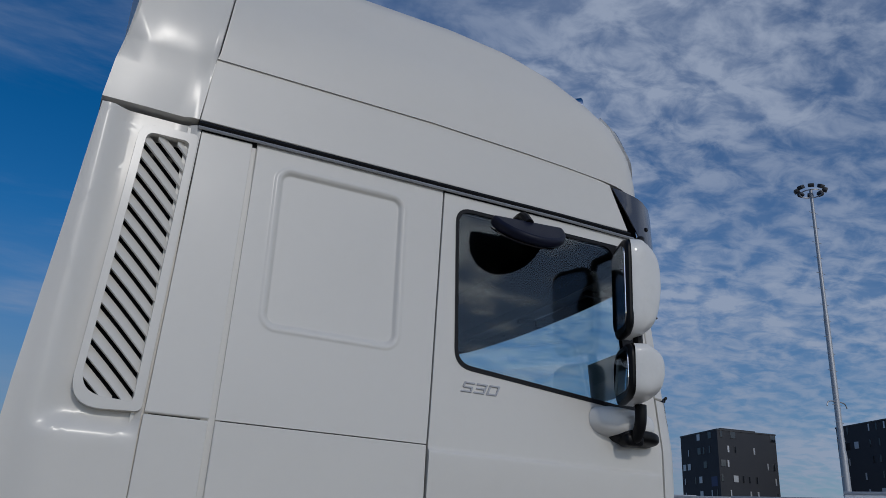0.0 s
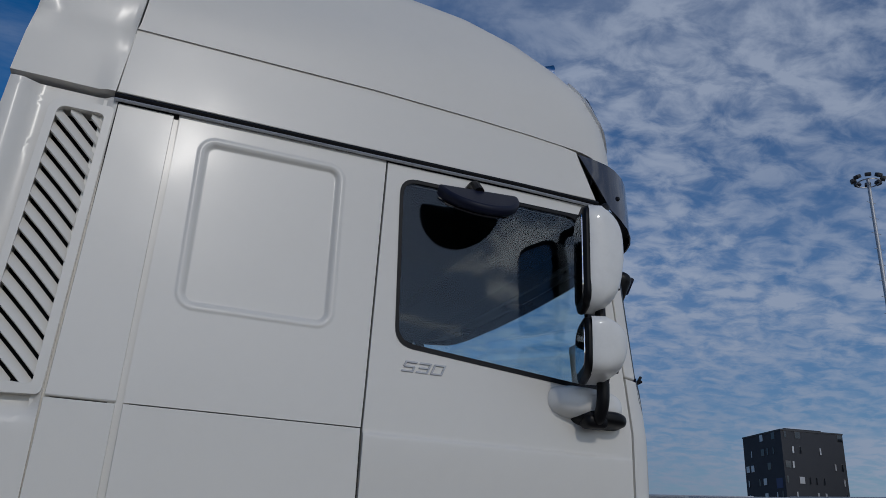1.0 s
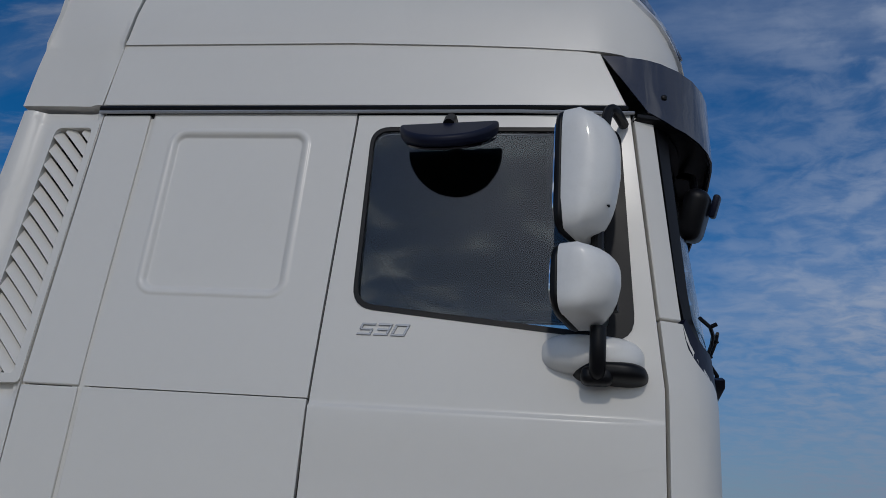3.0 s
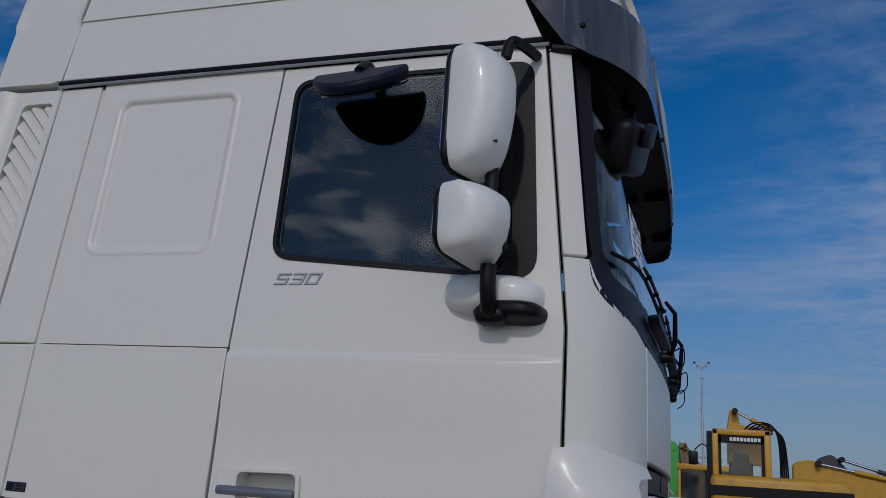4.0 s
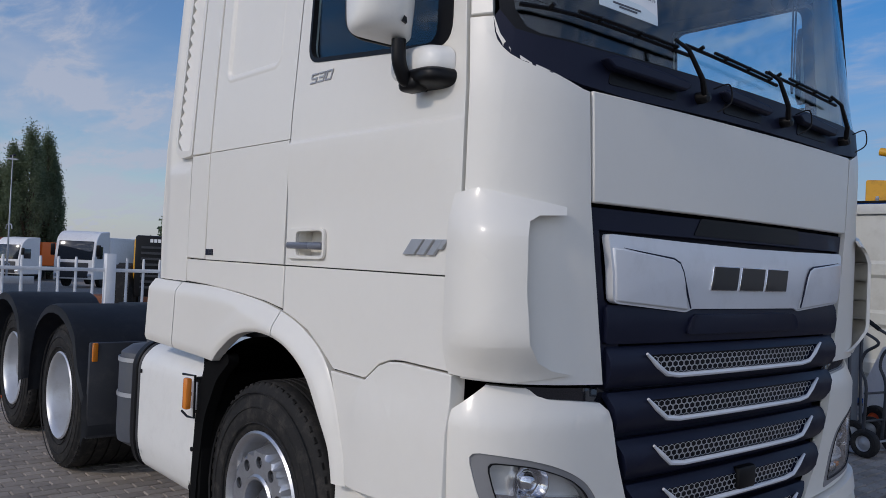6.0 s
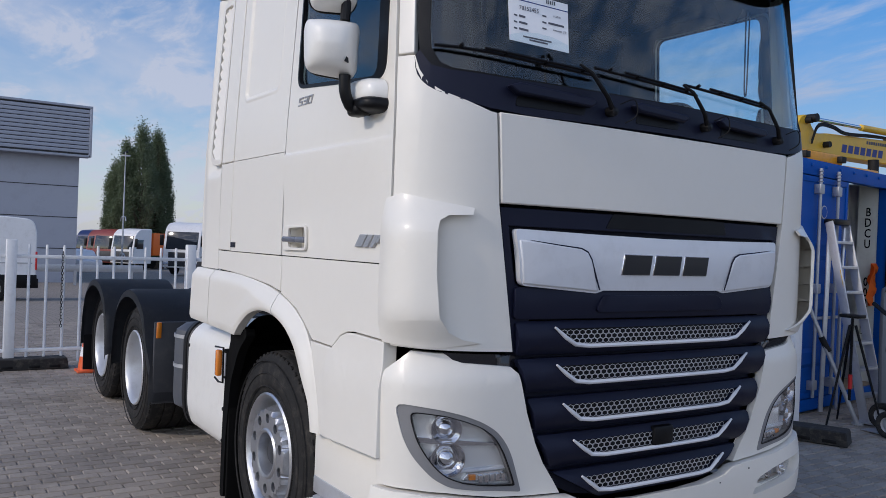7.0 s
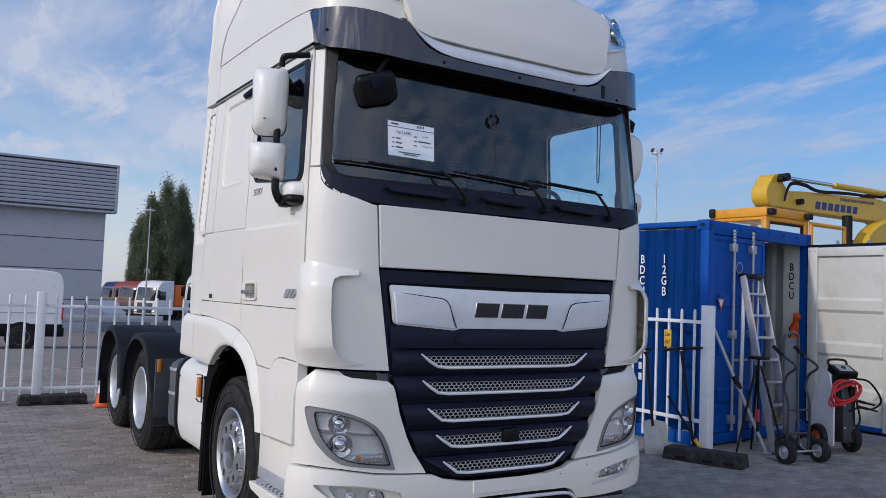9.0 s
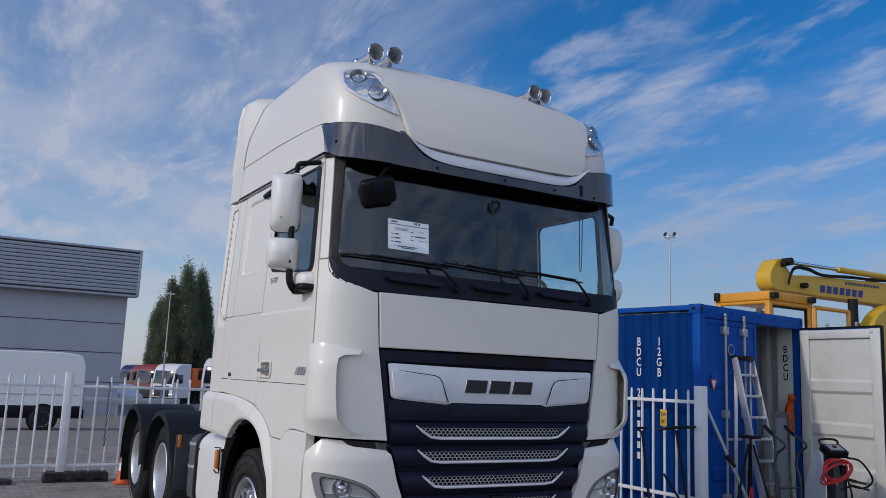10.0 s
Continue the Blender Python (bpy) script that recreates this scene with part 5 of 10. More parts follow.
# rear fairing: the same section carried on to the back edge
ring = [(1.199, 3.05)] + [(roof_level(z)[1] + 0.004, z) for z in (3.20, 3.29, 3.315, 3.45, 3.58, 3.68, 3.78, 3.85, 3.90, 3.95, 3.985, 4.01)] + [(0.25, 4.022)]
sec = [(-y, z) for y, z in ring] + [(y, z) for y, z in ring[::-1]]
bm = bmesh.new()
cols = []
for f_, grow in ((0.0, -0.006), (0.012, 0.0), (0.08, 0.002), (0.16, 0.003), (0.24, 0.004), (0.32, 0.004), (0.40, 0.004), (0.48, 0.004), (0.6, 0.004), (0.75, 0.003), (0.97, 0.0), (1.0, -0.012)):
    line = []
    for y, z in sec:
        x0 = -2.200 + 0.10 * (z - 3.05)
        x1 = -2.520 + 0.05 * smooth01(3.05, 3.45, z) - 0.02 * smooth01(3.6, 4.0, z)
        boxy = 1.205 - 0.015 * smooth01(3.3, 3.7, z) - 0.03 * smooth01(3.74, 3.95, z) - 0.08 * smooth01(3.94, 4.01, z)
        if abs(y) > 0.3:
            y = math.copysign(abs(y) + max(0.0, boxy - abs(y)) * smooth01(0.0, 0.75, f_), y)
        if f_ < 0.1 and z < 3.30:
            y = math.copysign(1.245 * (1 - TUMBLE * (z - 2.1)) + 0.007, y)
        line.append(bm.verts.new((x0 + (x1 - x0) * f_, y + math.copysign(grow if z > 3.3 else 0.0, y), z + (grow if z > 3.9 else 0))))
    cols.append(line)
for a, b in zip(cols, cols[1:]):
    for k in range(len(a) - 1):
        bm.faces.new((a[k], a[k + 1], b[k + 1], b[k]))
    bm.faces.new((a[-1], a[0], b[0], b[-1]))
bm.faces.new(cols[0])
bm.faces.new(cols[-1][::-1])
bmesh.ops.recalc_face_normals(bm, faces=bm.faces)
part("rear_roof_fairing", bm, WHITE, truck, smooth=40)

# raised panel over the windscreen, its silver strip and the visor
face_out = [(0.0, 3.094), (0.35, 3.096), (0.62, 3.112), (0.70, 3.138), (0.74, 3.20), (0.80, 3.38), (0.90, 3.56), (0.93, 3.63), (0.6, 3.66), (0.0, 3.67)]
part("roof_face_panel", sheet(face_out + [(-s, z) for s, z in face_out[::-1][1:-1]], roof_front, (), 0.05, 0.05, 0.0, relief=lambda u, v: 0.006 + 0.034 * smooth01(3.66, 3.22, v)), WHITE, truck, bevel=0.014, segments=3)


def visor_at(s, z):
    a = abs(s)
    o = (0.090 + 0.06 * (z - 2.95)) * smooth01(1.36, 0.95, a) + 0.012
    p = nose(s, z)
    q = nose(s + 0.002, z)
    t = (q - p).normalized()
    n = Vector((t.y, -t.x, 0))
    if n.x < 0 and a < 1.2 or (a >= 1.2 and n.y * s < 0):
        n = -n
    return p + n * o


vis = [(1.275, 3.022), (1.20, 2.985), (1.05, 2.962), (0.8, 2.950), (0.4, 2.942), (0.0, 2.940)]
vis_up = [(0.0, 3.000), (0.40, 3.004), (0.58, 3.018), (0.66, 3.045), (0.74, 3.11), (0.79, 3.165), (0.95, 3.190), (1.10, 3.212), (1.25, 3.228), (1.395, 3.24)]
vo = vis + [(-s, z) for s, z in vis[::-1][1:]] + [(-s, z) for s, z in vis_up[::-1]] + vis_up[1:]
visor = part("sun_visor", sheet(vo, visor_at, (), 0.006, 0.06, 0.0), SMOKE, truck, "smoked plastic sun visor", bevel=0.002)
knots = [(0.0, 3.045, 0.038), (0.40, 3.049, 0.038), (0.56, 3.062, 0.036), (0.645, 3.088, 0.032), (0.705, 3.122, 0.026), (0.755, 3.158, 0.018), (0.80, 3.186, 0.008)]
knots = [(-s, z, w) for s, z, w in knots[::-1]] + knots[1:]
bm = bmesh.new()
cols = []
for p in bend(knots, 6):
    s, z, w = p
    col = []
    for j in range(7):
        t = j / 6
        lowp, highp = visor_at(s, z - w), roof_front(s, z + w) + Vector((0.022, 0, 0))
        q = lowp.lerp(highp, t)
        q.x += 0.010 * math.sin(math.pi * t) + 0.006
        col.append(bm.verts.new(q))
    back = [bm.verts.new(col[6].co - Vector((0.03, 0, 0.0))), bm.verts.new(col[0].co - Vector((0.012, 0, 0.0)))]
    cols.append(col + back)
for a, b in zip(cols, cols[1:]):
    for j in range(9):
        bm.faces.new((a[j], a[(j + 1) % 9], b[(j + 1) % 9], b[j]))
bmesh.ops.recalc_face_normals(bm, faces=bm.faces)
part("visor_strip", bm, SILVER, truck, "silver strip above the visor", smooth=60)
# added black sheet closes the gap and gives the visor's underside its shade
bm = bmesh.new()
cols = []
for k in range(41):
    s = -1.30 + 2.60 * k / 40
    a, b = nose(s, 2.99) - Vector((0.02, 0, 0)), visor_at(s, 3.0) - Vector((0.010, 0, 0))
    cols.append([bm.verts.new(a.lerp(b, t) + Vector((0, 0, dz))) for t, dz in ((0, 0), (1, 0), (1, 0.012), (0, 0.012))])
for a, b in zip(cols, cols[1:]):
    for j in range(4):
        bm.faces.new((a[j], a[(j + 1) % 4], b[(j + 1) % 4], b[j]))
bmesh.ops.recalc_face_normals(bm, faces=bm.faces)
part("visor_board", bm, BLACK, truck, smooth=0)
for s in (-1.22, -0.55, 0.0, 0.45, 0.85):
    p = visor_at(s, 2.975 if abs(s) < 1 else 3.09)
    part("visor_screw", moved(lathe([(0.001, 0.008), (0.008, 0.006), (0.011, 0.0), (0.011, -0.01)], 12, "x"), Matrix.Translation(p) @ pose(0, 0, 0, 0, 0, -75 if s < -1 else 0)), BLACK, visor)
part("roof_header", sheet([(-1.20, 2.985), (1.20, 2.985), (1.20, 3.25), (-1.20, 3.25)], nose, (), 0.03, 0.1, -0.01), BLACK, truck)
for y in (-0.55, 0.1, 0.7):
    part("visor_bracket", boxes(((-0.10, y - 0.012, 2.965), (0.0, y + 0.012, 3.05))), BLACK, truck)
for y, z, dy in ((-0.862, 3.83, 0.04), (-0.715, 3.84, 0.0), (0.52, 3.835, 0.0), (0.615, 3.825, -0.03)):
    horn = thing("air_horn")
    horn.parent = truck
    horn["label"] = "chrome trumpet air horn on the roof"
    bm = lathe([(0.052, 0.0), (0.060, 0.004), (0.063, 0.0), (0.056, -0.012), (0.038, -0.05), (0.027, -0.10), (0.022, -0.20), (0.020, -0.30), (0.028, -0.31), (0.028, -0.36), (0.001, -0.365)], 24, "x")
    part("trumpet", moved(bm, Matrix.Translation((-0.36, y, z)) @ pose(0, 0, 0, 0, 5, 0)), CHROME, horn)
    part("bell_throat", moved(lathe([(0.053, 0.001), (0.034, -0.04), (0.018, -0.09), (0.001, -0.10)], 20, "x"), Matrix.Translation((-0.36, y, z)) @ pose(0, 0, 0, 0, 5, 0)), STEEL, horn)
    part("horn_foot", boxes(((-0.46, y - 0.015, z - 0.10), (-0.43, y + 0.015, z - 0.02)), r=0.004), STEEL, horn)
    part("horn_foot", boxes(((-0.66, y - 0.015, z - 0.06), (-0.63, y + 0.015, z - 0.02)), r=0.004), STEEL, horn)

# ---- mirrors ----


def pillow(lo, hi, r, taper=0.0, seg=4):
    """A rounded body, narrower at its lower end by taper."""
    bm = box(bmesh.new(), lo, hi, r, seg)
    mid = (Vector(lo) + Vector(hi)) / 2
    for v in bm.verts:
        t = (hi[2] - v.co.z) / (hi[2] - lo[2])
        v.co.x += (mid.x - v.co.x) * taper * t
    return bm


for sg in SIDES:
    mir = thing("wing_mirror")
    mir.parent = truck
    mir["label"] = "white two-part wing mirror on a black arm" + (", paint chipped" if sg < 0 else "")

    def at(bm, yaw=22):
        return moved(bm, Matrix.Translation((-0.460, sg * 1.403, -0.012)) @ pose(0, 0, 0, 0, 0, sg * yaw))

    def shell(z0, z1, hw, name, drop=0.0):
        """The cover bulges forward, the black frame carries the glass towards the rear."""
        bm = bmesh.new()
        n, m_ = 26, 22
        g = []
        for j in range(m_ + 1):
            b = -1 + 2 * j / m_
            line = []
            for i in range(n + 1):
                a = -1 + 2 * i / n
                rr = 5.5
                k = max(abs(a), abs(b)) / max(1e-6, (abs(a) ** rr + abs(b) ** rr) ** (1 / rr)) if (a or b) else 1
                ya, zb = a * k, b * k
                x = 0.128 * math.sqrt(max(0.0, (1 - abs(ya) ** 2.6) * (1 - zb ** 4))) * (1 - 0.2 * max(0, -zb)) - 0.036
                line.append(bm.verts.new((x, ya * hw * (1 - 0.04 * (1 - zb)), (z0 + z1) / 2 + zb * (z1 - z0) / 2 - drop * max(0.0, -zb) * (-sg * ya))))
            g.append(line)
        for j in range(m_):
            for i in range(n):
                bm.faces.new((g[j][i], g[j][i + 1], g[j + 1][i + 1], g[j + 1][i]))
        rim = [g[0][i] for i in range(n + 1)] + [g[j][n] for j in range(1, m_ + 1)] + [g[m_][i] for i in range(n - 1, -1, -1)] + [g[j][0] for j in range(m_ - 1, 0, -1)]
        back = [bm.verts.new((-0.046, v.co.y * 0.985, v.co.z)) for v in rim]
        for k in range(len(rim)):
            bm.faces.new((rim[k], back[k], back[(k + 1) % len(rim)], rim[(k + 1) % len(rim)]))
        bmesh.ops.recalc_face_normals(bm, faces=bm.faces)
        cover = part(name, at(bm), WHITE_B, mir, smooth=50)
        tilt = drop * -sg
        ring = soft([(-hw * 0.93, z0 - 0.004 + tilt), (hw * 0.93, z0 - 0.004 - tilt), (hw * 0.98, z1 - 0.002), (-hw * 0.98, z1 - 0.002)], 0.065, 7)
        part("mirror_frame", at(prism(ring, -0.070, -0.040, "yz")), BLACK, mir, bevel=0.012)
        small = soft([(-hw * 0.86, z0 + 0.03), (hw * 0.86, z0 + 0.03), (hw * 0.86, z1 - 0.03), (-hw * 0.86, z1 - 0.03)], 0.05, 6)
        part("mirror_glass", at(prism(small, -0.074, -0.071, "yz")), MIRROR, mir)
        return cover

    shell(2.515, 2.905, 0.104, "upper_cover")
    shell(2.262, 2.475, 0.110, "lower_cover", 0.011)
    arm_x = -0.425
    part("lower_arm", tube(bend([(arm_x, sg * 1.36, 2.25), (arm_x, sg * 1.357, 2.19), (arm_x, sg * 1.342, 2.15), (arm_x, sg * 1.32, 2.128), (arm_x + 0.01, sg * 1.25, 2.125)], 6), 0.023, 12), BLACK, mir)
    part("arm_boot", moved(box(bmesh.new(), (-0.045, -0.035, -0.026), (0.045, 0.035, 0.026), 0.02, 3), Matrix.Translation((-0.425, sg * 1.295, 2.122))), BLACK, mir)
    part("arm_post", tube([(arm_x - 0.005, sg * 1.365, 2.46), (arm_x - 0.005, sg * 1.362, 2.54)], 0.02, 10), BLACK, mir)
    part("top_arm", tube(bend([(-0.41, sg * 1.36, 2.89), (-0.40, sg * 1.36, 2.935), (-0.38, sg * 1.34, 2.950), (-0.345, sg * 1.22, 2.968)], 5), 0.017, 10), BLACK, mir)
    for nm, mt, cx, cz, hx, hz, deep, rake_ in (("arm_base", WHITE_B, -0.435, 2.190, 0.148, 0.060, 0.088, 0.10), ("base_gasket", BLACK, -0.385, 2.140, 0.108, 0.034, 0.098, 0.10)):
        bm = bmesh.new()
        rings = []
        for i in range(1, 13):
            r_ = i / 12
            ring = []
            for j in range(40):
                an = 2 * math.pi * j / 40
                c_, s_ = math.copysign(abs(math.cos(an)) ** 0.62, math.cos(an)), math.copysign(abs(math.sin(an)) ** 0.72, math.sin(an))
                x, z = cx + hx * r_ * c_, cz + hz * r_ * s_ - rake_ * hx * r_ * c_ * 0.5
                out_ = deep * math.sqrt(max(0.0, 1 - r_ ** 3.2)) * (0.75 + 0.25 * (1 + r_ * c_) / 2)
                ring.append(bm.verts.new((x, sg * (1.243 + out_), z)))
            rings.append(ring)
        bm.faces.new(rings[0])
        for a, b in zip(rings, rings[1:]):
            for j in range(40):
                bm.faces.new((a[j], a[(j + 1) % 40], b[(j + 1) % 40], b[j]))
        bmesh.ops.recalc_face_normals(bm, faces=bm.faces)
        part(nm, bm, mt, mir, smooth=70)
    if sg < 0:
        part("chip_mark", at(prism([(0.045, 2.305), (0.062, 2.300), (0.060, 2.316), (0.052, 2.322)], 0.050, 0.073, "yz")), BLACK, mir)
        part("chip_mark", at(prism([(-0.03, 2.592), (-0.015, 2.590), (-0.016, 2.598)], 0.050, 0.0725, "yz")), BLACK, mir)
        # kerb mirror over the window
        km = thing("kerb_mirror")
        km.parent = truck
        km["label"] = "black half-round kerb mirror above the side window"
        bm = bmesh.new()
        n = 20
        top, bot = [], []
        for k in range(n + 1):
            a = math.pi * k / n
            top.append((-0.905 - 0.165 * math.cos(a), 1.27 + 0.17 * math.sin(a)))
        up = [bm.verts.new((x, -y, 2.885 - 0.012 * (y - 1.27) / 0.17)) for x, y in top]
        dn = [bm.verts.new((-0.905 + (x + 0.905) * 0.96, -y, 2.835)) for x, y in top]
        for k in range(n):
            bm.faces.new((up[k], up[k + 1], dn[k + 1], dn[k]))
        bm.faces.new(up[::-1])
        bm.faces.new(dn)
        bm.faces.new((up[0], dn[0], dn[-1], up[-1]))
        bmesh.ops.recalc_face_normals(bm, faces=bm.faces)
        part("kerb_shell", moved(bm, Matrix.Translation((-0.905, -1.285, 2.925)) @ pose(0, 0, 0, 40, -3, 0) @ Matrix.Translation((0.905, 1.27, -2.87))), NAVY, km, bevel=0.014, segments=3)
        part("kerb_glass", moved(prism([(-0.905 - 0.150 * math.cos(math.pi * k / n), -1.27 - 0.155 * math.sin(math.pi * k / n)) for k in range(n + 1)], 2.826, 2.832, "xy"), Matrix.Translation((-0.905, -1.285, 2.925)) @ pose(0, 0, 0, 40, -3, 0) @ Matrix.Translation((0.905, 1.27, -2.87))), GLOSS, km)
        part("kerb_bracket", tube(bend([(-0.905, -1.21, 2.965), (-0.905, -1.26, 2.965), (-0.905, -1.305, 2.92)], 5), 0.02, 10), BLACK, km)
        # front mirror under the visor
        fm = thing("front_mirror")
        fm.parent = truck
        fm["label"] = "black front mirror hung under the visor"
        part("front_shell", moved(box(bmesh.new(), (-0.042, -0.115, -0.09), (0.042, 0.115, 0.09), 0.036, 4), Matrix.Translation((-0.085, -0.92, 2.775)) @ pose(0, 0, 0, 18, 18, -8)), BLACK, fm)
        part("front_clip", moved(box(bmesh.new(), (0.045, -0.04, 0.01), (0.068, 0.04, 0.09), 0.008), Matrix.Translation((-0.085, -0.92, 2.775)) @ pose(0, 0, 0, 18, 18, -8)), NAVY, fm)
        part("front_bracket", tube(bend([(-0.075, -0.92, 2.86), (-0.08, -0.90, 2.90), (-0.08, -0.86, 2.95), (-0.12, -0.80, 2.99)], 4), 0.014, 8), BLACK, fm)

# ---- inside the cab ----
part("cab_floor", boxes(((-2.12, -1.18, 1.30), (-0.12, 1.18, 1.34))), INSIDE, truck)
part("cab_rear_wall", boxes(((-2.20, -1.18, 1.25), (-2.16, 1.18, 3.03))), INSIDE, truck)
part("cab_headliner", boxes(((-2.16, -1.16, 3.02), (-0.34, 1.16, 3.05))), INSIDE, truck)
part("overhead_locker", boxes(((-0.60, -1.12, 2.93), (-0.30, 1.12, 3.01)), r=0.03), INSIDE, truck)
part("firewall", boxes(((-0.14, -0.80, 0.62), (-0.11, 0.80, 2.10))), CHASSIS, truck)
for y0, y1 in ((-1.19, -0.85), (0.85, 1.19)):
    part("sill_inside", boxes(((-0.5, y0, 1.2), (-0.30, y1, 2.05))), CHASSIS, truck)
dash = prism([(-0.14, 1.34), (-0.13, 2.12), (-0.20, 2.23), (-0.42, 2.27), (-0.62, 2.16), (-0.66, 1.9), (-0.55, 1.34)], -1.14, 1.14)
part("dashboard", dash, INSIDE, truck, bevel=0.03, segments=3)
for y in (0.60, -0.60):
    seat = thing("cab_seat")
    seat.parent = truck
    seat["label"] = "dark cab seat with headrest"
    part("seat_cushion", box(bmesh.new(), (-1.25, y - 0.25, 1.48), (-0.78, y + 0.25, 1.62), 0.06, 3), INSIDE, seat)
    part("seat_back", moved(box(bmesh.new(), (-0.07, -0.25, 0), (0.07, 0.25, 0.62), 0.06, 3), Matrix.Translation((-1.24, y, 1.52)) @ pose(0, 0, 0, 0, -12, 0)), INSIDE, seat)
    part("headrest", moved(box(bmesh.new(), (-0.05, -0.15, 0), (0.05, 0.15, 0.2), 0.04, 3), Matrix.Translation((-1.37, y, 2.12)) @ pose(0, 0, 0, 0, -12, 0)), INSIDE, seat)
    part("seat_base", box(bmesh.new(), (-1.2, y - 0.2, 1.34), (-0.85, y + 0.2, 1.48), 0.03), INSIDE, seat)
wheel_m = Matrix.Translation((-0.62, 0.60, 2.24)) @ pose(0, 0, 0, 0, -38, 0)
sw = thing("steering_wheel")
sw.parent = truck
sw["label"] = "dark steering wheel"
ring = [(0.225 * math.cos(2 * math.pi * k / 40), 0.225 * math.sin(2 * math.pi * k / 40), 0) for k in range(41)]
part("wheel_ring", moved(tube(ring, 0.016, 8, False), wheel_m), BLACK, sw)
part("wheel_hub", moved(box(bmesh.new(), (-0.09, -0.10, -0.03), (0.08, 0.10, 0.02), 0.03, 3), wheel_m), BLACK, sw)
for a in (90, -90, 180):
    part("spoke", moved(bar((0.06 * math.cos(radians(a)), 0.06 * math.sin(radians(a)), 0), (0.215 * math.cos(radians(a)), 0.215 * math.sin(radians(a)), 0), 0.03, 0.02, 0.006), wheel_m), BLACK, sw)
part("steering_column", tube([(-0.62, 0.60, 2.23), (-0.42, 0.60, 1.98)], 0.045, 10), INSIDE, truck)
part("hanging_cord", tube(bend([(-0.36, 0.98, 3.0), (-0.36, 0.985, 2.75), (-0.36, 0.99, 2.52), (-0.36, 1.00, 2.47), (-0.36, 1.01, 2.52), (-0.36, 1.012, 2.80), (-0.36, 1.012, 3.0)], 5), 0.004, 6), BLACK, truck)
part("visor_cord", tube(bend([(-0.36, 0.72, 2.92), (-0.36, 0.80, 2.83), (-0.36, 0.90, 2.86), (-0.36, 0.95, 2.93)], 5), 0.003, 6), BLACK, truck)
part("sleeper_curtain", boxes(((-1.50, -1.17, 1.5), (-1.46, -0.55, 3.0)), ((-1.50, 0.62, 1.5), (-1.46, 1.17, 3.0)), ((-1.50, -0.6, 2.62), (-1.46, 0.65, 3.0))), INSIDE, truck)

# ---- chassis, wheels and tanks ----


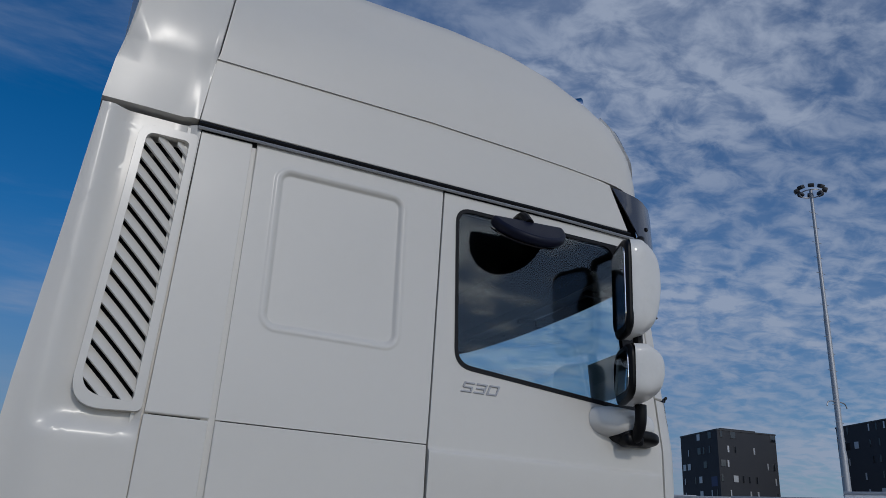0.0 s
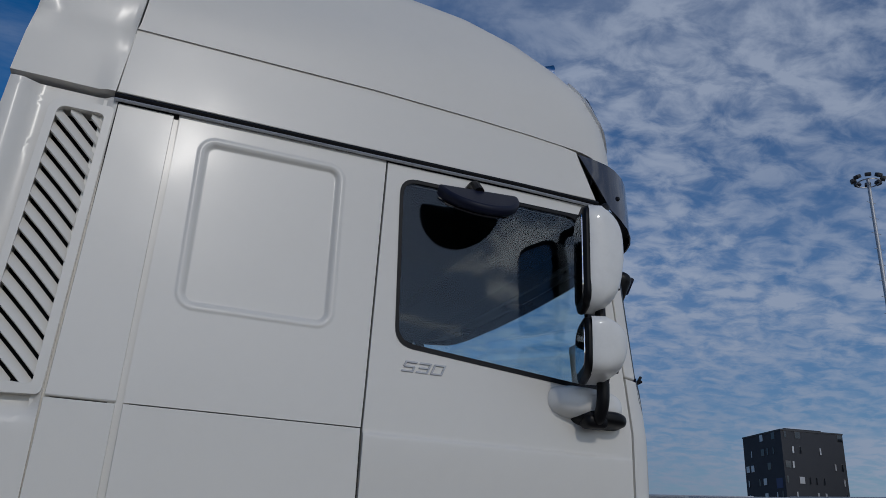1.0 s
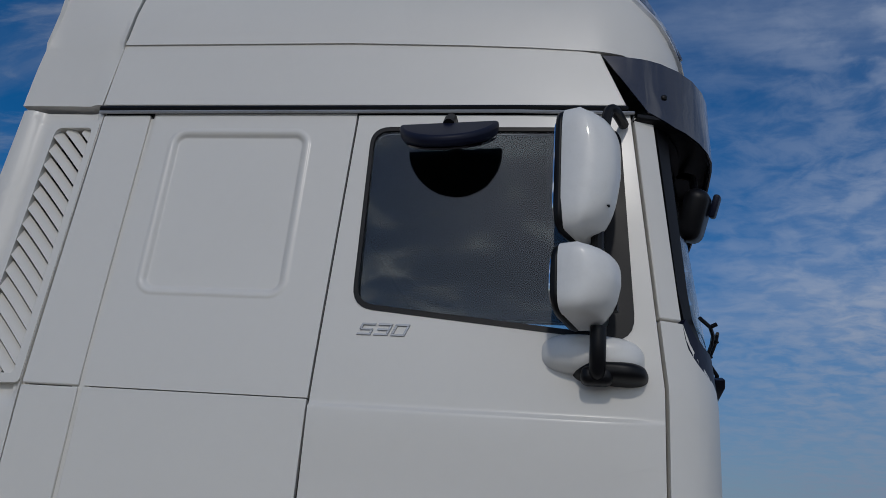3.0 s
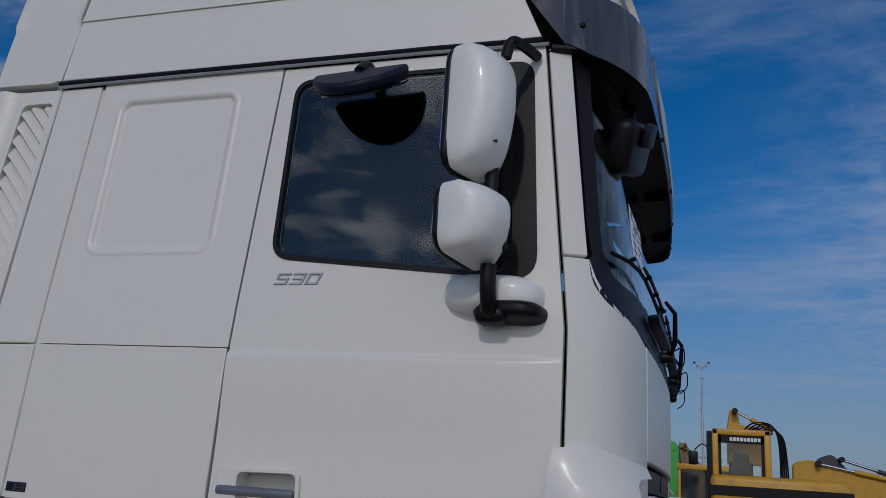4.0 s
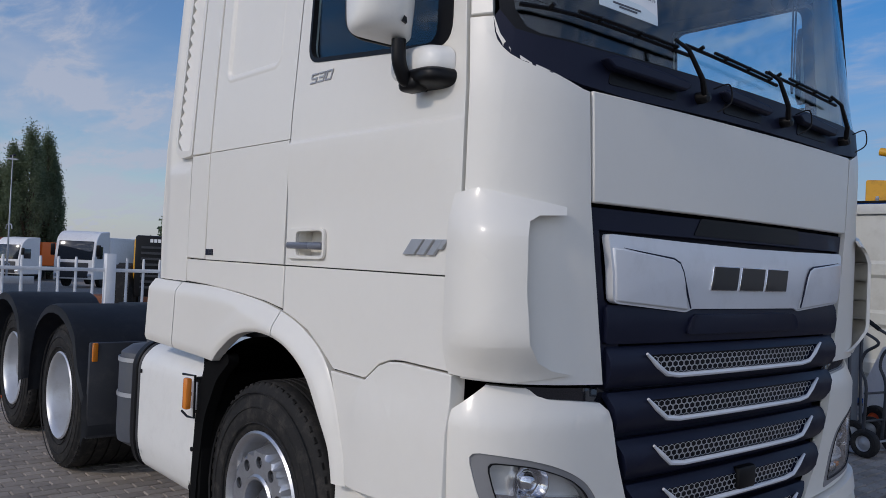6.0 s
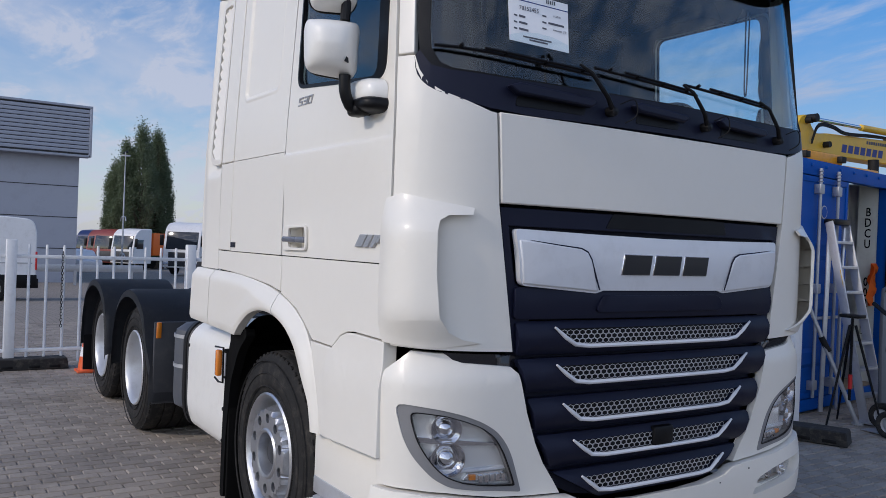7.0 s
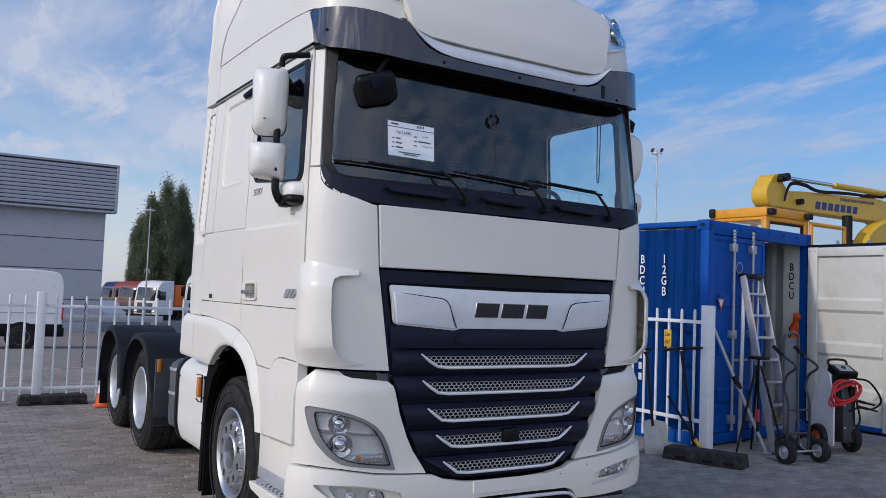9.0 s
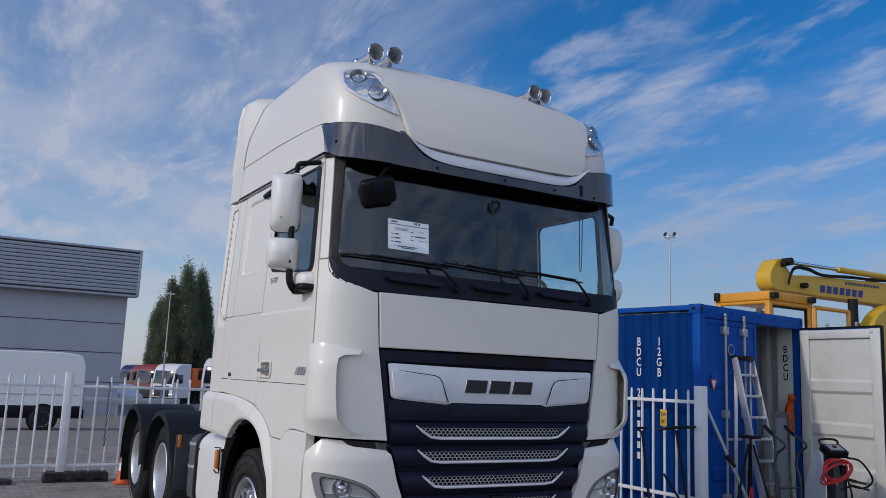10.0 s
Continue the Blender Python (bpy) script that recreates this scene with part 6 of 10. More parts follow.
def wheel_mesh(name, hub, sg, radius, width, dish, front=False):
    """One road wheel; hub is the middle of its outer face."""
    w = thing(name)
    w.parent = truck
    w["label"] = "black truck tyre on a silver steel rim" + (" with round hand holes" if front else ", deep-dished")
    place = Matrix.Translation(hub) @ (pose(0, 0, 0, 0, 0, 0) if sg < 0 else pose(0, 0, 0, 0, 0, 180))
    R = radius
    prof = [(0.285, 0.020), (0.31, 0.006), (0.36, -0.010), (0.42, -0.012), (R - 0.055, 0.0), (R - 0.022, 0.014), (R - 0.006, 0.030), (R, 0.045)]
    n = 6
    for k in range(1, n):
        y = 0.045 + (width - 0.09) * k / n
        prof += [(R, y - 0.008), (R - 0.012, y - 0.006), (R - 0.012, y + 0.004), (R, y + 0.006)]
    prof += [(R, width - 0.045), (R - 0.02, width - 0.014), (R - 0.055, width), (0.36, width + 0.008), (0.285, width - 0.02)]
    part("tyre", moved(lathe(prof, 72), place), RUBBER, w)
    bm = bmesh.new()
    for k in range(60):
        a = 2 * math.pi * k / 60
        for y0 in (0.018, width - 0.05):
            sub = box(bmesh.new(), (-0.016, y0, R - 0.03), (0.010, y0 + 0.035, R - 0.007), 0.0)
            join(bm, sub, pose(0, 0, 0, 0, math.degrees(a), 0))
    part("tread", moved(bm, place), RUBBER, w, smooth=0)["kind"] = "stuff"
    for rr in (0.335, 0.40, 0.462):
        part("sidewall_rib", moved(lathe([(rr, -0.010), (rr + 0.004, -0.0165), (rr + 0.008, -0.010)], 60, closed=False), place), RUBBER, w)
    if front:
        part("rim", moved(lathe([(0.300, 0.012), (0.306, -0.004), (0.296, -0.012), (0.284, -0.004), (0.268, 0.035), (0.262, 0.09), (0.245, 0.085), (0.235, 0.07)], 56), place), RIM, w)

        def bowl(u, v):
            r = math.hypot(u, v)
            return Vector((u, 0.075 - 0.088 * smooth01(0.240, 0.222, r) + 0.03 * smooth01(0.125, 0.10, r), v))
        holes = [disc_outline(0.0245, 16, 0.178 * math.cos(math.radians(36 * k + 18)), 0.178 * math.sin(math.radians(36 * k + 18))) for k in range(10)]
        part("rim_disc", moved(sheet(disc_outline(0.244, 60), bowl, holes + [disc_outline(0.10, 32)], 0.014, 0.025, center=(0, 5, 0)), place), RIM, w)
        part("hub_ring", moved(lathe([(0.128, -0.012), (0.118, -0.020), (0.106, -0.016), (0.098, 0.02), (0.096, 0.06)], 36), place), RIM, w)
        part("hub_cap", moved(lathe([(0.001, 0.010), (0.045, 0.010), (0.058, 0.018), (0.066, 0.034), (0.094, 0.055)], 30), place), DARKGREY, w)
        # added dark disc: shade inside the wheel, behind the rim holes
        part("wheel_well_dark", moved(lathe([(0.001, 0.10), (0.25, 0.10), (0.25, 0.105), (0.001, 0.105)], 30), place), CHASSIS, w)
        for k in range(10):
            a = math.radians(36 * k)
            part("wheel_nut", moved(lathe([(0.001, -0.036), (0.013, -0.034), (0.016, -0.018), (0.016, 0.0)], 6), place @ Matrix.Translation((0.178 * math.cos(a + 0.314), 0.03, 0.178 * math.sin(a + 0.314)))), DARKGREY, w, smooth=0)
    else:
        part("rim", moved(lathe([(0.300, 0.010), (0.306, -0.006), (0.296, -0.014), (0.283, -0.004), (0.270, 0.03), (0.262, dish * 0.7), (0.25, dish), (0.13, dish + 0.01), (0.12, dish - 0.03), (0.001, dish - 0.04)], 56), place), ALU, w)
        part("hub_cap", moved(lathe([(0.001, dish - 0.07), (0.07, dish - 0.065), (0.095, dish - 0.03), (0.11, dish)], 28), place), STEEL, w)
        for k in range(10):
            a = math.radians(36 * k)
            part("wheel_nut", moved(lathe([(0.001, -0.028), (0.013, -0.026), (0.016, -0.01), (0.016, 0.0)], 6), place @ Matrix.Translation((0.168 * math.cos(a), dish + 0.008, 0.168 * math.sin(a)))), STEEL, w, smooth=0)
            part("hand_hole", moved(lathe([(0.001, 0.0), (0.022, 0.0), (0.022, -0.003), (0.001, -0.003)], 12), place @ Matrix.Translation((0.212 * math.cos(a + 0.3), dish + 0.004, 0.212 * math.sin(a + 0.3)))), BLACK, w, smooth=0)
    return w


AXLES = (-1.48, -4.50, -5.98)
for sg in SIDES:
    wheel_mesh("front_wheel", (AXLES[0], sg * 1.19, 0.515), sg, 0.515, 0.31, 0.0, True)
    wheel_mesh("drive_wheel", (AXLES[1], sg * 1.16, 0.505), sg, 0.505, 0.60, 0.14)
    wheel_mesh("trailing_wheel", (AXLES[2], sg * 1.13, 0.505), sg, 0.505, 0.30, 0.10)
part("chassis_rail", boxes(((-6.9, -0.45, 0.72), (-0.3, -0.37, 1.0)), ((-6.9, 0.37, 0.72), (-0.3, 0.45, 1.0)), ((-6.9, -0.4, 0.75), (-6.8, 0.4, 0.98))), CHASSIS, truck, "black ladder chassis")
part("axle_beam", boxes(((-1.56, -0.95, 0.42), (-1.40, 0.95, 0.58)), ((-4.6, -0.8, 0.40), (-4.4, 0.8, 0.62)), ((-6.06, -0.9, 0.42), (-5.9, 0.9, 0.6)), r=0.03), CHASSIS, truck)
part("engine_block", boxes(((-1.9, -0.42, 0.55), (-0.25, 0.42, 1.28)), ((-2.6, -0.36, 0.7), (-1.9, 0.36, 1.25)), r=0.05), CHASSIS, truck)
part("fifth_wheel", boxes(((-5.4, -0.5, 1.03), (-4.6, 0.5, 1.10)), ((-5.5, -0.45, 0.98), (-4.5, 0.45, 1.03)), r=0.02), CHASSIS, truck)
for sg in SIDES:
    # arch liner over the front wheel, and the flap behind it
    liner = bmesh.new()
    cols = []
    for k in range(41):
        a = math.radians(-12 + 204 * k / 40)
        r = 0.70
        cols.append([liner.verts.new((AXLES[0] + r * math.cos(a), sg * y, 0.515 + r * math.sin(a))) for y in (1.20, 0.62)])
    for a, b in zip(cols, cols[1:]):
        liner.faces.new((a[0], a[1], b[1], b[0]))
    bmesh.ops.solidify(liner, geom=liner.faces, thickness=0.015)
    part("arch_liner", liner, MATT, truck)
    part("arch_flap", sheet(soft([(-1.76, 1.12), (-1.98, 1.06), (-2.06, 0.86), (-2.085, 0.5), (-2.085, 0.14), (-2.03, 0.14), (-2.02, 0.5), (-1.97, 0.80), (-1.86, 0.99), (-1.74, 1.08)], 0.05), flank(sg), (), 0.05, 0.2, off=-0.012), MATT, truck, "black wheel arch flap")
    part("arch_back", boxes(((-2.25, min(sg * 0.60, sg * 0.62), 0.6), (-0.75, max(sg * 0.60, sg * 0.62), 1.35))), MATT, truck)
    part("mud_flap", boxes(((-2.02, min(sg * 0.56, sg * 1.225), 0.12), (-1.995, max(sg * 0.56, sg * 1.225), 1.10)), r=0.004), MATT, truck, "black rubber mud flap")
    part("front_well_panel", boxes(((-0.86, min(sg * 0.7, sg * 1.17), 0.5), (-0.83, max(sg * 0.7, sg * 1.17), 1.2))), MATT, truck)
    # rear mudguards with steps and flaps
    for ax, x0, x1 in ((AXLES[1], -5.03, -3.62), (AXLES[2], -6.62, -5.30)):
        prof = []
        for k in range(15):
            a = math.radians(8 + 164 * k / 14)
            prof.append((ax + 0.595 * math.cos(a) * (1.06 if abs(math.cos(a)) < 0.75 else 1.0), 0.49 + 0.66 * math.sin(a) ** 0.75 * (1.0 if k else 1)))
        if ax == AXLES[1]:
            prof = [(ax + 0.74, 0.36), (ax + 0.72, 0.62)] + prof[1:-1] + [(ax - 0.60, 0.46)]
        else:
            prof = [(ax + 0.60, 0.50)] + prof[1:-1] + [(ax - 0.60, 0.46)]
        bm = bmesh.new()
        cols = []
        for x, z in prof:
            cols.append([bm.verts.new((x, sg * 1.23, z - 0.065)), bm.verts.new((x, sg * 1.22, z - 0.010)), bm.verts.new((x, sg * 1.18, z)), bm.verts.new((x, sg * 0.56, z))])
        for a, b in zip(cols, cols[1:]):
            for k in range(3):
                bm.faces.new((a[k], a[k + 1], b[k + 1], b[k]))
        bmesh.ops.solidify(bm, geom=bm.faces, thickness=0.012)
        bmesh.ops.recalc_face_normals(bm, faces=bm.faces)
        guard = part("mudguard", bm, DARKGREY, truck, "dark grey plastic mudguard", smooth=50)
        if ax == AXLES[2]:
            part("rear_flap", boxes(((ax - 0.61, min(sg * 0.85, sg * 1.2), 0.18), (ax - 0.59, max(sg * 0.85, sg * 1.2), 0.55))), BLACK, guard)
        else:
            part("guard_front", boxes(((ax + 0.70, min(sg * 0.6, sg * 1.2), 0.34), (ax + 0.735, max(sg * 0.6, sg * 1.2), 0.95)), r=0.01), DARKGREY, guard)
            part("marker_lamp", box(bmesh.new(), (ax + 0.735, sg * 1.17 - 0.018, 0.83), (ax + 0.75, sg * 1.17 + 0.018, 0.95), 0.006), AMBER, guard, "amber side marker")
    # upright air tank and the pale fuel tank
    at_x = -3.18
    tank = part("air_tank", moved(lathe([(0.001, 0.40), (0.10, 0.41), (0.165, 0.45), (0.175, 0.50), (0.175, 0.90), (0.165, 0.96), (0.11, 1.00), (0.03, 1.01), (0.03, 1.03), (0.001, 1.035)], 30, "z"), Matrix.Translation((at_x, sg * 1.03, 0))), TANKGREY, truck, "dark grey upright tank with steel bands")
    for z in (0.72, 0.92):
        part("tank_band", moved(lathe([(0.176, z - 0.012), (0.182, z - 0.012), (0.182, z + 0.012), (0.176, z + 0.012)], 30, "z"), Matrix.Translation((at_x, sg * 1.03, 0))), STEEL, tank)
    prof = soft([(sg * 0.55, 0.42), (sg * 1.17, 0.36), (sg * 1.215, 0.50), (sg * 1.215, 0.96), (sg * 1.13, 1.05), (sg * 0.55, 1.07)], [0.08, 0.10, 0.1, 0.06, 0.08, 0.05], 5)
    ft = part("fuel_tank", prism(prof, -2.86, -2.03, "yz"), ALU if sg > 0 else WHITE_B, truck, "pale silver box-shaped tank cover", bevel=0.025, segments=3)
    prof2 = [(y * 1.004, z + (0.006 if z > 0.7 else -0.006)) for y, z in prof]
    for x in (-2.92,):
        part("tank_strap", prism(prof2, x - 0.03, x + 0.03, "yz"), BLACK, ft, bevel=0.006)
    part("tank_rear", prism([(y * 0.995, z) for y, z in prof], -3.00, -2.87, "yz"), DARKGREY, ft, bevel=0.02)
    part("filler_cap", moved(lathe([(0.001, 1.13), (0.062, 1.13), (0.07, 1.12), (0.07, 1.06), (0.05, 1.04)], 20, "z"), Matrix.Translation((-2.72, sg * 0.95, 0.0))), BLACK, ft)
    for x, z in ((-2.82, 0.90), (-2.80, 0.47), (-2.12, 0.62), (-2.14, 0.88), (-2.12, 0.44)):
        part("tank_bolt", moved(lathe([(0.001, -0.008), (0.010, -0.006), (0.012, 0.0)], 8), Matrix.Translation((x, sg * 1.2175, z)) @ pose(0, 0, 0, 0, 0, 0 if sg < 0 else 180)), CHASSIS, ft)
    part("marker_bracket", boxes(((-2.095, min(sg * 1.16, sg * 1.235), 0.80), (-2.025, max(sg * 1.16, sg * 1.235), 0.97)), r=0.008), MATT, truck)
    part("marker_guard", tube([(-2.16, sg * 1.262, 0.975), (-2.02, sg * 1.262, 0.985), (-2.015, sg * 1.262, 0.79), (-2.09, sg * 1.262, 0.785), (-2.155, sg * 1.262, 0.80)], 0.006, 6), BLACK, truck)
    part("side_marker", box(bmesh.new(), (-2.155, sg * 1.250 - 0.016, 0.81), (-2.110, sg * 1.250 + 0.016, 0.96), 0.01), AMBER, truck, "amber marker lamp behind the wheel")
    part("marker_glass", box(bmesh.new(), (-2.10, sg * 1.238 - 0.004, 0.82), (-2.045, sg * 1.238 + 0.004, 0.95), 0.003), STEEL, truck)
    part("cable_loom", tube(bend([(-1.95, sg * 1.05, 1.12), (-2.05, sg * 1.12, 1.06), (-2.10, sg * 1.15, 0.98)], 5), 0.012, 6), BLACK, truck)

# ---- ground ----
GX, GY, STEP_X, STEP_Y = (-13.0, 3.6), (-5.0, 9.0), 0.172, 0.104


def ground_z(x):
    d = max(0.0, -x - 14)
    return -0.041 * min(d, 10) - 0.024 * max(0.0, d - 10)


PAVE = surface("paving_sand", (0.25, 0.21, 0.172), 0.9, vary=0.3, scale=1.0, fine=40, bump=0.3, dirt=(0.04, 0.037, 0.034), dirt_amount=0.6)
pnt = PAVE.node_tree
brick = pnt.nodes.new("ShaderNodeTexBrick")
co = pnt.nodes.new("ShaderNodeTexCoord")
pnt.links.new(co.outputs["Object"], brick.inputs["Vector"])
brick.inputs["Scale"].default_value = 1.0
brick.inputs["Brick Width"].default_value, brick.inputs["Row Height"].default_value, brick.inputs["Mortar Size"].default_value = STEP_X, STEP_Y, 0.006
brick.inputs["Color1"].default_value, brick.inputs["Color2"].default_value, brick.inputs["Mortar"].default_value = (0.365, 0.315, 0.265, 1), (0.29, 0.248, 0.208, 1), (0.14, 0.12, 0.10, 1)
pbs = pnt.nodes["Principled BSDF"]
old = pbs.inputs["Base Color"].links[0].from_socket
mixc = pnt.nodes.new("ShaderNodeMix")
mixc.data_type = "RGBA"
mixc.inputs["Factor"].default_value = 0.55
pnt.links.new(old, mixc.inputs["A"])
pnt.links.new(brick.outputs["Color"], mixc.inputs["B"])
pnt.links.new(mixc.outputs["Result"], pbs.inputs["Base Color"])

bm = bmesh.new()
xs = [-700, -300, -120, -80, -50, -30, -24, -14, -8, 0, 6, 15, 40, 100, 300, 700]
ysl = [-700, -200, -60, -20, -8, 0, 8, 20, 60, 200, 700]
gv = [[bm.verts.new((x, y, ground_z(max(x, -90)) - 0.012)) for y in ysl] for x in xs]
for i in range(len(xs) - 1):
    for j in range(len(ysl) - 1):
        bm.faces.new((gv[i][j], gv[i + 1][j], gv[i + 1][j + 1], gv[i][j + 1]))
ground = part("ground", bm, PAVE, None, smooth=60)
tagged(ground, "brown-grey brick-paved yard, worn and stained", "ground", kind="structure")

TAR = surface("worn_asphalt", (0.042, 0.040, 0.039), 0.85, vary=0.35, scale=0.8, fine=70, bump=0.4, dirt=(0.09, 0.08, 0.07), dirt_amount=0.5)
bm = bmesh.new()
xs = [-2.2 + 5.2 * k for k in range(9)]
ysl = [9.4, 12, 16, 22, 30, 44, 70]
gv = [[bm.verts.new((x + 0.25 * math.sin(x * 1.7 + v * 0.9), v + (0.18 * math.sin(x * 2.1) if v < 10 else 0), 0.004)) for v in ysl] for x in xs]
for i in range(len(xs) - 1):
    for j in range(len(ysl) - 1):
        bm.faces.new((gv[i][j], gv[i + 1][j], gv[i + 1][j + 1], gv[i][j + 1]))
tagged(part("asphalt", bm, TAR, None, smooth=60), "dark oil-stained asphalt under the machines", "ground", kind="structure")

PAVER = surface("paver", (0.336, 0.290, 0.244), 0.82, vary=0.30, scale=0.7, fine=55, bump=0.5, dirt=(0.15, 0.125, 0.10), dirt_amount=0.65)
pv = PAVER.node_tree
info = pv.nodes.new("ShaderNodeObjectInfo")
geo = pv.nodes.new("ShaderNodeNewGeometry")
pbs = pv.nodes["Principled BSDF"]
old = pbs.inputs["Base Color"].links[0].from_socket
rnd = pv.nodes.new("ShaderNodeMath")
rnd.operation = "ADD"
pv.links.new(info.outputs["Random"], rnd.inputs[0])
pv.links.new(geo.outputs["Random Per Island"], rnd.inputs[1])
frac = pv.nodes.new("ShaderNodeMath")
frac.operation = "FRACT"
pv.links.new(rnd.outputs[0], frac.inputs[0])
mr = pv.nodes.new("ShaderNodeMapRange")
mr.inputs["To Min"].default_value, mr.inputs["To Max"].default_value = 0.80, 1.18
pv.links.new(frac.outputs[0], mr.inputs["Value"])
hs = pv.nodes.new("ShaderNodeHueSaturation")
pv.links.new(mr.outputs[0], hs.inputs["Value"])
pv.links.new(old, hs.inputs["Color"])
pv.links.new(hs.outputs[0], pbs.inputs["Base Color"])

# ---- yard fence ----


def fence_run(a, b, height, group, post_at_start=True, spacing=0.178, low=0.21):
    """A white tubular fence from a to b, on the ground."""
    a, b = Vector((*a, ground_z(a[0]))), Vector((*b, ground_z(b[0])))
    d = (b - a).normalized()
    m = Matrix.Translation(a) @ Matrix(((d.x, -d.y, 0, 0), (d.y, d.x, 0, 0), (0, 0, 1, 0), (0, 0, 0, 1)))
    f = thing("fence", m, "white-painted steel bar fence on the yard", "fence", group)
    length = (b - a).length
    if post_at_start:
        part("post", boxes(((-0.055, -0.055, 0.02), (0.055, 0.055, height + 0.05)), r=0.006), FENCE, f)
    n = int(length / spacing)
    pale = tube([(0, 0, 0.06), (0, 0, height - 0.04), (0, 0, height)], [0.016, 0.016, 0.012], 8)
    first = None
    for k in range(1, n):
        x = k * length / n
        if first is None:
            first = part("pale", moved(pale, Matrix.Identity(4)), FENCE, f)
            first.location = (x, 0.0, 0)
        else:
            q = first.copy()
            scene.collection.objects.link(q)
            q.location = (x, 0.0, 0)
    for z in (height - 0.14, low):
        part("rail", boxes(((0, -0.02, z - 0.02), (length, 0.02, z + 0.02)), r=0.004), FENCE, f)
    return f


fence_run((-8.0, -1.75), (-8.0, -6.2), 1.43, "yard fence")
fence_run((-8.0, 0.28), (-8.0, -1.75), 1.43, "yard fence")
fence_run((-8.0, 2.4), (-8.0, 0.28), 1.43, "yard fence")
fence_run((-8.0, 4.45), (-8.0, 2.4), 1.43, "yard fence")
fence_run((-2.24, 4.42), (-5.1, 4.42), 1.58, "yard fence", low=0.33, spacing=0.185)
fence_run((-5.1, 4.42), (-8.0, 4.42), 1.58, "yard fence", low=0.33, spacing=0.185)


def foot_block(m):
    fb = thing("ballast_block", m, "dark recycled-plastic fence foot with slots", "fence foot", "fence feet")
    bm = prism(soft([(-0.42, 0), (0.42, 0), (0.40, 0.13), (-0.40, 0.13)], 0.02), -0.12, 0.12)
    body = part("block", bm, DARKPLASTIC, fb, bevel=0.012)
    for x in (-0.22, 0.06, 0.27):
        part("slot", boxes(((x - 0.06, -0.124, 0.02), (x + 0.06, 0.124, 0.055)), r=0.01), BLACK, fb)
    return fb


foot_block(pose(-7.95, -1.55, 0, 0, 0, 90))
foot_block(pose(-1.85, 3.95, 0, 0, 0, 22))
foot_block(pose(-7.9, -2.75, -0.05, 0, 4, 80))
chain = thing("chain", pose(-7.94, -1.22, 0), "dark chain hanging from the fence rail", "chain")
link = None
for k in range(26):
    z = 1.34 - k * 0.034
    ring = [(0.011 * math.cos(2 * math.pi * i / 12), 0, 0.019 * math.sin(2 * math.pi * i / 12)) for i in range(13)]
    if link is None:
        link = part("chain_link", tube(ring, 0.0045, 6, False), CHASSIS, chain)
        link.matrix_basis = pose(0, 0, z)
    else:
        q = link.copy()
        scene.collection.objects.link(q)
        q.matrix_basis = pose(0.004 * math.sin(k * 0.6), 0, z, 0, 0, 90 * (k % 2))
cone = thing("traffic_cone", pose(-7.55, -0.98, 0), "small orange traffic cone with a white band", "traffic cone")
part("cone_base", boxes(((-0.125, -0.125, 0), (0.125, 0.125, 0.028)), r=0.012), CONE, cone)
part("cone_body", lathe([(0.105, 0.025), (0.086, 0.17), (0.065, 0.29), (0.038, 0.45), (0.027, 0.50), (0.001, 0.504)], 28, "z"), CONE, cone)
part("cone_band", lathe([(0.087, 0.18), (0.068, 0.285), (0.064, 0.285), (0.083, 0.18)], 28, "z", True), FENCE, cone, "white reflective band")
part("cone_band", lathe([(0.056, 0.36), (0.047, 0.415), (0.043, 0.415), (0.052, 0.36)], 28, "z", True), FENCE, cone, "white reflective band")

# ---- blue container ----
CU = Vector((-0.323, 2.43, 0)).normalized()
CM = Matrix(((CU.y, CU.x, 0, -2.419), (-CU.x, CU.y, 0, 4.616), (0, 0, 1, 0.0), (0, 0, 0, 1)))
cont = thing("shipping_container", CM, "blue ten-foot shipping container with one door open", "container")
CL, CW, CH = 2.99, 2.44, 2.632
for x, y in ((0, 0), (0, CW), (-CL, 0), (-CL, CW)):
    x0, x1 = (x - 0.11, x) if x == 0 else (x, x + 0.11)
    y0, y1 = (y, y + 0.10) if y == 0 else (y - 0.10, y)
    part("corner_post", boxes(((x0, y0, 0.12), (x1, y1, CH - 0.12)), r=0.006), BLUE, cont)
    for z in (0.0, CH - 0.12):
        c = part("corner_casting", boxes(((x0 - (0.05 if x == 0 else -0.0), y0 - 0.003, z), (x1 + (0.0 if x == 0 else 0.05), y1 + 0.003, z + 0.12)), r=0.008), BLUE, cont)
        if x == 0:
            part("casting_hole", prism(disc_outline(0.022, 14, (y0 + y1) / 2, z + 0.06, 0.034), x1 - 0.002, x1 + 0.002, "yz"), BLACK, c)
            if y == 0:
                part("casting_hole", prism(disc_outline(0.034, 14, x1 - 0.085, z + 0.06, 0.022), y0 - 0.005, y0 - 0.001, "xz"), BLACK, c)


def corrugated(length, pitch, depth, height):
    """Trapezoid waves along u; returns (u, d) pairs."""
    out, u = [], 0.0
    while u < length - 1e-6:
        for du, d in ((0, 0), (pitch * 0.30, 0), (pitch * 0.45, depth), (pitch * 0.75, depth), (pitch * 0.9, 0)):
            if u + du <= length:
                out.append((u + du, d))
        u += pitch
    out.append((length, 0))
    return out


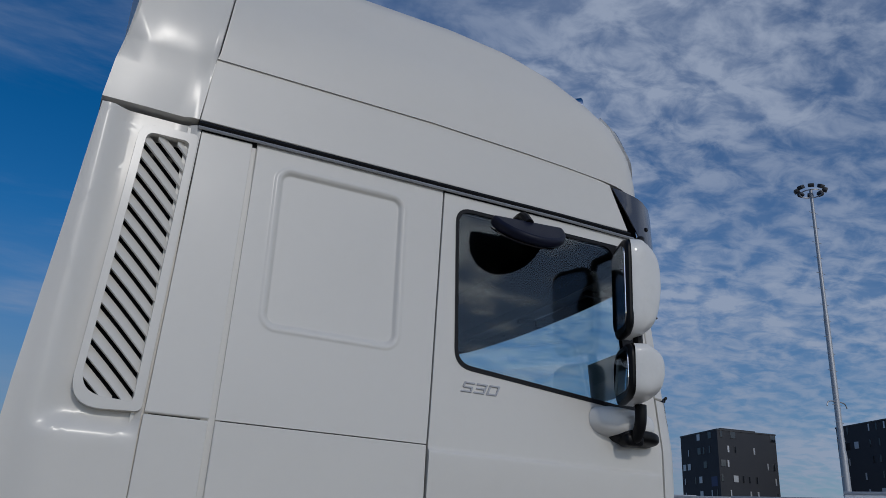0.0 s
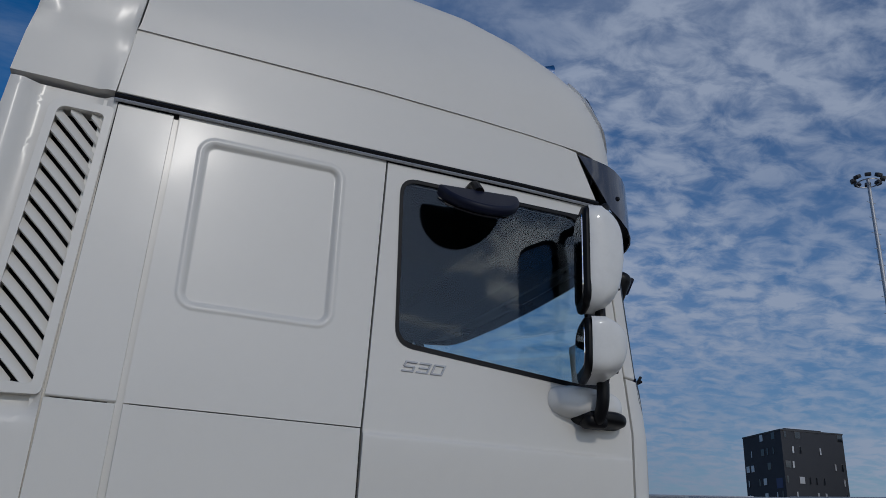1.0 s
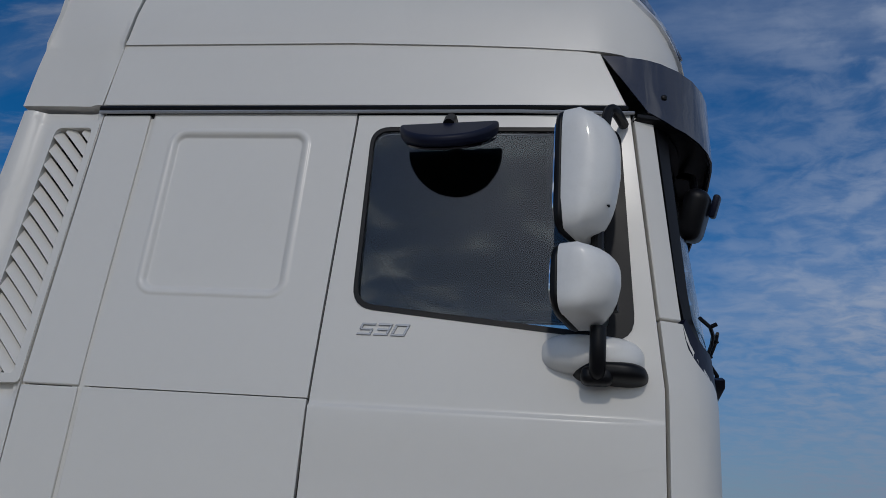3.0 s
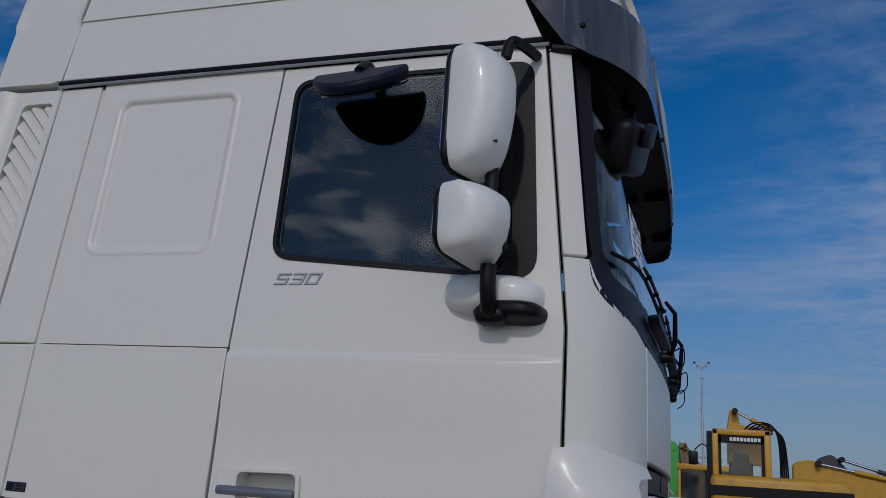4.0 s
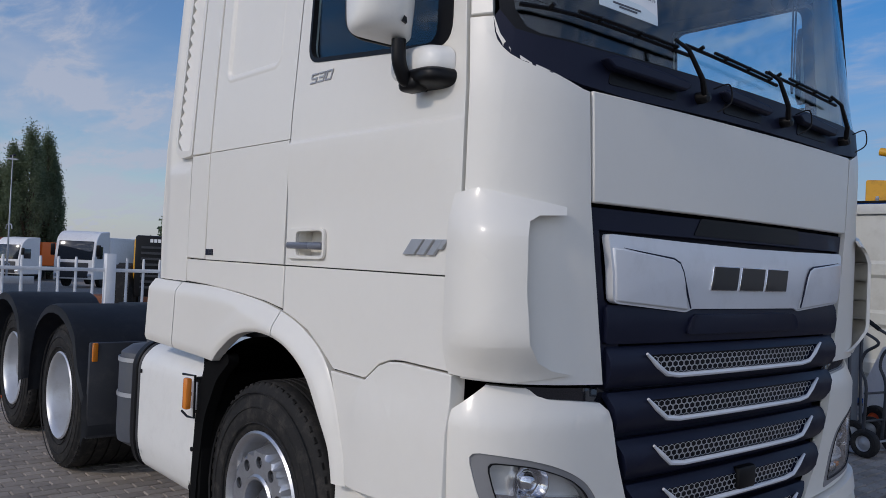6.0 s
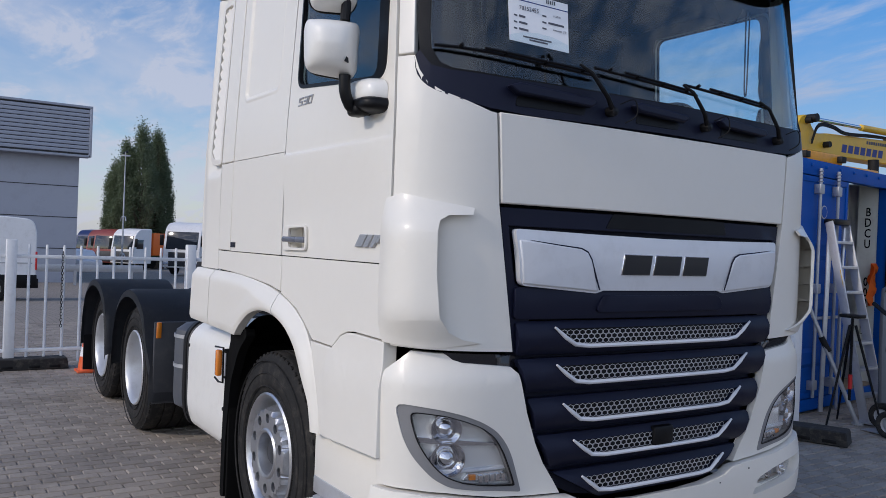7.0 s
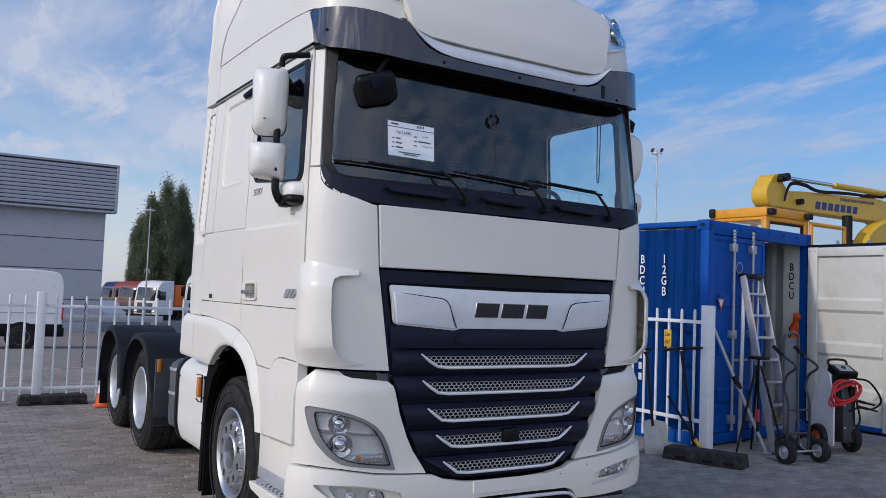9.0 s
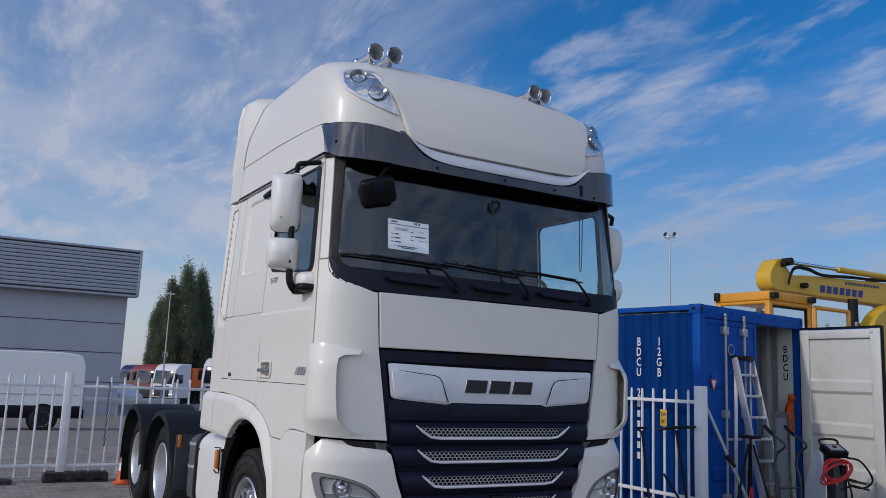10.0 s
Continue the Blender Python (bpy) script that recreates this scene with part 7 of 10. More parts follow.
for y, inward in ((0.03, 1), (CW - 0.03, -1)):
    prof = [(-0.11 - u, y + inward * d) for u, d in corrugated(CL - 0.22, 0.278, 0.036, 0)]
    bm = bmesh.new()
    lo = [bm.verts.new((x, yy, 0.14)) for x, yy in prof]
    hi = [bm.verts.new((x, yy, CH - 0.10)) for x, yy in prof]
    for k in range(len(prof) - 1):
        bm.faces.new((lo[k], lo[k + 1], hi[k + 1], hi[k]))
    bmesh.ops.solidify(bm, geom=bm.faces, thickness=0.004)
    part("side_wall", bm, BLUE, cont, smooth=20)
    bm = bmesh.new()
    lo = [bm.verts.new((x, yy + inward * 0.010, 0.15)) for x, yy in prof]
    hi = [bm.verts.new((x, yy + inward * 0.010, CH - 0.09)) for x, yy in prof]
    for k in range(len(prof) - 1):
        bm.faces.new((lo[k], lo[k + 1], hi[k + 1], hi[k]))
    bmesh.ops.solidify(bm, geom=bm.faces, thickness=0.003)
    part("inner_lining", bm, CREAM, cont, smooth=20)
    part("inner_post", boxes(((-0.34, min(y + inward * 0.05, y + inward * 0.062), 0.15), (-0.10, max(y + inward * 0.05, y + inward * 0.062), CH - 0.1))), CREAM, cont)
part("ceiling_sheet", boxes(((-CL + 0.06, 0.05, CH - 0.056), (-0.06, CW - 0.05, CH - 0.048))), CREAM, cont)
part("roof_sheet", boxes(((-CL + 0.05, 0.04, CH - 0.045), (-0.05, CW - 0.04, CH - 0.03))), BLUE, cont)
part("floor_sheet", boxes(((-CL + 0.05, 0.05, 0.12), (-0.05, CW - 0.05, 0.16))), PLYWOOD, cont)
part("rear_wall", boxes(((-CL + 0.03, 0.1, 0.12), (-CL + 0.06, CW - 0.1, CH - 0.1))), CREAM, cont)
part("top_rail", boxes(((-0.09, 0.1, CH - 0.163), (-0.004, CW - 0.1, CH - 0.004)), ((-CL + 0.1, 0.002, CH - 0.075), (-0.15, 0.06, CH - 0.01)), r=0.006), BLUE, cont)
part("bottom_rail", boxes(((-0.10, 0.1, 0.03), (-0.004, CW - 0.1, 0.15)), ((-CL + 0.1, 0.004, 0.0), (-0.15, 0.06, 0.15)), r=0.006), BLUE, cont)
for k in range(6):
    part("rail_boss", boxes(((-0.004, 0.33 + 0.34 * k, CH - 0.075), (0.012, 0.37 + 0.34 * k, CH - 0.045)), r=0.004), BLUE, cont)


def container_door(m, blue_out):
    """A door leaf in its own frame: u along the width, x out of the container."""
    d = thing("container_door", m)
    d.parent = cont
    d["label"] = "blue container door, closed, with lock rods" if blue_out else "container door swung open, its pale inside with pressed ribs"
    w, h = 1.155, 2.30
    part("leaf", boxes(((-0.035, 0, 0.16), (0.0, w, 0.16 + h))), BLUE, d)
    part("leaf_inside", boxes(((-0.040, 0.04, 0.20), (-0.0355, w - 0.04, 0.12 + h))), CREAM, d)
    part("leaf_frame", boxes(((-0.045, 0, 0.16), (0.012, 0.05, 0.16 + h)), ((-0.045, w - 0.05, 0.16), (0.012, w, 0.16 + h)), ((-0.045, 0.05, 0.16), (0.012, w - 0.05, 0.22)), ((-0.045, 0.05, 0.10 + h), (0.012, w - 0.05, 0.16 + h)), r=0.004), BLUE, d)
    part("inner_post", boxes(((-0.075, 0.0, 0.17), (-0.046, 0.13, 0.15 + h)), ((-0.075, 1.02, 0.17), (-0.046, w, 0.15 + h)), ((-0.075, 0.13, 2.33), (-0.046, 1.02, 2.445)), r=0.004), CREAM, d)
    part("seal", boxes(((-0.060, -0.022, 0.14), (-0.02, 0.0, 0.18 + h)), ((-0.060, w, 0.14), (-0.02, w + 0.022, 0.18 + h)), ((-0.060, 0, 0.16 + h), (-0.02, w, 0.185 + h)), ((-0.060, 0, 0.13), (-0.02, w, 0.16))), BLACK, d)
    for z in (0.58, 1.14, 1.70):
        for sgn, base, out in ((1, 0.0, 0.022), (-1, -0.041, -0.07)):
            mat = BLUE if sgn > 0 else CREAM
            bm = bmesh.new()
            pr = [(base, z - 0.10), (out, z - 0.06), (out, z + 0.06), (base, z + 0.10)]
            lo = [bm.verts.new((x, 0.135, zz)) for x, zz in pr]
            hi = [bm.verts.new((x, 1.015, zz)) for x, zz in pr]
            for k in range(4):
                bm.faces.new((lo[k], lo[(k + 1) % 4], hi[(k + 1) % 4], hi[k]))
            bm.faces.new(lo)
            bm.faces.new(hi[::-1])
            bmesh.ops.recalc_face_normals(bm, faces=bm.faces)
            part("pressed_rib", bm, mat, d, smooth=0)
    for y in (0.10, 0.13, 1.05, 1.12):
        for z in (2.40, 0.24):
            part("rivet", moved(lathe([(0.001, -0.008), (0.009, -0.006), (0.011, 0.0)], 8, "x"), Matrix.Translation((-0.075, y, z))), STEEL, d)
    for y in (0.391, 0.812):
        rod = part("lock_rod", tube([(0.05, y, 0.17), (0.05, y, 2.545)], 0.017, 10), STEEL, d, "galvanised lock rod")
        for z in (0.30, 1.30, 2.33):
            part("rod_bracket", boxes(((0.0, y - 0.045, z - 0.05), (0.075, y + 0.045, z + 0.05)), r=0.008), STEEL, rod)
        for k in range(4):
            part("rod_cam", moved(lathe([(0.018, 0), (0.026, 0.01), (0.018, 0.02)], 12, "z"), Matrix.Translation((0.05, y, 2.40 + 0.035 * k))), STEEL, rod)
        part("rod_handle", boxes(((0.05, y, 0.98), (0.075, y + 0.30, 1.01)), r=0.006), STEEL, rod)
    return d


container_door(Matrix.Translation((-0.02, 0.105, 0)), True)
swing = container_door(Matrix.Translation((0.03, CW - 0.06, 0)), False)
swing.matrix_basis = Matrix.Translation((1.19, CW - 0.25, 0)) @ pose(0, 0, 0, 0, 0, 82)


def vertical(text, m, size, gap, material, parent):
    for k, ch in enumerate(text):
        if ch != " ":
            words("stencil_letter", ch, size, 0.001, m @ Matrix.Translation((0, -k * gap, 0)), material, parent, squeeze=0.74, bold=0.002)


side_m = Matrix.Translation((-0.62, 0.022, 2.17)) @ TX
vertical("BDCU 2", side_m @ Matrix.Translation((-0.32, 0, 0)), 0.15, 0.131, FENCE, cont)
for k in range(6):
    part("code_bar", boxes(((-0.965, 0.018, 1.34 - k * 0.131), (-0.915, 0.022, 1.425 - k * 0.131))), FENCE, cont)
vertical("12GB", side_m, 0.15, 0.131, FENCE, cont)
in_m = Matrix.Translation((-0.22, CW - 0.095, 2.19)) @ pose(0, 0, 0, 90, 0, 0)
vertical("BDCU", in_m, 0.145, 0.128, BLACK, cont)
vertical("0029", in_m @ Matrix.Translation((0, -0.84, 0)), 0.145, 0.128, BLACK, cont)
vertical("0", in_m @ Matrix.Translation((0, -1.40, 0)), 0.125, 0.128, BLACK, cont)
part("digit_frame", boxes(((-0.265, CW - 0.096, 0.725), (-0.257, CW - 0.092, 0.855)), ((-0.183, CW - 0.096, 0.725), (-0.175, CW - 0.092, 0.855)), ((-0.265, CW - 0.0965, 0.725), (-0.175, CW - 0.0925, 0.733)), ((-0.265, CW - 0.0965, 0.847), (-0.175, CW - 0.0925, 0.855))), BLACK, cont)
part("round_mark", prism(disc_outline(0.070, 24, 0.66, 2.10), -0.0, 0.004, "yz"), STEEL, cont, "faint round stamp")
part("round_mark_core", prism(disc_outline(0.058, 24, 0.66, 2.10), 0.0, 0.006, "yz"), BLUE, cont)
part("warning_triangle", prism([(0.20, 1.72), (0.34, 1.72), (0.27, 1.57)], 0.0, 0.005, "yz"), RED, cont, "small red and white triangle sticker")
part("triangle_core", prism([(0.225, 1.705), (0.315, 1.705), (0.27, 1.61)], 0.0, 0.007, "yz"), FENCE, cont)

# ---- things by the container ----
lad = thing("step_ladder", pose(-2.42, 5.38, 0, 0, 0, 3) @ Matrix.Diagonal((1, 0.70, 1, 1)), "aluminium step ladder leaning on the container door", "ladder")
for y in (-0.24, 0.24):
    part("stile", bar((0.46, y * 1.12, 0.0), (0.0, y * 0.95, 2.0), 0.03, 0.09, 0.006), ALU, lad)
for k in range(7):
    z = 0.26 + k * 0.255
    x = 0.46 * (1 - z / 2.0)
    part("tread", boxes(((x - 0.05, -0.25 + 0.01 * k * 0.4, z - 0.018), (x + 0.05, 0.25 - 0.01 * k * 0.4, z + 0.012)), r=0.006), ALU, lad)
part("top_cap", boxes(((-0.06, -0.24, 1.97), (0.06, 0.24, 2.03)), r=0.02), BLACK, lad)
part("label_plate", moved(box(bmesh.new(), (-0.004, -0.02, -0.09), (0.004, 0.02, 0.09), 0.003), Matrix.Translation((0.165, -0.24, 1.42)) @ pose(0, 0, 0, 0, -13, 0)), YELLOW2, lad, "yellow label")
for y in (-0.22, 0.22):
    part("rear_leg", bar((-0.02, y, 0.02), (0.0, y * 0.9, 1.95), 0.025, 0.05, 0.005), ALU, lad)
lean = thing("prop_pole", pose(-2.05, 4.78, 0), "slim galvanised prop pole leaning beside the fence", "pole")
part("pole", tube([(0.10, 0.30, 0.0), (-0.12, 0.06, 0.75), (-0.34, -0.18, 1.52)], [0.022, 0.022, 0.016], 10), STEEL, lean)
part("pole_collar", tube([(-0.10, 0.09, 0.70), (-0.15, 0.03, 0.84)], 0.03, 10), CHASSIS, lean)
part("pole_foot", tube([(0.10, 0.30, 0.0), (0.10, 0.30, 0.015)], 0.055, 12), STEEL, lean)
tri = thing("tripod", pose(-1.95, 4.92, 0), "black folding tripod with a red collar", "tripod")
for a in (20, 140, 260):
    part("tripod_leg", tube([(0.30 * math.cos(radians(a)), 0.30 * math.sin(radians(a)), 0.0), (0.03 * math.cos(radians(a)), 0.03 * math.sin(radians(a)), 0.98)], [0.010, 0.014], 8), BLACK, tri)
part("centre_column", tube([(0, 0, 0.25), (0, 0, 1.06)], 0.014, 8), BLACK, tri)
part("tripod_head", boxes(((-0.10, -0.07, 1.05), (0.10, 0.07, 1.085)), r=0.012), BLACK, tri)
part("red_collar", tube([(0, 0, 0.36), (0, 0, 0.50)], 0.020, 10), RED, tri)


def shovel(m, label, wood, blade):
    s = thing("shovel", m, label, "shovel", "tools at the fence")
    part("shaft", tube([(0, 0, 0.30), (0, 0, 1.12)], 0.017, 8), wood, s)
    part("grip", tube([(0, -0.06, 1.15), (0, 0.06, 1.15)], 0.015, 8), wood, s)
    part("grip_fork", tube([(0, -0.05, 1.15), (0, 0, 1.06), (0, 0.05, 1.15)], 0.010, 6), wood, s)
    bm = sheet(soft([(-0.14, 0.0), (0.14, 0.0), (0.135, 0.34), (0.04, 0.37), (-0.04, 0.37), (-0.135, 0.34)], 0.02), lambda u, v: Vector((0.06 * (u / 0.14) ** 2, u, v)), (), 0.003, 0.07, center=(-1, 0, None))
    part("blade", bm, blade, s)
    return s


shovel(pose(-2.38, 3.78, 0.0, 0, -14, -20), "pale-bladed shovel with a dark shaft leaning on the fence", CHASSIS, SPADE)
rake = thing("crowbar", pose(-2.2, 4.1, 0.0), "black steel bar with a yellow sleeve leaning on the fence", "tool", "tools at the fence")
part("bar_shaft", tube([(0.22, 0.02, 0.02), (-0.20, -0.12, 0.62)], 0.014, 8), BLACK, rake)
part("bar_sleeve", tube([(0.20, 0.014, 0.05), (0.10, -0.02, 0.19)], 0.021, 8), YELLOW2, rake)
pick = thing("pickaxe", pose(-2.52, 4.36, 0.0), "dark pickaxe hooked on the fence rail", "tool", "tools at the fence")
part("pick_handle", tube([(0.12, 0.05, 0.02), (0.0, -0.05, 1.10)], 0.016, 8), CHASSIS, pick)
part("pick_head", tube(bend([(-0.30, -0.05, 1.08), (-0.1, -0.05, 1.12), (0.1, -0.05, 1.14), (0.30, -0.05, 1.16)], 4), [0.008] + [0.018] * 11 + [0.010], 8), CHASSIS, pick)
tag = thing("yellow_sign", pose(-2.80, 4.39, 1.23), "small yellow sign plate on the fence", "sign")
part("plate", boxes(((-0.055, -0.004, -0.10), (0.055, 0.0, 0.10)), r=0.002), YELLOW2, tag)
for text, z in (("2.6m", 0.045), ("8'6\"", -0.045)):
    words("sign_text", text, 0.062, 0.001, Matrix.Translation((0, -0.0055, z)) @ TX, BLACK, tag, squeeze=0.7)


def small_wheel(parent, m, r, hub):
    w = part("tyre", moved(lathe([(r * 0.55, -0.035), (r * 0.75, -0.045), (r * 0.95, -0.038), (r, -0.02), (r, 0.02), (r * 0.95, 0.038), (r * 0.75, 0.045), (r * 0.55, 0.035)], 26), m), RUBBER, parent)
    part("wheel_hub", moved(lathe([(0.001, -0.03), (0.03, -0.032), (0.035, -0.015), (r * 0.5, -0.012), (r * 0.57, -0.03), (r * 0.57, 0.03), (r * 0.5, 0.012), (0.001, 0.03)], 20), m), hub, w)
    return w


def hand_truck(m, label):
    h = thing("hand_truck", m, label, "hand truck", "hand trucks")
    for y in (-0.15, 0.15):
        part("frame_tube", tube(bend([(0.02, y, 0.12), (0.0, y, 0.60), (0.06, y, 0.78), (0.02, y, 0.92), (-0.10, y, 1.02), (0.08, y, 1.12), (0.20, y, 1.20)], 5), 0.014, 8), DARKGREY, h)
        part("grip", tube([(0.08, y, 1.12), (0.22, y, 1.21)], 0.021, 8), BLACK, h)
        small_wheel(h, Matrix.Translation((-0.06, y * 1.55, 0.125)), 0.125, STEEL)
    for z in (0.30, 0.55):
        part("cross_bar", tube([(0.012, -0.15, z), (0.012, 0.15, z)], 0.011, 8), DARKGREY, h)
    part("axle", tube([(-0.06, -0.23, 0.125), (-0.06, 0.23, 0.125)], 0.011, 8), STEEL, h)
    part("toe_plate", boxes(((0.02, -0.2, 0.01), (0.26, 0.2, 0.02)), r=0.003), STEEL, h)
    return h


hand_truck(pose(-1.48, 4.98, 0, 0, 0, 170), "grey tubular hand truck with black grips")
tall = thing("sack_barrow", pose(-1.78, 5.29, 0, 0, 0, 180) @ Matrix.Diagonal((1, 0.78, 0.97, 1)), "tall dark grey sack barrow with pneumatic tyres", "hand truck", "hand trucks")
for y in (-0.16, 0.16):
    part("frame_tube", tube(bend([(0.0, y, 0.10), (0.02, y, 0.7), (0.02, y, 1.30), (0.02, y * 0.7, 1.38), (0.02, 0, 1.40)], 5), 0.017, 8), TANKGREY, tall)
    small_wheel(tall, Matrix.Translation((-0.06, y * 1.5, 0.13)), 0.13, STEEL)
part("back_sheet", boxes(((0.03, -0.14, 0.15), (0.04, 0.14, 1.34)), r=0.004), BARROWGREY, tall)
part("toe_plate", boxes(((0.02, -0.2, 0.01), (0.25, 0.2, 0.02)), r=0.003), STEEL, tall)
jump = thing("jump_starter", pose(-1.62, 5.95, 0, 0, 0, -25), "wheeled jump starter with coiled red cables", "jump starter")
part("casing", prism(soft([(-0.12, 0.12), (0.14, 0.14), (0.12, 0.62), (0.02, 0.90), (-0.10, 0.90), (-0.13, 0.62)], 0.04, 4), -0.05, 0.09), DARKGREY, jump, "dark sheet-metal casing", bevel=0.015)
part("side_shield", prism(soft([(-0.30, 0.10), (0.16, 0.10), (0.16, 0.66), (0.06, 0.92), (-0.06, 0.92), (-0.30, 0.50)], 0.03, 3), -0.185, -0.170), FENCE, jump, "white plastic side shield", bevel=0.003)
for y, z in ((-0.03, 0.30), (0.09, 0.30), (-0.03, 0.55)):
    part("side_bolt", boxes(((0.125, y - 0.01, z), (0.138, y + 0.01, z + 0.02))), STEEL, jump)
head = part("control_head", moved(box(bmesh.new(), (-0.10, -0.13, 0.0), (0.11, 0.13, 0.09), 0.02, 3), Matrix.Translation((-0.03, 0.03, 0.89)) @ pose(0, 0, 0, 0, 22, 0)), BLACK, jump, "black control head with a pale dial")
part("dial_plate", moved(boxes(((-0.06, -0.08, 0.0905), (0.08, 0.08, 0.094))), Matrix.Translation((-0.03, 0.03, 0.89)) @ pose(0, 0, 0, 0, 22, 0)), STEEL, head)
part("dial", moved(lathe([(0.001, 0.103), (0.026, 0.102), (0.030, 0.094)], 16, "z"), Matrix.Translation((-0.03, 0.03, 0.89)) @ pose(0, 0, 0, 0, 22, 0)), BLACK, head)
part("head_grip", moved(tube(bend([(-0.06, -0.10, 0.08), (-0.10, -0.10, 0.16), (-0.10, 0.10, 0.16), (-0.06, 0.10, 0.08)], 5), 0.014, 8), Matrix.Translation((-0.03, 0.03, 0.89))), BLACK, head)
for k in range(5):
    ring = [(0.155 + 0.010 * (k % 3) + 0.02 * math.sin(i * 0.63), -0.06 + 0.025 * (k % 2) + (0.145 + 0.012 * k) * math.cos(2 * math.pi * i / 24), 0.73 - 0.012 * k + (0.115 + 0.012 * (k % 3)) * math.sin(2 * math.pi * i / 24 + 0.2 * k)) for i in range(25)]
    part("red_cable", tube(ring, 0.0115, 8, False), RED, jump)
part("black_cable", tube(bend([(0.08, 0.14, 0.86), (0.06, 0.32, 0.82), (0.06, 0.46, 0.62), (0.08, 0.34, 0.52), (0.12, 0.16, 0.54), (0.14, 0.02, 0.50)], 6), 0.012, 8), BLACK, jump)
part("black_cable", tube(bend([(0.14, 0.10, 0.62), (0.15, 0.14, 0.40), (0.14, 0.06, 0.24), (0.12, 0.12, 0.12)], 6), 0.011, 8), BLACK, jump)
for yy, zz, rr in ((0.20, 0.60, 60), (0.24, 0.53, 80)):
    part("clamp", moved(boxes(((-0.11, -0.018, -0.016), (0.02, 0.018, 0.016)), ((0.0, -0.028, -0.010), (0.12, -0.012, 0.010)), ((0.0, 0.012, -0.010), (0.12, 0.028, 0.010)), r=0.006), Matrix.Translation((0.12, yy, zz)) @ pose(0, 0, 0, 0, 12, rr)), BLACK, jump, "black battery clamp")
part("back_box", boxes(((-0.12, 0.04, 0.12), (0.13, 0.11, 0.78)), r=0.03), BLACK, jump)
for y in (-0.20, 0.20):
    small_wheel(jump, Matrix.Translation((-0.10, y, 0.16)), 0.16, CONE)


def cloth(m, name, mat, label, w, h):
    bm = bmesh.new()
    nx, nz = 8, 10
    g = [[bm.verts.new((0.03 * math.sin(i * 1.9 + j * 0.7) + 0.015 * math.sin(j * 1.3), (i / nx - 0.5) * w * (0.55 + 0.45 * j / nz), -h * j / nz)) for j in range(nz + 1)] for i in range(nx + 1)]
    for i in range(nx):
        for j in range(nz):
            bm.faces.new((g[i][j], g[i + 1][j], g[i + 1][j + 1], g[i][j + 1]))
    bmesh.ops.solidify(bm, geom=bm.faces, thickness=0.012)
    ob = part(name, bm, mat, None, smooth=60)
    ob.matrix_world = m
    return tagged(ob, label, "clothing")


cloth(CM @ pose(-0.10, CW - 0.20, 1.58, 0, 0, 10), "work_jacket", HIVIS, "orange work jacket hung inside the container", 0.34, 0.50)
cloth(CM @ pose(-0.25, 1.36, 1.20, 0, 0, 10), "safety_vest", LIME, "lime safety vest hung behind the ladder", 0.2, 0.5)

# ---- machines ----


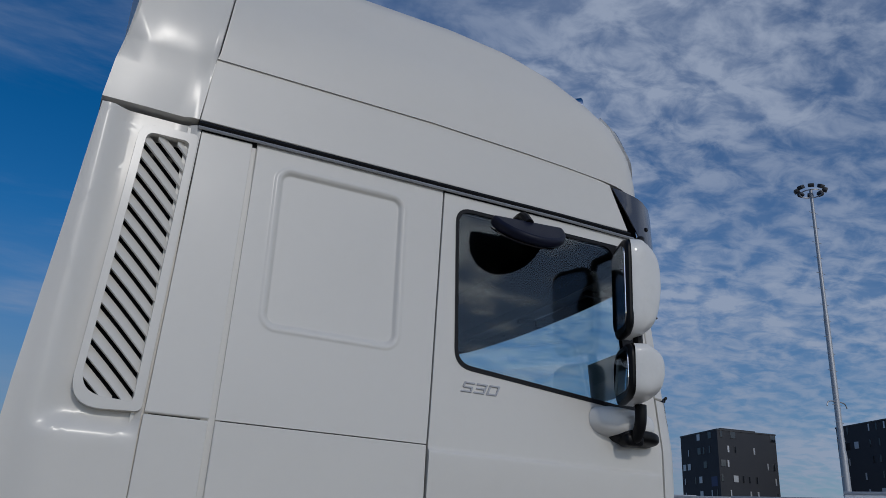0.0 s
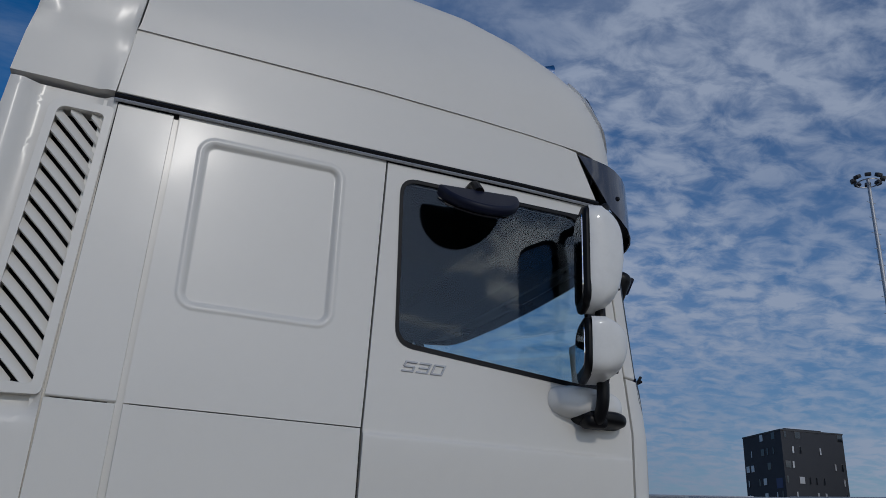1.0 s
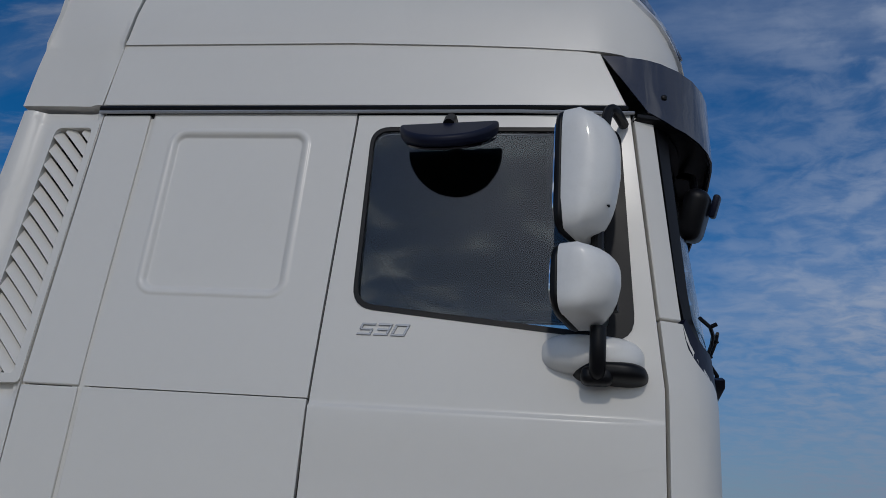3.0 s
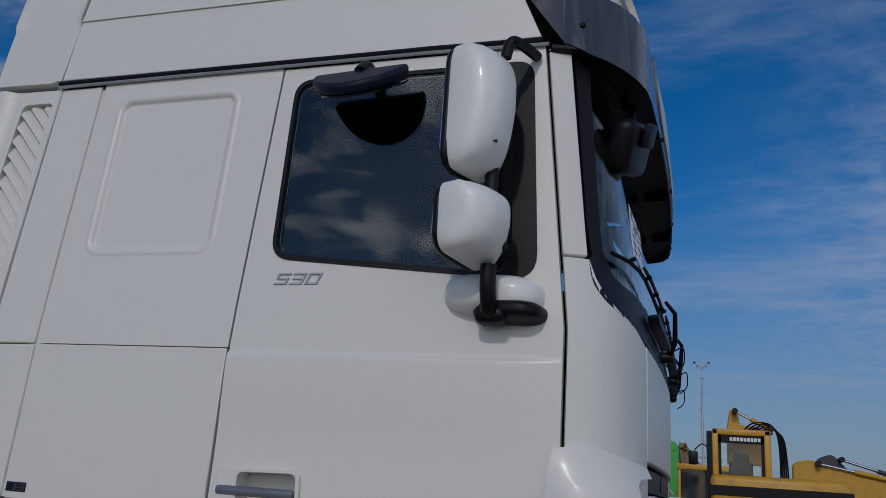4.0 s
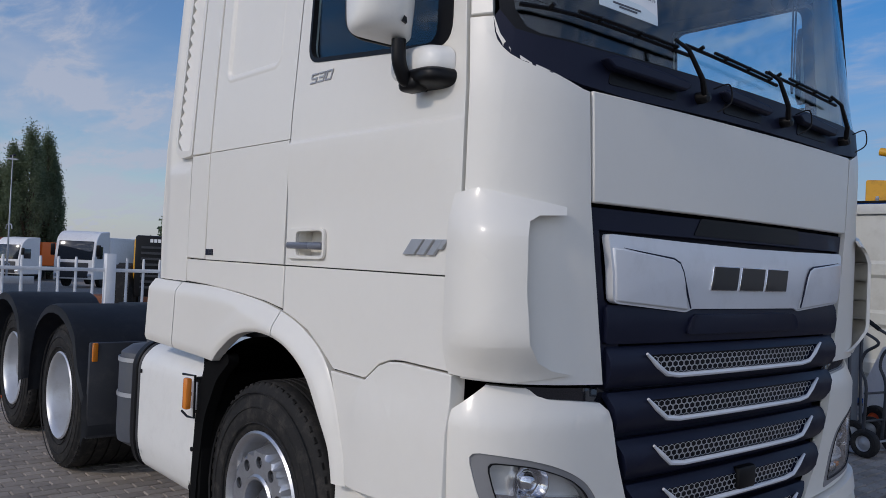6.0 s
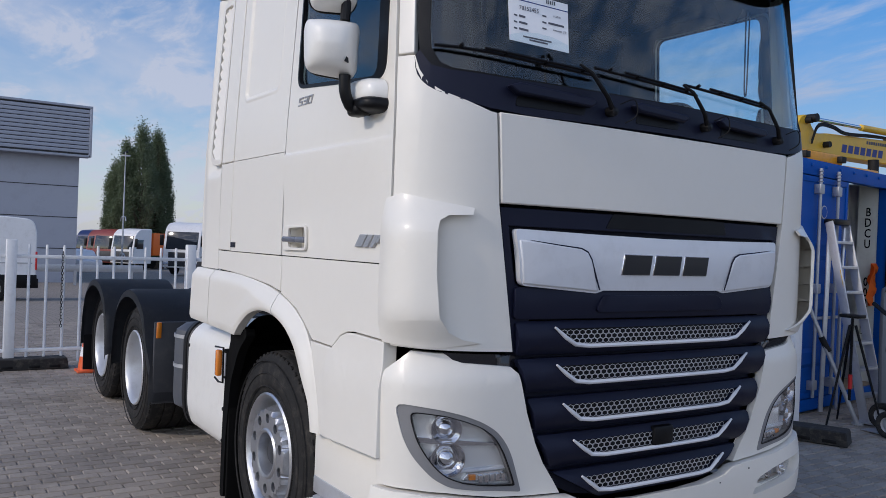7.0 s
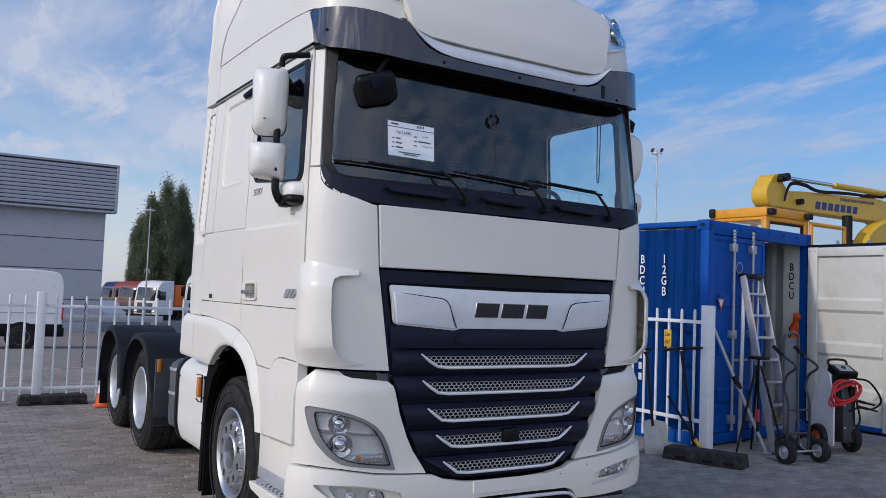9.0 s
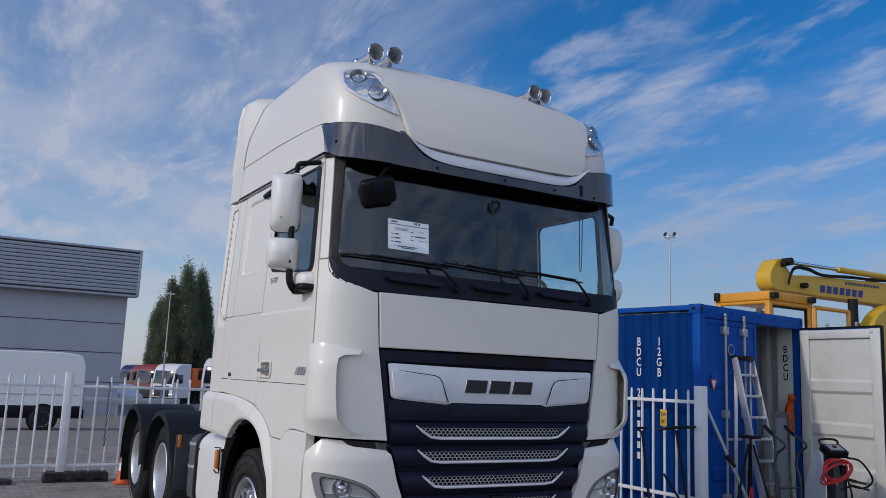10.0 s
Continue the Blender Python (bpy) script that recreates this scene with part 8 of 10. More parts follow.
def excavator(m, paint, label, boom_pts, arm_pts, cab=True, tracks=True, name="excavator"):
    """A digger seen across: x along its body, y across, z up, on its tracks or wheels."""
    e = thing(name, m, label, "excavator")
    if tracks:
        for y in (-1.0, 1.0):
            pts = soft([(-1.7, 0.0), (1.7, 0.0), (1.95, 0.4), (1.6, 0.78), (-1.6, 0.78), (-1.95, 0.4)], 0.25, 4)
            tr = part("track", prism(pts, y - 0.28, y + 0.28), CHASSIS, e, bevel=0.03)
            for k in range(7):
                part("roller", moved(lathe([(0.001, -0.3), (0.16, -0.3), (0.18, -0.2), (0.18, 0.2), (0.16, 0.3), (0.001, 0.3)], 14), Matrix.Translation((-1.35 + 0.45 * k, y, 0.24))), DARKGREY, tr)
    else:
        for x in (-1.25, 1.25):
            for y in (-1.0, 1.0):
                w = part("wheel", moved(lathe([(0.26, -0.22), (0.45, -0.25), (0.52, -0.18), (0.52, 0.18), (0.45, 0.25), (0.26, 0.22)], 28), Matrix.Translation((x, y, 0.52))), RUBBER, e)
                part("wheel_disc", moved(lathe([(0.001, -0.18), (0.2, -0.2), (0.27, -0.23), (0.27, 0.23), (0.001, 0.18)], 20), Matrix.Translation((x, y, 0.52))), paint, w)
        part("undercarriage", boxes(((-1.6, -0.45, 0.55), (1.6, 0.45, 0.95)), r=0.04), CHASSIS, e)
    part("slew_ring", moved(lathe([(0.001, 0.76), (0.6, 0.76), (0.6, 1.0), (0.001, 1.0)], 24, "z"), Matrix.Identity(4)), CHASSIS, e)
    house = part("house", boxes(((-2.0, -1.2, 1.0), (1.1, 1.2, 1.25)), ((-2.1, -1.2, 1.22), (-0.2, 1.2, 2.05)), ((-2.3, -1.15, 1.05), (-1.5, 1.15, 2.0)), r=0.06, seg=3), paint, e)
    part("body_stripe", boxes(((-2.312, -1.18, 1.62), (-1.0, 1.205, 1.78))), BLACK, house)
    for k in range(8):
        part("vent_slot", boxes(((-1.35 + 0.1 * k, -1.212, 1.35), (-1.30 + 0.1 * k, 1.212, 1.95))), BLACK, house)
    part("exhaust", tube([(-1.2, 0.5, 2.0), (-1.2, 0.5, 2.6)], 0.06, 10), CHASSIS, e)
    if cab:
        c = part("cab_frame", boxes(((-0.1, -1.2, 1.2), (0.0, -1.1, 2.95)), ((1.0, -1.2, 1.2), (1.1, -1.1, 2.85)), ((-0.1, -0.3, 1.2), (0.0, -0.2, 2.95)), ((1.0, -0.3, 1.2), (1.1, -0.2, 2.85)), ((-0.12, -1.22, 2.85), (1.12, -0.18, 3.0)), ((-0.1, -1.2, 1.2), (1.1, -0.2, 1.75)), r=0.03), paint, e)
        for nm, lo, hi in (("cab_window", (-0.06, -1.08, 1.75), (-0.05, -0.32, 2.85)), ("cab_window", (1.05, -1.08, 1.75), (1.06, -0.32, 2.85)), ("cab_window", (0.0, -1.16, 1.75), (1.0, -1.15, 2.85)), ("cab_window", (0.0, -0.25, 1.75), (1.0, -0.24, 2.85))):
            g = part(nm, boxes((lo, hi)), CLEAR, c)
            g.visible_shadow = False
        part("cab_seat", boxes(((0.25, -0.95, 1.7), (0.7, -0.5, 1.95)), ((0.2, -0.95, 1.9), (0.32, -0.5, 2.5)), r=0.05), INSIDE, c)
    for nm, pts, w in (("boom", boom_pts, 0.24), ("arm", arm_pts, 0.18)):
        if pts:
            part(nm, prism(soft(pts, 0.12, 4), -w / 2 + 0.2, w / 2 + 0.2), paint, e, bevel=0.02)
    return e


def ram(e, a, b, body, r=0.07):
    a, b = Vector(a), Vector(b)
    part("ram_body", tube([a, a.lerp(b, 0.55)], r, 12), body, e)
    part("ram_rod", tube([a.lerp(b, 0.5), b], r * 0.6, 12), CHROME, e)
    for p in (a, b):
        part("ram_pin", tube([p + Vector((0, -0.16, 0)), p + Vector((0, 0.16, 0))], r * 1.2, 12), CHASSIS, e)


# digger behind the container
K = thing("excavator", pose(-9.0, 15.6, 0, 0, 0, 92), "yellow tracked excavator with an orange-framed cab behind the container", "excavator")
for y in (-1.1, 1.1):
    part("track", prism(soft([(-2.0, 0.0), (2.2, 0.0), (2.5, 0.45), (2.1, 0.9), (-1.9, 0.9), (-2.3, 0.45)], 0.25, 4), y - 0.3, y + 0.3), CHASSIS, K, bevel=0.03)
part("house", boxes(((-1.6, -1.35, 1.1), (2.6, 1.35, 2.3)), r=0.08, seg=3), YELLOW2, K)
cabf = part("cab_frame", boxes(((-2.92, -1.22, 3.68), (-1.22, 0.32, 3.90)), ((-2.90, -1.20, 1.2), (-2.74, -1.06, 3.7)), ((-1.40, -1.20, 1.2), (-1.24, -1.06, 3.7)), ((-2.90, 0.16, 1.2), (-2.76, 0.30, 3.7)), ((-1.38, 0.16, 1.2), (-1.24, 0.30, 3.7)), ((-2.9, -1.2, 1.2), (-1.24, 0.3, 2.6)), ((-2.9, -1.19, 3.58), (-1.24, -1.09, 3.70)), ((-2.89, -1.2, 3.60), (-2.79, 0.3, 3.70)), r=0.035, seg=3), ORANGEY, K, "orange cab frame and roof")
for lo, hi in (((-2.74, -1.14, 2.6), (-1.40, -1.13, 3.58)), ((-2.74, 0.22, 2.6), (-1.38, 0.23, 3.68)), ((-2.84, -1.06, 2.6), (-2.83, 0.16, 3.6))):
    g = part("cab_window", boxes((lo, hi)), CLEAR, cabf)
    g.visible_shadow = False
part("window_rim", boxes(((-2.75, -1.16, 2.6), (-2.69, -1.12, 3.58)), ((-1.46, -1.16, 2.6), (-1.40, -1.12, 3.58)), ((-2.75, -1.16, 3.53), (-1.40, -1.12, 3.58))), BLACK, cabf)
part("cab_seat", boxes(((-2.3, -0.7, 2.6), (-1.8, -0.2, 2.75)), ((-2.3, -0.7, 2.7), (-2.15, -0.2, 3.5)), r=0.05), INSIDE, cabf)
for x in (-2.80, -1.38):
    part("work_light", boxes(((x - 0.10, -1.34, 3.72), (x + 0.10, -1.22, 3.86)), r=0.02), CHASSIS, K)
part("work_light", boxes(((-3.0, 0.14, 3.72), (-2.92, 0.28, 3.92)), r=0.02), CHASSIS, K)
swing_door = part("door_frame", boxes(((-1.30, -1.30, 3.58), (0.20, -1.22, 3.68)), ((0.08, -1.30, 2.2), (0.20, -1.22, 3.64)), ((-1.30, -1.30, 2.2), (-1.20, -1.22, 3.64)), r=0.035, seg=3), ORANGEY, K)
g = part("door_glass", boxes(((-1.2, -1.27, 2.2), (0.08, -1.26, 3.58))), CLEAR, swing_door)
g.visible_shadow = False
part("exhaust_pipe", tube([(2.30, -0.1, 2.2), (2.30, -0.1, 4.20)], 0.13, 14), CHASSIS, K)
boom_k = part("boom", prism(soft([(-1.04, 4.60), (-0.70, 5.03), (-0.42, 5.04), (-0.30, 4.81), (-0.06, 4.64), (0.43, 4.70), (1.9, 4.76), (4.35, 4.86), (6.5, 4.6), (6.5, 3.4), (4.31, 4.20), (2.35, 4.19), (0.96, 4.18), (0.09, 4.20), (-0.85, 4.19), (-1.0, 4.34)], 0.14, 4), 0.10, 0.55), YELLOW2, K, bevel=0.025)
part("boom_foot", prism(soft([(2.75, 3.45), (3.05, 3.80), (3.56, 4.08), (4.31, 4.28), (6.2, 4.3), (6.2, 2.3), (2.6, 2.3)], 0.2, 4), -0.35, 0.05), YELLOW2, K, bevel=0.04)
for x, z in ((-0.52, 4.90), (0.30, 4.40), (4.4, 4.98), (3.9, 3.6)):
    part("boom_pin", tube([(x, -0.06, z), (x, 0.70, z)], 0.075, 14), CHASSIS, boom_k)
ram(K, (4.6, 0.02, 5.03), (-0.45, 0.02, 4.95), YELLOW2, 0.085)
for k in range(3):
    part("boom_hose", tube(bend([(-0.35, 0.04, 4.36 + 0.04 * k), (-0.15, 0.0, 4.78 + 0.03 * k), (0.45, 0.0, 4.82 + 0.03 * k), (1.2, 0.05, 4.74 + 0.025 * k), (2.6, 0.06, 4.82 + 0.025 * k), (4.4, 0.06, 4.90)], 6), 0.022, 6), BLACK, K)
for k in range(7):
    x0 = 1.10 + 0.30 * k
    part("maker_mark", prism([(x0, 4.30 + 0.004 * k), (x0 + 0.22, 4.30 + 0.004 * k), (x0 + 0.26, 4.50 + 0.004 * k), (x0 + 0.04, 4.50 + 0.004 * k)], 0.094, 0.099), INKBLUE, boom_k)
for k in range(15):
    x0 = 2.30 + 0.115 * k
    part("web_bar", prism([(x0, 4.62 + 0.003 * k), (x0 + 0.085, 4.62 + 0.003 * k), (x0 + 0.085, 4.70 + 0.003 * k), (x0, 4.70 + 0.003 * k)], 0.094, 0.099), INK, boom_k)

# tracked digger past the truck's nose, its arm folded down
D = thing("excavator", pose(-2.35, 13.2, 0, 0, 0, 0), "worn yellow tracked excavator with its arm folded down", "excavator")
boom_d = part("boom", prism(soft([(-2.6, 3.45), (-1.32, 3.36), (-0.89, 3.27), (-0.12, 3.11), (-0.09, 3.22), (-0.05, 3.42), (0.03, 3.48), (0.18, 3.41), (0.22, 3.27), (0.58, 2.87), (0.65, 2.77), (0.60, 2.66), (0.48, 2.62), (0.14, 2.57), (-0.20, 2.67), (-0.87, 2.76), (-2.6, 2.88)], 0.05, 3), -0.22, 0.12), YELLOW, D, bevel=0.02)
for k in range(4):
    part("maker_mark", prism([(-1.42 + 0.22 * k, 2.93 - 0.015 * k), (-1.26 + 0.22 * k, 2.92 - 0.015 * k), (-1.23 + 0.22 * k, 3.08 - 0.015 * k), (-1.39 + 0.22 * k, 3.09 - 0.015 * k)], -0.228, -0.221), INKBLUE, boom_d)
stick = part("arm", prism(soft([(0.38, 2.23), (0.50, 2.59), (0.64, 2.83), (0.75, 2.86), (0.91, 2.99), (0.95, 3.13), (1.04, 3.17), (1.13, 3.08), (1.18, 2.86), (1.15, 2.27), (1.09, 2.17), (0.96, 2.13), (0.73, 2.16), (0.67, 1.97), (0.49, 1.22), (0.38, 0.82), (0.27, 0.67), (0.02, 0.74), (0.13, 1.28), (0.28, 1.86)], 0.05, 3), -0.18, 0.10), YELLOW, D, bevel=0.02)
part("arm_rib", boxes(((0.42, -0.192, 2.40), (0.46, -0.18, 2.44))), RUST, stick)
for x0, z0, x1, z1 in ((0.47, 2.32, 1.02, 2.80), (0.64, 2.74, 1.10, 2.70), (0.96, 2.20, 1.10, 2.78), (0.30, 1.30, 0.60, 2.15)):
    part("weld_seam", bar((x0, -0.183, z0), (x1, -0.183, z1), 0.012, 0.012), RUST, stick)
for x, z, r in ((1.03, 3.05, 0.075), (0.57, 2.73, 0.085), (0.05, 3.36, 0.085), (0.96, 2.22, 0.05), (0.10, 0.62, 0.10)):
    pin = part("pin_boss", tube([(x, -0.27, z), (x, 0.18, z)], r, 16), YELLOW, D)
    part("pin", tube([(x, -0.285, z), (x, -0.27, z)], r * 0.55, 12), CHASSIS, pin)
part("ram_sleeve", tube([(-2.4, -0.10, 3.98), (-0.02, -0.10, 3.40)], 0.075, 12), YELLOW, D)
part("ram_rod", tube([(0.14, -0.05, 3.34), (1.0, -0.05, 3.09)], 0.042, 12), CHROME, D)
part("bucket_ram", tube([(0.92, -0.06, 2.11), (0.66, -0.06, 1.42)], 0.065, 12), YELLOW, D)
part("bucket_rod", tube([(0.68, -0.06, 1.48), (0.50, -0.06, 0.98)], 0.040, 12), RUST, D)
part("bucket_link", prism(soft([(0.30, 0.60), (0.44, 1.02), (0.56, 1.06), (0.60, 0.92), (0.46, 0.55)], 0.04), -0.24, 0.15), YELLOW, D, bevel=0.015)
part("bucket", prism(soft([(-0.08, 0.55), (0.05, 0.78), (0.30, 0.72), (0.56, 0.50), (0.85, 0.46), (0.80, 0.30), (0.50, 0.16), (0.42, 0.0), (0.32, 0.02), (0.10, 0.28), (-0.06, 0.40)], 0.05), -0.38, 0.30), CHASSIS, D, bevel=0.02)
part("arm_tube", tube(bend([(-0.30, -0.26, 2.85), (-0.36, -0.30, 2.35), (-0.05, -0.30, 2.12), (0.30, -0.28, 2.14), (0.62, -0.26, 2.25)], 6), 0.026, 8), BLACK, D)
part("arm_tube", tube(bend([(0.30, -0.26, 2.62), (0.34, -0.30, 2.42), (0.10, -0.30, 2.16)], 6), 0.024, 8), BLACK, D)
for k in range(3):
    part("knuckle_hose", tube(bend([(-0.22, -0.24, 2.98 - 0.05 * k), (-0.05, -0.28, 3.0 - 0.05 * k), (0.10, -0.27, 2.94 - 0.05 * k)], 4), 0.022, 6), BLACK, D)
part("knuckle_block", boxes(((-0.16, -0.25, 2.70), (0.06, -0.22, 2.84)), r=0.02), RUST, D)
part("warning_sticker", prism([(0.40, 1.98), (0.54, 1.98), (0.47, 2.11)], -0.186, -0.181), YELLOW2, D, "yellow warning triangle sticker")
part("sticker_bars", boxes(((0.36, -0.186, 1.82), (0.50, -0.181, 1.93))), YELLOW2, D)
hd = part("house", boxes(((-2.6, 0.62, 1.40), (0.98, 2.9, 2.18)), r=0.10, seg=3), YELLOW, D)
part("house_sill", boxes(((-2.6, 0.60, 1.16), (0.66, 2.9, 1.40)), r=0.03), YELLOW, hd)
part("counterweight", prism(soft([(0.62, 0.58), (1.02, 0.75), (1.16, 1.2), (1.16, 2.4), (1.0, 2.9), (0.62, 2.9)], 0.2, 5), 1.22, 2.16, "xy"), YELLOW, hd, bevel=0.06, segments=3)
part("door_seam", boxes(((-0.60, 0.614, 1.42), (-0.585, 0.622, 2.16)), ((-0.20, 0.614, 1.42), (-0.185, 0.622, 2.16)), ((-2.6, 0.612, 1.395), (0.62, 0.62, 1.41))), CHASSIS, hd)
part("vent_back", boxes(((-0.14, 0.610, 1.50), (0.22, 0.622, 2.14))), CHASSIS, hd)
for k in range(9):
    part("vent_slat", boxes(((-0.14, 0.596, 1.52 + 0.07 * k), (0.22, 0.612, 1.555 + 0.07 * k))), YELLOW, hd)
part("side_label", boxes(((-0.50, 0.612, 1.74), (-0.34, 0.619, 1.82)), ((-0.50, 0.612, 1.62), (-0.34, 0.619, 1.69))), CHASSIS, hd)
part("side_vent", boxes(((-1.26, 0.612, 1.68), (-0.92, 0.619, 2.0))), CHASSIS, hd)
part("upper_deck", boxes(((-0.62, 0.64, 2.18), (0.30, 2.8, 2.30)), ((-0.55, 0.64, 2.30), (0.24, 1.2, 2.36))), CHASSIS, D)
for x0, x1 in ((-0.34, 0.05), (-0.26, 0.12)):
    part("guard_rail", tube(bend([(x0, 0.9, 2.30), (x0 + 0.04, 0.9, 2.52), (x0 + 0.12, 0.9, 2.57), (x1 - 0.06, 0.9, 2.57), (x1, 0.9, 2.48), (x1, 0.9, 2.30)], 4), 0.014, 6), CHASSIS, D)
cab_d = part("cab", boxes(((-2.3, 0.64, 2.1), (-0.56, 0.72, 2.30)), ((-0.66, 0.64, 2.1), (-0.56, 1.9, 3.05)), ((-1.30, 0.64, 2.1), (-1.18, 0.72, 3.0)), ((-2.3, 0.64, 2.98), (-0.56, 1.9, 3.10)), ((-2.3, 0.64, 2.1), (-2.2, 0.72, 3.0)), r=0.03), CHASSIS, D, "dark cab frame")
for x0, x1 in ((-2.2, -1.30), (-1.18, -0.66)):
    g = part("cab_window", boxes(((x0, 0.67, 2.30), (x1, 0.68, 2.98))), DARKGLASS, cab_d)
for y in (0.85, 2.75):
    tk = part("track", prism(soft([(-3.0, 0.0), (0.62, 0.0), (0.98, 0.28), (1.0, 0.62), (0.72, 0.94), (-3.0, 0.94)], 0.2, 4), y - 0.28, y + 0.28), CHASSIS, D, bevel=0.02)
    for k in range(30):
        x = -2.9 + 0.125 * k
        part("track_shoe", boxes(((x, y - 0.30, 0.93), (x + 0.035, y + 0.30, 0.965))), RUST if k % 3 == 0 else CHASSIS, tk)
    for k in range(7):
        a = math.radians(60 - 25 * k)
        part("track_shoe", moved(boxes(((-0.02, -0.30, 0.0), (0.02, 0.30, 0.035))), Matrix.Translation((0.58 + 0.44 * math.cos(a), y, 0.47 + 0.46 * math.sin(a))) @ pose(0, 0, 0, 0, 90 - math.degrees(a), 0)), CHASSIS, tk)
part("blue_box", boxes(((-0.98, 0.56, 1.02), (-0.80, 0.66, 1.16)), r=0.02), BLUE, D)
part("step_box", boxes(((0.42, 0.6, 0.98), (0.98, 1.1, 1.14)), r=0.03), YELLOW, D)
plates = thing("steel_plates", pose(-4.6, 12.6, 0), "rusty brown steel plates and sleepers stacked flat", "steel plates")
part("plate", boxes(((-1.6, -0.5, 0.0), (1.1, 0.35, 0.06)), ((-1.6, -0.3, 0.06), (1.2, 0.5, 0.34)), r=0.01), RUST, plates)

# tail of another digger behind it
T = thing("excavator", pose(-2.35, 16.5, 0, 0, 0, 0), "yellow excavator tail with a dark red panel, seen past the arm", "excavator")
part("tail", boxes(((-2.2, 0.0, 1.36), (1.22, 2.2, 2.05)), r=0.05), YELLOW, T)
part("tail_panel", boxes(((0.60, -0.01, 2.02), (1.14, 1.8, 2.36)), r=0.02), DARKRED, T)
part("dark_cap", boxes(((0.62, -0.02, 2.16), (1.13, 0.0, 2.34))), CHASSIS, T)
for k in range(3):
    part("round_mark", moved(lathe([(0.001, -0.025), (0.05, -0.025), (0.055, -0.01)], 14), Matrix.Translation((0.78 + 0.10 * k, 0.0, 2.25))), FENCE, T)
part("white_cover", boxes(((0.65, 0.2, 2.36), (1.08, 1.6, 2.70)), r=0.03), FENCE, T)
part("lower_plate", boxes(((-2.0, 0.05, 1.16), (1.38, 2.1, 1.36)), r=0.03), YELLOW, T)
for k in range(5):
    part("stripe_block", boxes(((1.222, 0.0, 1.50 + 0.16 * k), (1.24, 0.12, 1.58 + 0.16 * k))), RED if k % 2 == 0 else FENCE, T)
part("undercarriage", boxes(((-2.0, 0.3, 0.0), (0.9, 2.0, 1.16)), r=0.15), CHASSIS, T)

# backhoe loader with a glazed cab
B = thing("backhoe_loader", pose(0.25, 22.0, 0), "yellow backhoe loader with a dark glazed cab", "loader")
bc = part("cab_frame", boxes(((-0.80, -0.05, 2.86), (0.85, 1.4, 3.02)), ((-0.76, 0.0, 1.5), (-0.68, 0.08, 2.9)), ((0.72, 0.0, 1.5), (0.80, 0.08, 2.9)), ((-0.76, 1.3, 1.5), (-0.68, 1.38, 2.9)), ((0.72, 1.3, 1.5), (0.80, 1.38, 2.9)), r=0.02), YELLOW, B)
part("cab_glass", boxes(((-0.68, 0.03, 1.6), (0.72, 0.04, 2.86))), DARKGLASS, bc)
part("cab_side_glass", boxes(((-0.73, 0.08, 1.6), (-0.72, 1.3, 2.86))), DARKGLASS, bc)
part("front_body", boxes(((-0.62, -0.6, 0.7), (0.7, 0.2, 1.55)), r=0.05), CHASSIS, B)
part("pale_grille", boxes(((-0.45, -0.62, 1.45), (0.5, -0.58, 1.75)), r=0.02), STEEL, B)
part("lamp_strip", boxes(((-0.55, -0.63, 1.12), (0.6, -0.6, 1.24)), r=0.01), DARKRED, B)
part("swing_post", boxes(((-1.08, -0.9, 0.3), (-0.82, -0.6, 1.5)), ((-0.98, -0.8, 1.3), (-0.86, -0.66, 2.0)), r=0.04), YELLOW, B)
part("stabiliser", boxes(((-0.95, -0.85, 0.0), (-0.65, -0.5, 0.5)), r=0.04), YELLOW, B)
part("hose_bundle", tube(bend([(-0.8, -0.7, 1.9), (-1.0, -0.8, 1.6), (-0.9, -0.8, 1.2)], 5), 0.06, 8), CHASSIS, B)
for x in (-0.75, 0.8):
    part("wheel", moved(lathe([(0.2, -0.2), (0.5, -0.22), (0.62, -0.12), (0.62, 0.15), (0.2, 0.2)], 24, "x", cap=True), Matrix.Translation((x, 0.7, 0.62))), RUBBER, B)

# wheeled digger seen from behind
C = thing("excavator", pose(0.72, 17.3, 0) @ Matrix.Diagonal((1, 1, 0.935, 1)), "old yellow wheeled excavator with a dark-striped tail", "excavator")
cf = part("cab_frame", boxes(((-0.35, -1.5, 2.0), (-0.22, -1.38, 3.72)), ((0.72, -1.5, 2.0), (0.86, -1.38, 3.72)), ((-0.35, -1.5, 3.58), (0.86, -0.2, 3.72)), ((-0.35, -1.5, 2.0), (0.86, -1.38, 2.62)), ((-0.35, -0.3, 2.0), (-0.22, -0.2, 3.7)), ((0.72, -0.3, 2.0), (0.86, -0.2, 3.7)), r=0.03), YELLOW, C)
part("window_rim", boxes(((-0.22, -1.47, 2.62), (-0.16, -1.42, 3.58)), ((0.66, -1.47, 2.62), (0.72, -1.42, 3.58)), ((-0.22, -1.47, 3.40), (0.72, -1.42, 3.58)), ((-0.22, -1.47, 2.62), (0.72, -1.42, 2.68))), BLACK, cf)
for k in range(9):
    part("maker_mark", boxes(((0.02 + 0.072 * k, -1.478, 3.45), (0.075 + 0.072 * k, -1.47, 3.53))), FENCE, cf)
g = part("rear_window", boxes(((-0.16, -1.44, 2.68), (0.66, -1.43, 3.40))), CLEAR, cf)
g.visible_shadow = False
part("cab_seat", boxes(((0.0, -1.2, 2.5), (0.5, -1.05, 3.0)), ((0.08, -1.18, 2.98), (0.42, -1.08, 3.2)), r=0.05), INSIDE, cf)
part("cab_side", boxes(((-0.46, -1.42, 1.5), (-0.36, -0.3, 3.66))), BLACK, cf)
part("tail", boxes(((-0.4, -1.9, 1.72), (2.35, -0.2, 2.66)), r=0.12, seg=3), YELLOW, C)
